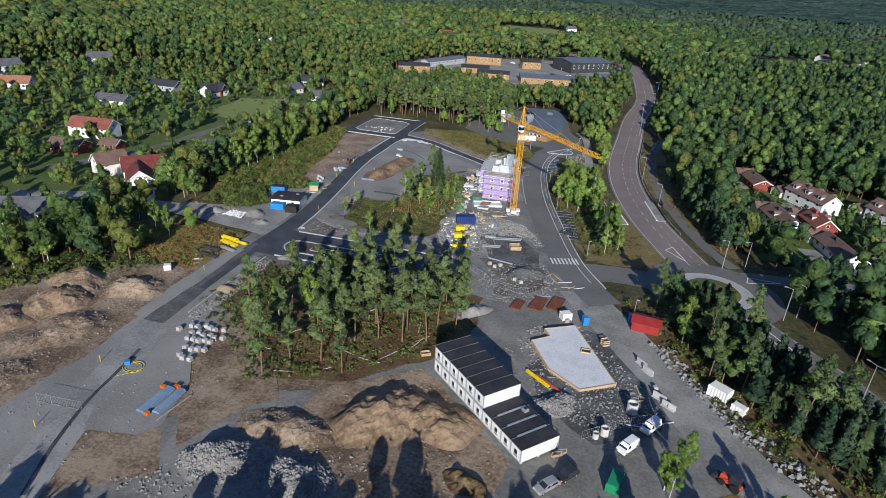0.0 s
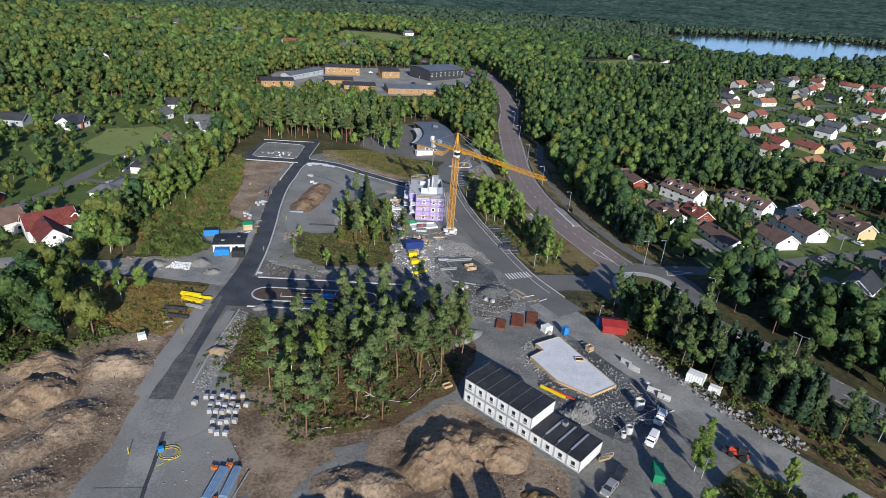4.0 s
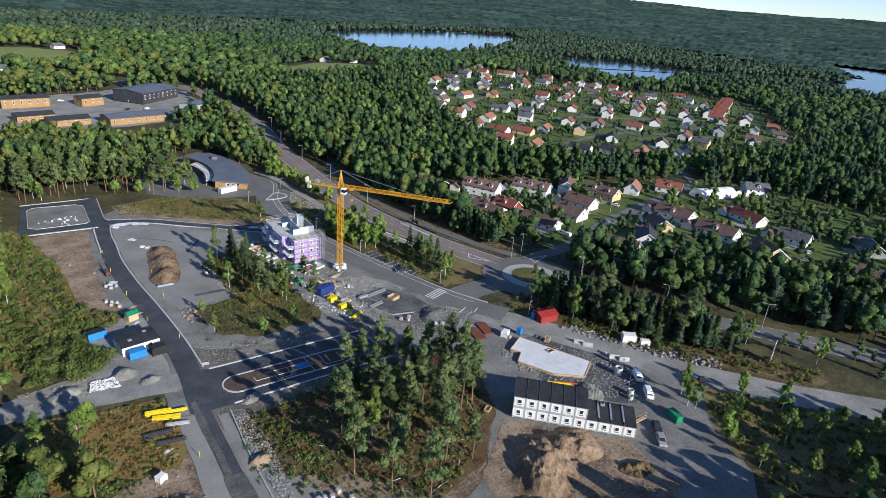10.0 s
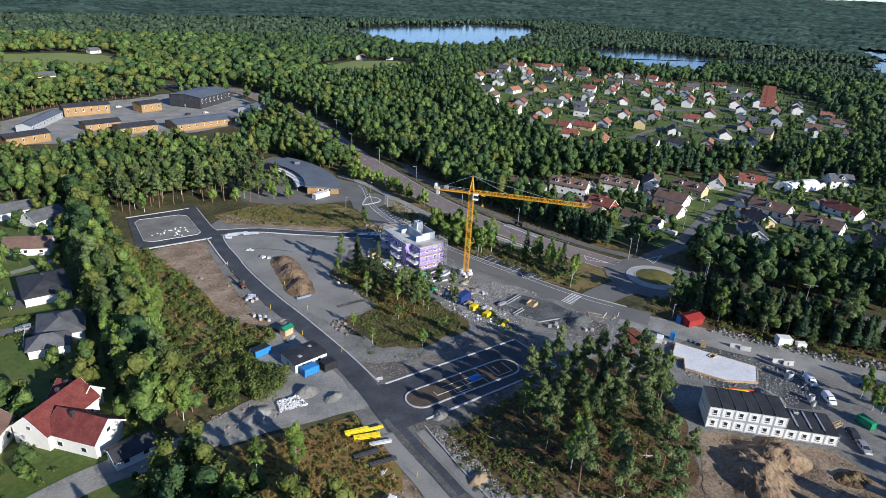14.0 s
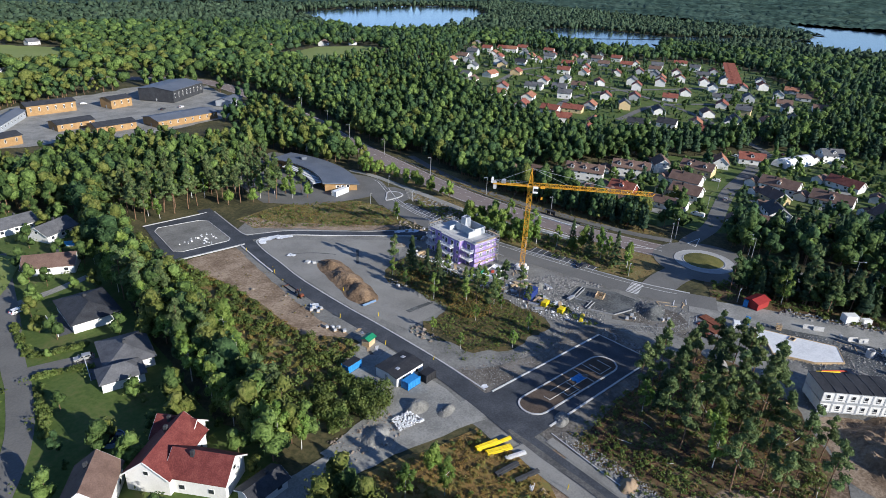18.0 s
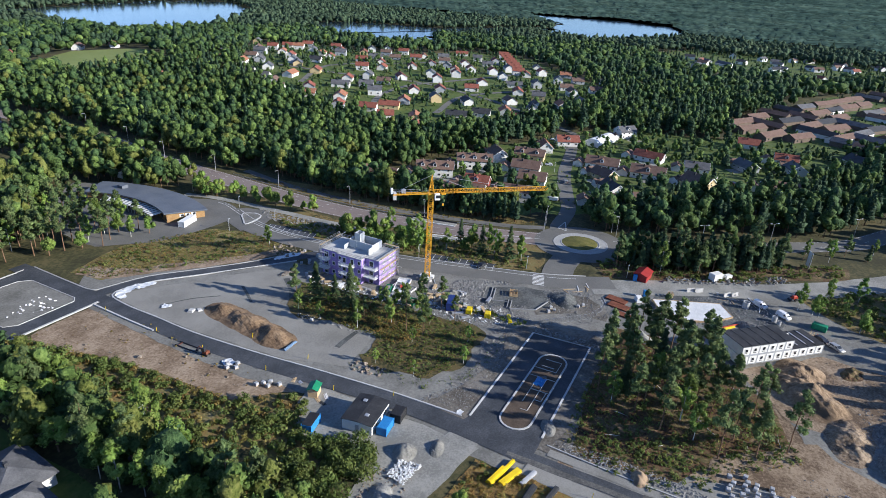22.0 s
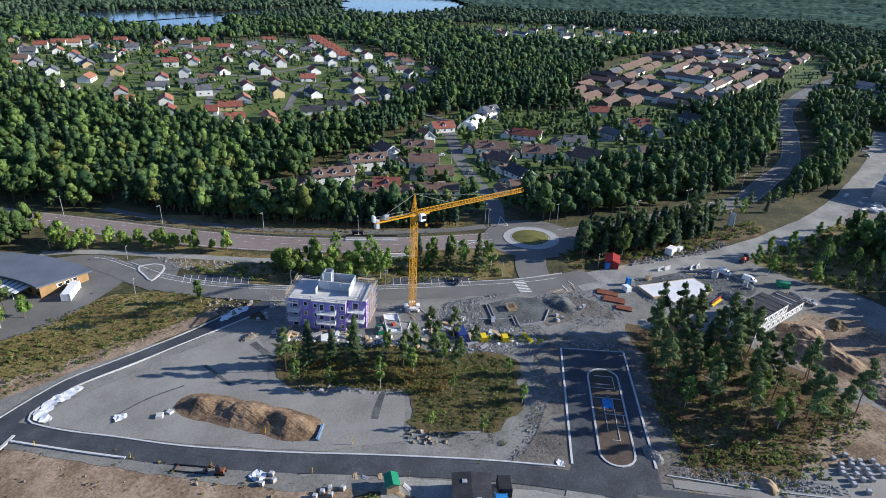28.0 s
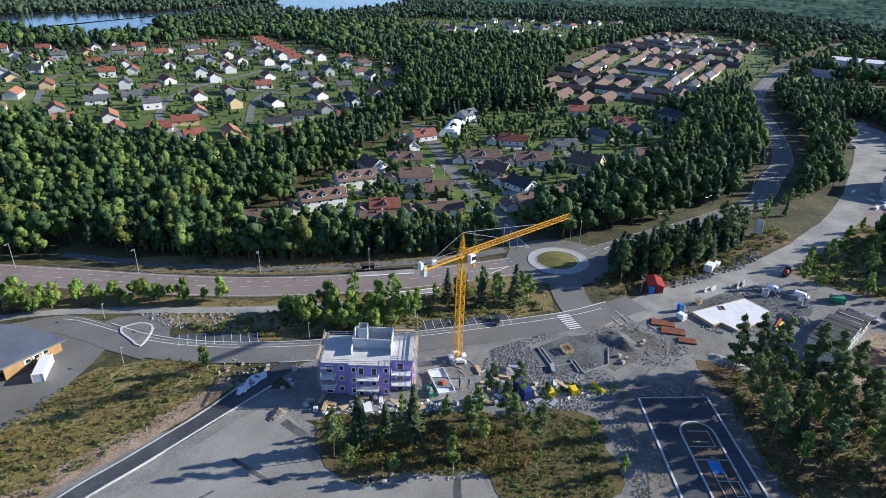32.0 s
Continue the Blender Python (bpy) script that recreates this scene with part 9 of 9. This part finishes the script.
shrubs(GROVE, 2600, 0.1, 0.45, M_HEATH, "rusty undergrowth of the pine grove", 33, 7)
shrubs(GROVE, 1300, 0.15, 0.9, M_SHRUB, "green undergrowth of the pine grove", 34, 14)
shrubs([(-77.4, 128), (-70, 131), (-67, 116), (-69.5, 105), (-77, 104.5), (-76.6, 118)], 150, 0.15, 0.7, M_SHRUB, "green and yellow bushes at the edge of the grove", 53, 16)
HEATH = [(-79, 305), (-58, 310), (-40, 304), (-26, 295), (-21, 277), (-25, 264), (-40, 266), (-60, 281), (-77, 293)]
shrubs(HEATH, 900, 0.12, 0.75, M_SHRUB, "green bushes on the heath", 35, 12)
shrubs(HEATH, 3600, 0.1, 0.4, M_HEATH, "rusty growth on the heath", 36, 8)
SLOPE = [(-104, 211), (-92, 197), (-104, 188), (-116, 172), (-128, 190), (-126, 240), (-120, 285), (-113, 279), (-106, 245)]
shrubs(SLOPE, 620, 0.4, 1.7, M_SHRUB, "green bushes on the western slope", 37, 70)
shrubs(SLOPE, 700, 0.2, 1.0, M_HEATH, "rusty bushes on the western slope", 38, 18)
shrubs([(-118, 186), (-104, 184), (-99, 172), (-108, 168), (-120, 170)], 60, 1.2, 2.6, M_SHRUB, "large bushes beside the site hut", 39, 300)
shrubs([(-119, 154), (-93, 150), (-92, 136), (-95, 125), (-118, 129), (-127, 144)], 1900, 0.12, 0.5, M_HEATH, "dry orange tussocks", 40, 14)
shrubs([(-119, 154), (-93, 150), (-95, 125), (-127, 130)], 30, 0.4, 1.2, M_SHRUB, "green bushes in dry grass", 41)
shrubs([(-11, 256), (-4, 212), (2, 186), (8, 174), (17, 180), (18, 200), (9, 232), (3, 260), (-6, 284)], 420, 0.3, 1.2, M_SHRUB, "green bushes between the roads", 42)
shrubs([(22, 78), (34, 84), (44, 76), (60, 56), (78, 36), (60, 22), (30, 42), (12, 54)], 420, 0.3, 1.6, M_SHRUB, "green bushes beside the gravel road", 43, 44)
shrubs([(16, 150), (25, 132), (31, 117), (37, 106), (51, 91), (62, 72), (74, 72), (60, 100), (46, 126), (38, 146), (28, 156)], 420, 0.3, 1.3, M_SHRUB, "green undergrowth of the roadside wood", 44)
shrubs([(38, 262), (34, 300), (36, 328), (31, 328), (28, 290), (30, 250), (38, 218), (52, 190), (58, 188), (50, 206), (43, 232)], 420, 0.15, 0.6, M_HEATH, "dry grass tussocks on the verge", 45, 14)
shrubs([(-108, 127), (-130, 118), (-142, 84), (-124, 52), (-128, 70), (-126, 100), (-116, 112)], 200, 0.4, 1.8, M_SHRUB, "bushes at the wood's edge", 46, 60)
shrubs([(-34, 160), (-36, 178), (-32, 196), (-30, 180), (-31, 162)], 60, 0.2, 0.8, M_SHRUB, "weeds beside the site", 47)
shrubs([(-103, 211), (-105, 244), (-114, 280), (-118, 282), (-110, 244), (-106, 208)], 500, 0.12, 0.6, M_HEATH, "dry tussocks along the bare soil", 48, 14)
shrubs([(-96, 128), (-108, 126), (-128, 112), (-140, 84), (-134, 84), (-122, 108), (-104, 120)], 500, 0.15, 0.7, M_SHRUB, "weeds at the edge of the soil", 49, 14)
shrubs([(-84, 112), (-70, 106), (-66, 116), (-70, 130), (-80, 134)], 260, 0.12, 0.6, M_SHRUB, "weeds between street and grove", 50, 14)
shrubs([(-89, 276), (-89, 206), (-102, 212), (-104, 243), (-112, 277)], 110, 0.1, 0.45, M_HEATH, "dry weeds in the bare soil", 51, 14)

for i, poly in enumerate(([(-164.8, 264), (-163.4, 264), (-163.2, 243), (-165, 243)], [(-164.6, 232), (-152.6, 229.6), (-152.6, 228.2), (-164.8, 230.6)], [(-163.4, 243), (-150.6, 240.6), (-150.6, 239), (-163.4, 241.4)], [(-165, 228), (-163.4, 228), (-166, 206), (-168, 206)])):
    shrubs(poly, 34, 0.7, 1.1, M_SHRUB, "clipped green garden hedge", 80 + i, 60)
# ---- lakes ----
def lake(name, poly, z):
    me = MB().add([(x, y, z) for x, y in ragged(poly, 14, 30, None)], [])
    me.f = [tuple(range(len(me.v)))]
    tagged(part(name, me, M_WATER), "still blue-grey lake between wooded shores", "lake", kind="structure")


LAKES = [[(420, 1230), (385, 890), (480, 875), (600, 920), (710, 985), (900, 1130), (1010, 1300), (900, 1360), (640, 1320)],
         [(740, 870), (620, 710), (600, 600), (650, 560), (760, 620), (1120, 520), (1150, 565), (900, 690), (860, 810)],
         [(990, 520), (950, 400), (1080, 340), (1180, 300), (1330, 300), (1530, 360), (1600, 500), (1540, 740), (1300, 575), (1180, 550)]]
for i, poly in enumerate(LAKES):
    lake("water", poly, -4.0 if i != 0 else -4.5)
FIELDS = [[(140, 690), (215, 735), (270, 705), (225, 605), (130, 600)], [(-130, 925), (-70, 925), (-20, 880), (-40, 765), (-140, 770)], [(-190, 318), (-172, 330), (-152, 312), (-168, 270), (-190, 280)], [(409, -85), (449, -125), (376, -172), (335, -140), (376, -80)]]
for i, poly in enumerate(FIELDS):
    patch("field", poly, M_FIELD, 0.25, "pale green mown field among the woods", "field", jit=3, step=10)
VILLAGES = [[(60, 285), (90, 275), (150, 262), (200, 240), (262, 215), (290, 130), (280, 40), (180, 80), (125, 130), (70, 180), (60, 200)],
            [(150, 320), (190, 450), (240, 540), (330, 620), (420, 690), (520, 520), (620, 480), (600, 390), (480, 300), (440, 250), (340, 235), (250, 260), (180, 290)],
            [(369, 130), (599, 50), (815, -120), (850, -195), (684, -205), (564, -169), (400, -60), (335, 0), (284, 60), (280, 128)],
            [(690, 110), (740, 40), (850, -60), (1010, -190), (1190, -350), (1260, -300), (1260, 170), (1000, 250), (800, 300)],
            [(-130, 350), (-135, 260), (-134, 160), (-140, 110), (-260, 120), (-360, 260), (-340, 390), (-200, 400)]]
for i, poly in enumerate(VILLAGES):
    patch("lawn", poly, M_LAWN, 0.02, "green gardens and lawns between the houses", "lawn", jit=4, step=10, keep=False)


# ---- woods ----
GX0, GY0, CELL = -520.0, -420.0, 3.0
NX, NY = 500, 570
cx, cy = np.meshgrid(GX0 + CELL * (np.arange(NX) + 0.5), GY0 + CELL * (np.arange(NY) + 0.5))
TAKEN = np.zeros((NY, NX), bool)
for poly in ZONES["open"]:
    TAKEN |= inside(poly, cx, cy)
for line, hw in LINES:
    for p in line:
        TAKEN |= (cx - p.x) ** 2 + (cy - p.y) ** 2 < (hw + 4.5) ** 2
for p in MAIN_S:
    if p.x > 60:
        TAKEN |= (cx - p.x - 4) ** 2 + (cy - p.y + 8) ** 2 < 8 ** 2
for p in VILLAGE:
    TAKEN |= (cx - p.x + 5) ** 2 + (cy - p.y) ** 2 < 9 ** 2
TAKEN |= (cx - 41.3) ** 2 + (cy - 166) ** 2 < 22 ** 2
for x, y, r in HOUSES:
    TAKEN |= (cx - x) ** 2 + (cy - y) ** 2 < (r + 1.0) ** 2
for x, y, r in HOUSES:
    d = math.hypot(x + 60, y - 150)
    if d > 330 and (x < 0 or x > 600):
        k = (r + 12) / d
        TAKEN |= (cx - x + (x + 60) * k) ** 2 + (cy - y + (y - 150) * k) ** 2 < (r + 7) ** 2
for poly in SCHOOL_YARD:
    TAKEN |= inside(poly, cx, cy)
TAKEN |= inside([(0, 40), (70, 44), (110, 36), (104, 60), (80, 92), (62, 112), (50, 130), (40, 150), (0, 160)], cx, cy)
for x0, y0, x1, y1 in ((-106, 60, 20, 345), (-122, 158, -100, 204), (-122, 222, 20, 345), (-45, 150, 36, 345), (0, 40, 44, 160)):
    TAKEN |= (cx > x0) & (cx < x1) & (cy > y0) & (cy < y1)
GARDEN = np.zeros((NY, NX), bool)
for poly in VILLAGES:
    GARDEN |= inside(poly, cx, cy)


def seen(x, y):
    """The part of the land that the shot looks towards."""
    return (x > -1.25 * y - 140) & (y > 130 - 0.78 * (x + 160)) 


def scatter(x0, y0, x1, y1, gap, rng, garden=0.3):
    nx, ny = int((x1 - x0) / gap), int((y1 - y0) / gap)
    X, Y = np.meshgrid(x0 + gap * np.arange(nx), y0 + gap * np.arange(ny))
    X = X.ravel() + rng.uniform(-0.45, 0.45, X.size) * gap
    Y = Y.ravel() + rng.uniform(-0.45, 0.45, Y.size) * gap
    ok = seen(X, Y)
    i, j = ((X - GX0) / CELL).astype(int), ((Y - GY0) / CELL).astype(int)
    inn = (i >= 0) & (i < NX) & (j >= 0) & (j < NY)
    ii, jj = np.clip(i, 0, NX - 1), np.clip(j, 0, NY - 1)
    ok &= ~(inn & TAKEN[jj, ii])
    ok &= ~(inn & GARDEN[jj, ii]) | (rng.random(X.size) < garden)
    for poly in LAKES + FIELDS:
        ok &= ~inside(poly, X, Y)
    return X[ok], Y[ok], (inn & GARDEN[jj, ii])[ok]


def wood(name, X, Y, h, r, lobes, n, size, label, rng, mix=(0.22, 0.36, 0.24, 0.13, 0.05), material=None):
    """Many trees as one object: rounded crowns of several leafy lobes, and pointed conifers; n loose sprays on each lobe."""
    m = len(X)
    Z = lie(X, Y)
    patchy = np.array([noise.noise(Vector((x * 0.02, y * 0.02, 4.0))) for x, y in zip(X, Y)])
    order = np.array([4, 0, 1, 2, 3])
    edge = np.cumsum(np.array(mix)[order])
    # Darker kinds eastwards partly stand in for haze and dimmer light there.
    east = np.clip((X + 60) / 320, 0, 1) - 0.5
    kind = order[np.searchsorted(edge / edge[-1], np.clip(rng.random(m) + 0.3 * patchy + 0.5 * east + 0.3 * ((X > 40) & (X < 170) & (Y > 40) & (Y < 200)), 0, 0.999))]
    fir = (kind == 3)[:, None]
    j = np.arange(lobes)[None, :]
    a = j * 2.4 + rng.uniform(0, 6.3, (m, 1))
    if lobes > 2:
        out = np.where(j == 0, 0.1, rng.uniform(0.36, 0.62, (m, lobes)))
        zf = np.where(j == 0, 0.80, 0.24 + 0.44 * ((j * 0.618) % 1) + rng.uniform(-0.06, 0.06, (m, lobes)))
        wide = rng.uniform(0.46, 0.66, (m, lobes)) * r[:, None]
    else:
        out = np.where(j == 0, 0.0, 0.4)
        zf = np.where(j == 0, 0.62, 0.5)
        wide = np.where(j == 0, 0.85, 0.6) * r[:, None] * np.ones((m, lobes))
    zc = np.broadcast_to(0.2 + 0.70 * (j + 0.5) / lobes, (m, lobes))
    out, zf = np.where(fir, 0.06, out), np.where(fir, zc, zf)
    wide = np.where(fir, 0.95 * (1.12 - zc) * r[:, None], wide)
    tall = np.where(fir, (1.0 / lobes) * 0.62 * h[:, None], np.minimum(0.30 * h[:, None], wide * rng.uniform(0.95, 1.4, (m, 1))))
    c = np.stack([X[:, None] + np.cos(a) * out * r[:, None], Y[:, None] + np.sin(a) * out * r[:, None], Z[:, None] + zf * h[:, None]], 2).reshape(-1, 3)
    cr = np.stack([wide, wide, tall], 2).reshape(-1, 3)
    q = m * lobes
    body = c[:, None, :] + ICO_V[None] * cr[:, None, :] * rng.uniform(0.62, 1.18, (q, 12, 1))
    faces = (ICO_F[None] + 12 * np.arange(q)[:, None, None]).reshape(-1, 3)
    k = np.repeat(np.arange(q), n)
    w = len(k)
    d = rng.normal(size=(w, 3))
    d[:, 2] = np.abs(d[:, 2]) * 1.2 - 0.45
    d /= np.linalg.norm(d, axis=1)[:, None]
    p = c[k] + d * cr[k] * rng.uniform(0.88, 1.16, (w, 1))
    nr = d + rng.normal(scale=0.4, size=(w, 3))
    nr /= np.linalg.norm(nr, axis=1)[:, None]
    t = np.cross(nr, rng.normal(size=(w, 3)))
    t /= np.linalg.norm(t, axis=1)[:, None]
    b = np.cross(nr, t)
    s = size * (r[k // lobes] / 3.2)[:, None] * rng.uniform(0.6, 1.35, (w, 1))
    e = rng.uniform(0.7, 1.2, (w, 3, 1))
    v = np.stack([p + t * s * e[:, 0], p + (b * 0.87 - t * 0.5) * s * e[:, 1], p - (b * 0.87 + t * 0.5) * s * e[:, 2]], 1).reshape(-1, 3)
    verts = np.concatenate([body.reshape(-1, 3), v])
    faces = np.concatenate([faces, 12 * q + np.arange(3 * w).reshape(-1, 3)])
    skin = kind[np.concatenate([np.repeat(np.arange(m), 20 * lobes), k // lobes])]
    if lobes > 2:      # three-sided trunks
        foot = np.stack([X, Y, Z - 0.3], 1)[:, None, :] + np.array([(0.2, 0, 0), (-0.1, 0.17, 0), (-0.1, -0.17, 0)])[None] * (h[:, None, None] / 12)
        top = np.stack([X, Y, Z + 0.75 * h], 1)[:, None, :]
        at = len(verts) + 4 * np.arange(m)[:, None, None]
        verts = np.concatenate([verts, np.concatenate([foot, top], 1).reshape(-1, 3)])
        faces = np.concatenate([faces, (at + np.array([(0, 1, 3), (1, 2, 3), (2, 0, 3)])[None]).reshape(-1, 3)])
        skin = np.concatenate([skin, np.full(3 * m, 5)])
    nf = len(faces)
    me = bpy.data.meshes.new(name)
    me.vertices.add(len(verts))
    me.vertices.foreach_set("co", np.ascontiguousarray(verts, dtype=np.float32).ravel())
    me.loops.add(3 * nf)
    me.loops.foreach_set("vertex_index", np.ascontiguousarray(faces, dtype=np.int32).ravel())
    me.polygons.add(nf)
    me.polygons.foreach_set("loop_start", np.arange(0, 3 * nf, 3, dtype=np.int32))
    me.polygons.foreach_set("loop_total", np.full(nf, 3, dtype=np.int32))
    for x in ([material] if material else M_WOODS + [M_BARK_P]):
        me.materials.append(x)
    if not material:
        me.polygons.foreach_set("material_index", np.ascontiguousarray(skin, dtype=np.int32))
    me.polygons.foreach_set("use_smooth", np.arange(nf) < 20 * q)
    me.update(calc_edges=True)
    return tagged(new(name, me), label, "forest", kind="stuff")


def canopy(name, label, rng):
    """The unbroken roof of the woods on the far ridges, tree top beside tree top."""
    rad = 880 * 1.021 ** np.arange(82)
    ang = np.radians(np.arange(-132, 58, 0.2))
    R, A = np.meshgrid(rad, ang, indexing="ij")
    R = R * (1 + rng.uniform(-0.008, 0.008, R.shape))
    A = A + np.radians(rng.uniform(-0.08, 0.08, A.shape))
    X, Y = -60 - np.sin(A) * R, 150 + np.cos(A) * R
    ok = ~((X > -900) & (X < 1250) & (Y > -420) & (Y < 1400))
    for poly in LAKES:
        ok &= ~inside(poly, X, Y)
    wave = np.array([noise.noise(Vector((x * 0.004, y * 0.004, 1.0))) for x, y in zip(X.ravel(), Y.ravel())]).reshape(X.shape)
    Z = lie(X, Y) + 9 + 5 * wave + rng.uniform(-2.2, 2.2, X.shape)
    n = A.shape[1]
    i, j = np.meshgrid(np.arange(len(rad) - 1), np.arange(n - 1), indexing="ij")
    keep = ok[:-1, :-1] & ok[1:, :-1] & ok[:-1, 1:] & ok[1:, 1:]
    i, j = i[keep], j[keep]
    f = np.stack([i * n + j, i * n + j + 1, (i + 1) * n + j + 1, (i + 1) * n + j], 1)
    me = bpy.data.meshes.new(name)
    me.from_pydata(np.stack([X.ravel(), Y.ravel(), Z.ravel()], 1).tolist(), [], f.tolist())
    me.polygons.foreach_set("use_smooth", np.ones(len(f), bool))
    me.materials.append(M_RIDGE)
    return tagged(new(name, me), label, "forest", kind="stuff")


def gardens(x0, y0, x1, y1, gap, rng, share):
    """Places for trees in the gardens, clear of houses and streets."""
    nx, ny = int((x1 - x0) / gap), int((y1 - y0) / gap)
    X, Y = np.meshgrid(x0 + gap * np.arange(nx), y0 + gap * np.arange(ny))
    X = X.ravel() + rng.uniform(-0.48, 0.48, X.size) * gap
    Y = Y.ravel() + rng.uniform(-0.48, 0.48, Y.size) * gap
    ok = np.zeros(X.size, bool)
    for poly in VILLAGES:
        ok |= inside(poly, X, Y)
    ok &= rng.random(X.size) < share
    X, Y = X[ok], Y[ok]
    ok = np.ones(X.size, bool)
    for x, y, a, hx, hy in FOOT:
        u, v = (X - x) * math.cos(a) + (Y - y) * math.sin(a), (Y - y) * math.cos(a) - (X - x) * math.sin(a)
        ok &= (np.abs(u) > hx + 1.8) | (np.abs(v) > hy + 1.8)
    for line, hw in LINES:
        for p in line:
            ok &= (X - p.x) ** 2 + (Y - p.y) ** 2 > (hw + 2.2) ** 2
    for poly in ZONES["open"]:
        ok &= ~inside(poly, X, Y)
    return X[ok], Y[ok]


fr = np.random.default_rng(3)
X, Y, G = scatter(-420, -160, 480, 620, 5.6, fr, 0.0)
D = np.hypot(X + 20, Y - 180)
near = D < 330
west = (X > -215) & (X < -90) & (Y > 40) & (Y < 345)
near &= ~west
for name, sel, lobes, n, size, label in (("woodland", west, 8, 40, 0.34, "dense green wood between the site and the western gardens"), ("woodland", near, 5, 14, 0.46, "dense green mixed wood round the site and the villages"), ("woodland", ~near & ~west, 3, 8, 0.66, "dense green mixed wood behind the villages")):
    k = int(sel.sum())
    h = fr.uniform(9, 17, k) * np.where((Y[sel] > 395) & (Y[sel] < 480) & (X[sel] > -170) & (X[sel] < 10), 0.78, 1.0)
    wood(name, X[sel], Y[sel], h, h * fr.uniform(0.23, 0.31, k), lobes, n, size, label, fr)
X, Y = gardens(-420, -160, -90, 420, 6.0, fr, 0.62)
h = fr.uniform(2.5, 9, len(X))
wood("garden_trees", X, Y, h, h * fr.uniform(0.28, 0.42, len(X)), 5, 24, 0.38, "green garden trees beside the western houses", fr, (0.3, 0.34, 0.18, 0.13, 0.05))
X, Y = gardens(20, -160, 480, 700, 5.6, fr, 0.5)
o = (Y < 270) | (fr.random(len(X)) < 0.7)
X, Y = X[o], Y[o]
h = (1.8 + 7.5 * fr.random(len(X)) ** 1.5) * np.where((X > 280) & (Y < 130), 0.5, np.where(Y > 270, 0.85, 1.0))
wood("garden_trees", X, Y, h, 0.5 + h * fr.uniform(0.27, 0.42, len(X)), 3, 8, 0.6, "green garden trees and hedges between the houses", fr, (0.3, 0.34, 0.18, 0.13, 0.05))
X, Y = gardens(480, -360, 1260, 700, 11.0, fr, 0.6)
h = fr.uniform(3.0, 8, len(X)) * np.where(Y < 130 - (X - 480) * 0.5, 0.6, 1.0)
wood("garden_trees", X, Y, h, h * fr.uniform(0.3, 0.45, len(X)), 1, 8, 0.9, "green garden trees between the far houses", fr, (0.2, 0.34, 0.25, 0.2, 0.0))
X, Y, G = scatter(-900, -420, 1250, 1400, 11.5, fr, 0.0)
o = ~((X > -420) & (X < 480) & (Y > -160) & (Y < 620))
X, Y = X[o], Y[o]
h = fr.uniform(9, 17, len(X))
D = np.hypot(X + 20, Y - 180)
wood("distant_wood", X[D < 900], Y[D < 900], h[D < 900], h[D < 900] * 0.44, 2, 4, 0.9, "wide green woods towards the lakes", fr)
wood("distant_wood", X[D >= 900], Y[D >= 900], h[D >= 900], h[D >= 900] * 0.52, 1, 4, 1.1, "wide woods beyond the lakes, tinted blue-green for haze", fr, material=M_FAR)
canopy("distant_wood", "wide woods on the far ridges, tinted blue-green for haze", fr)
ROADSIDE = [(25, 150), (30, 134), (36, 120), (44, 108), (54, 96), (60, 92), (66, 96), (56, 114), (46, 134), (38, 150)]
X, Y = fr.uniform(22, 80, 700), fr.uniform(72, 152, 700)
X, Y = X[inside(ROADSIDE, X, Y)][:125], Y[inside(ROADSIDE, X, Y)][:125]
h = fr.uniform(8, 14, len(X))
wood("woodland", X, Y, h, h * fr.uniform(0.16, 0.23, len(X)), 6, 22, 0.5, "dark pines and spruces between the gravel road and the main road", fr, (0.0, 0.12, 0.28, 0.6, 0.0))
BELT = [(48, 196), (41, 226), (38, 262), (40, 300), (47, 334), (58, 332), (50, 292), (51, 256), (56, 226), (62, 204)]
X, Y = fr.uniform(36, 64, 900), fr.uniform(194, 336, 900)
X, Y = X[inside(BELT, X, Y)], Y[inside(BELT, X, Y)]
h = fr.uniform(7, 12.5, len(X))
wood("woodland", X, Y, h, h * fr.uniform(0.16, 0.24, len(X)), 5, 16, 0.5, "dark belt of pines and spruces between the path and the village", fr, (0.0, 0.12, 0.28, 0.6, 0.0))
X, Y = fr.uniform(-100, -10, 130), fr.uniform(-6, 26, 130)
wood("woodland", X, Y, fr.uniform(10, 15, 130), fr.uniform(2.8, 4.2, 130), 4, 8, 0.7, "mixed wood south of the site", fr)

for i, poly in enumerate(VILLAGES):
    shrubs(poly, (650, 1500, 900, 700, 520)[i], 0.5, 1.9, M_SHRUB, "garden hedges and bushes between the houses", 60 + i, 16)
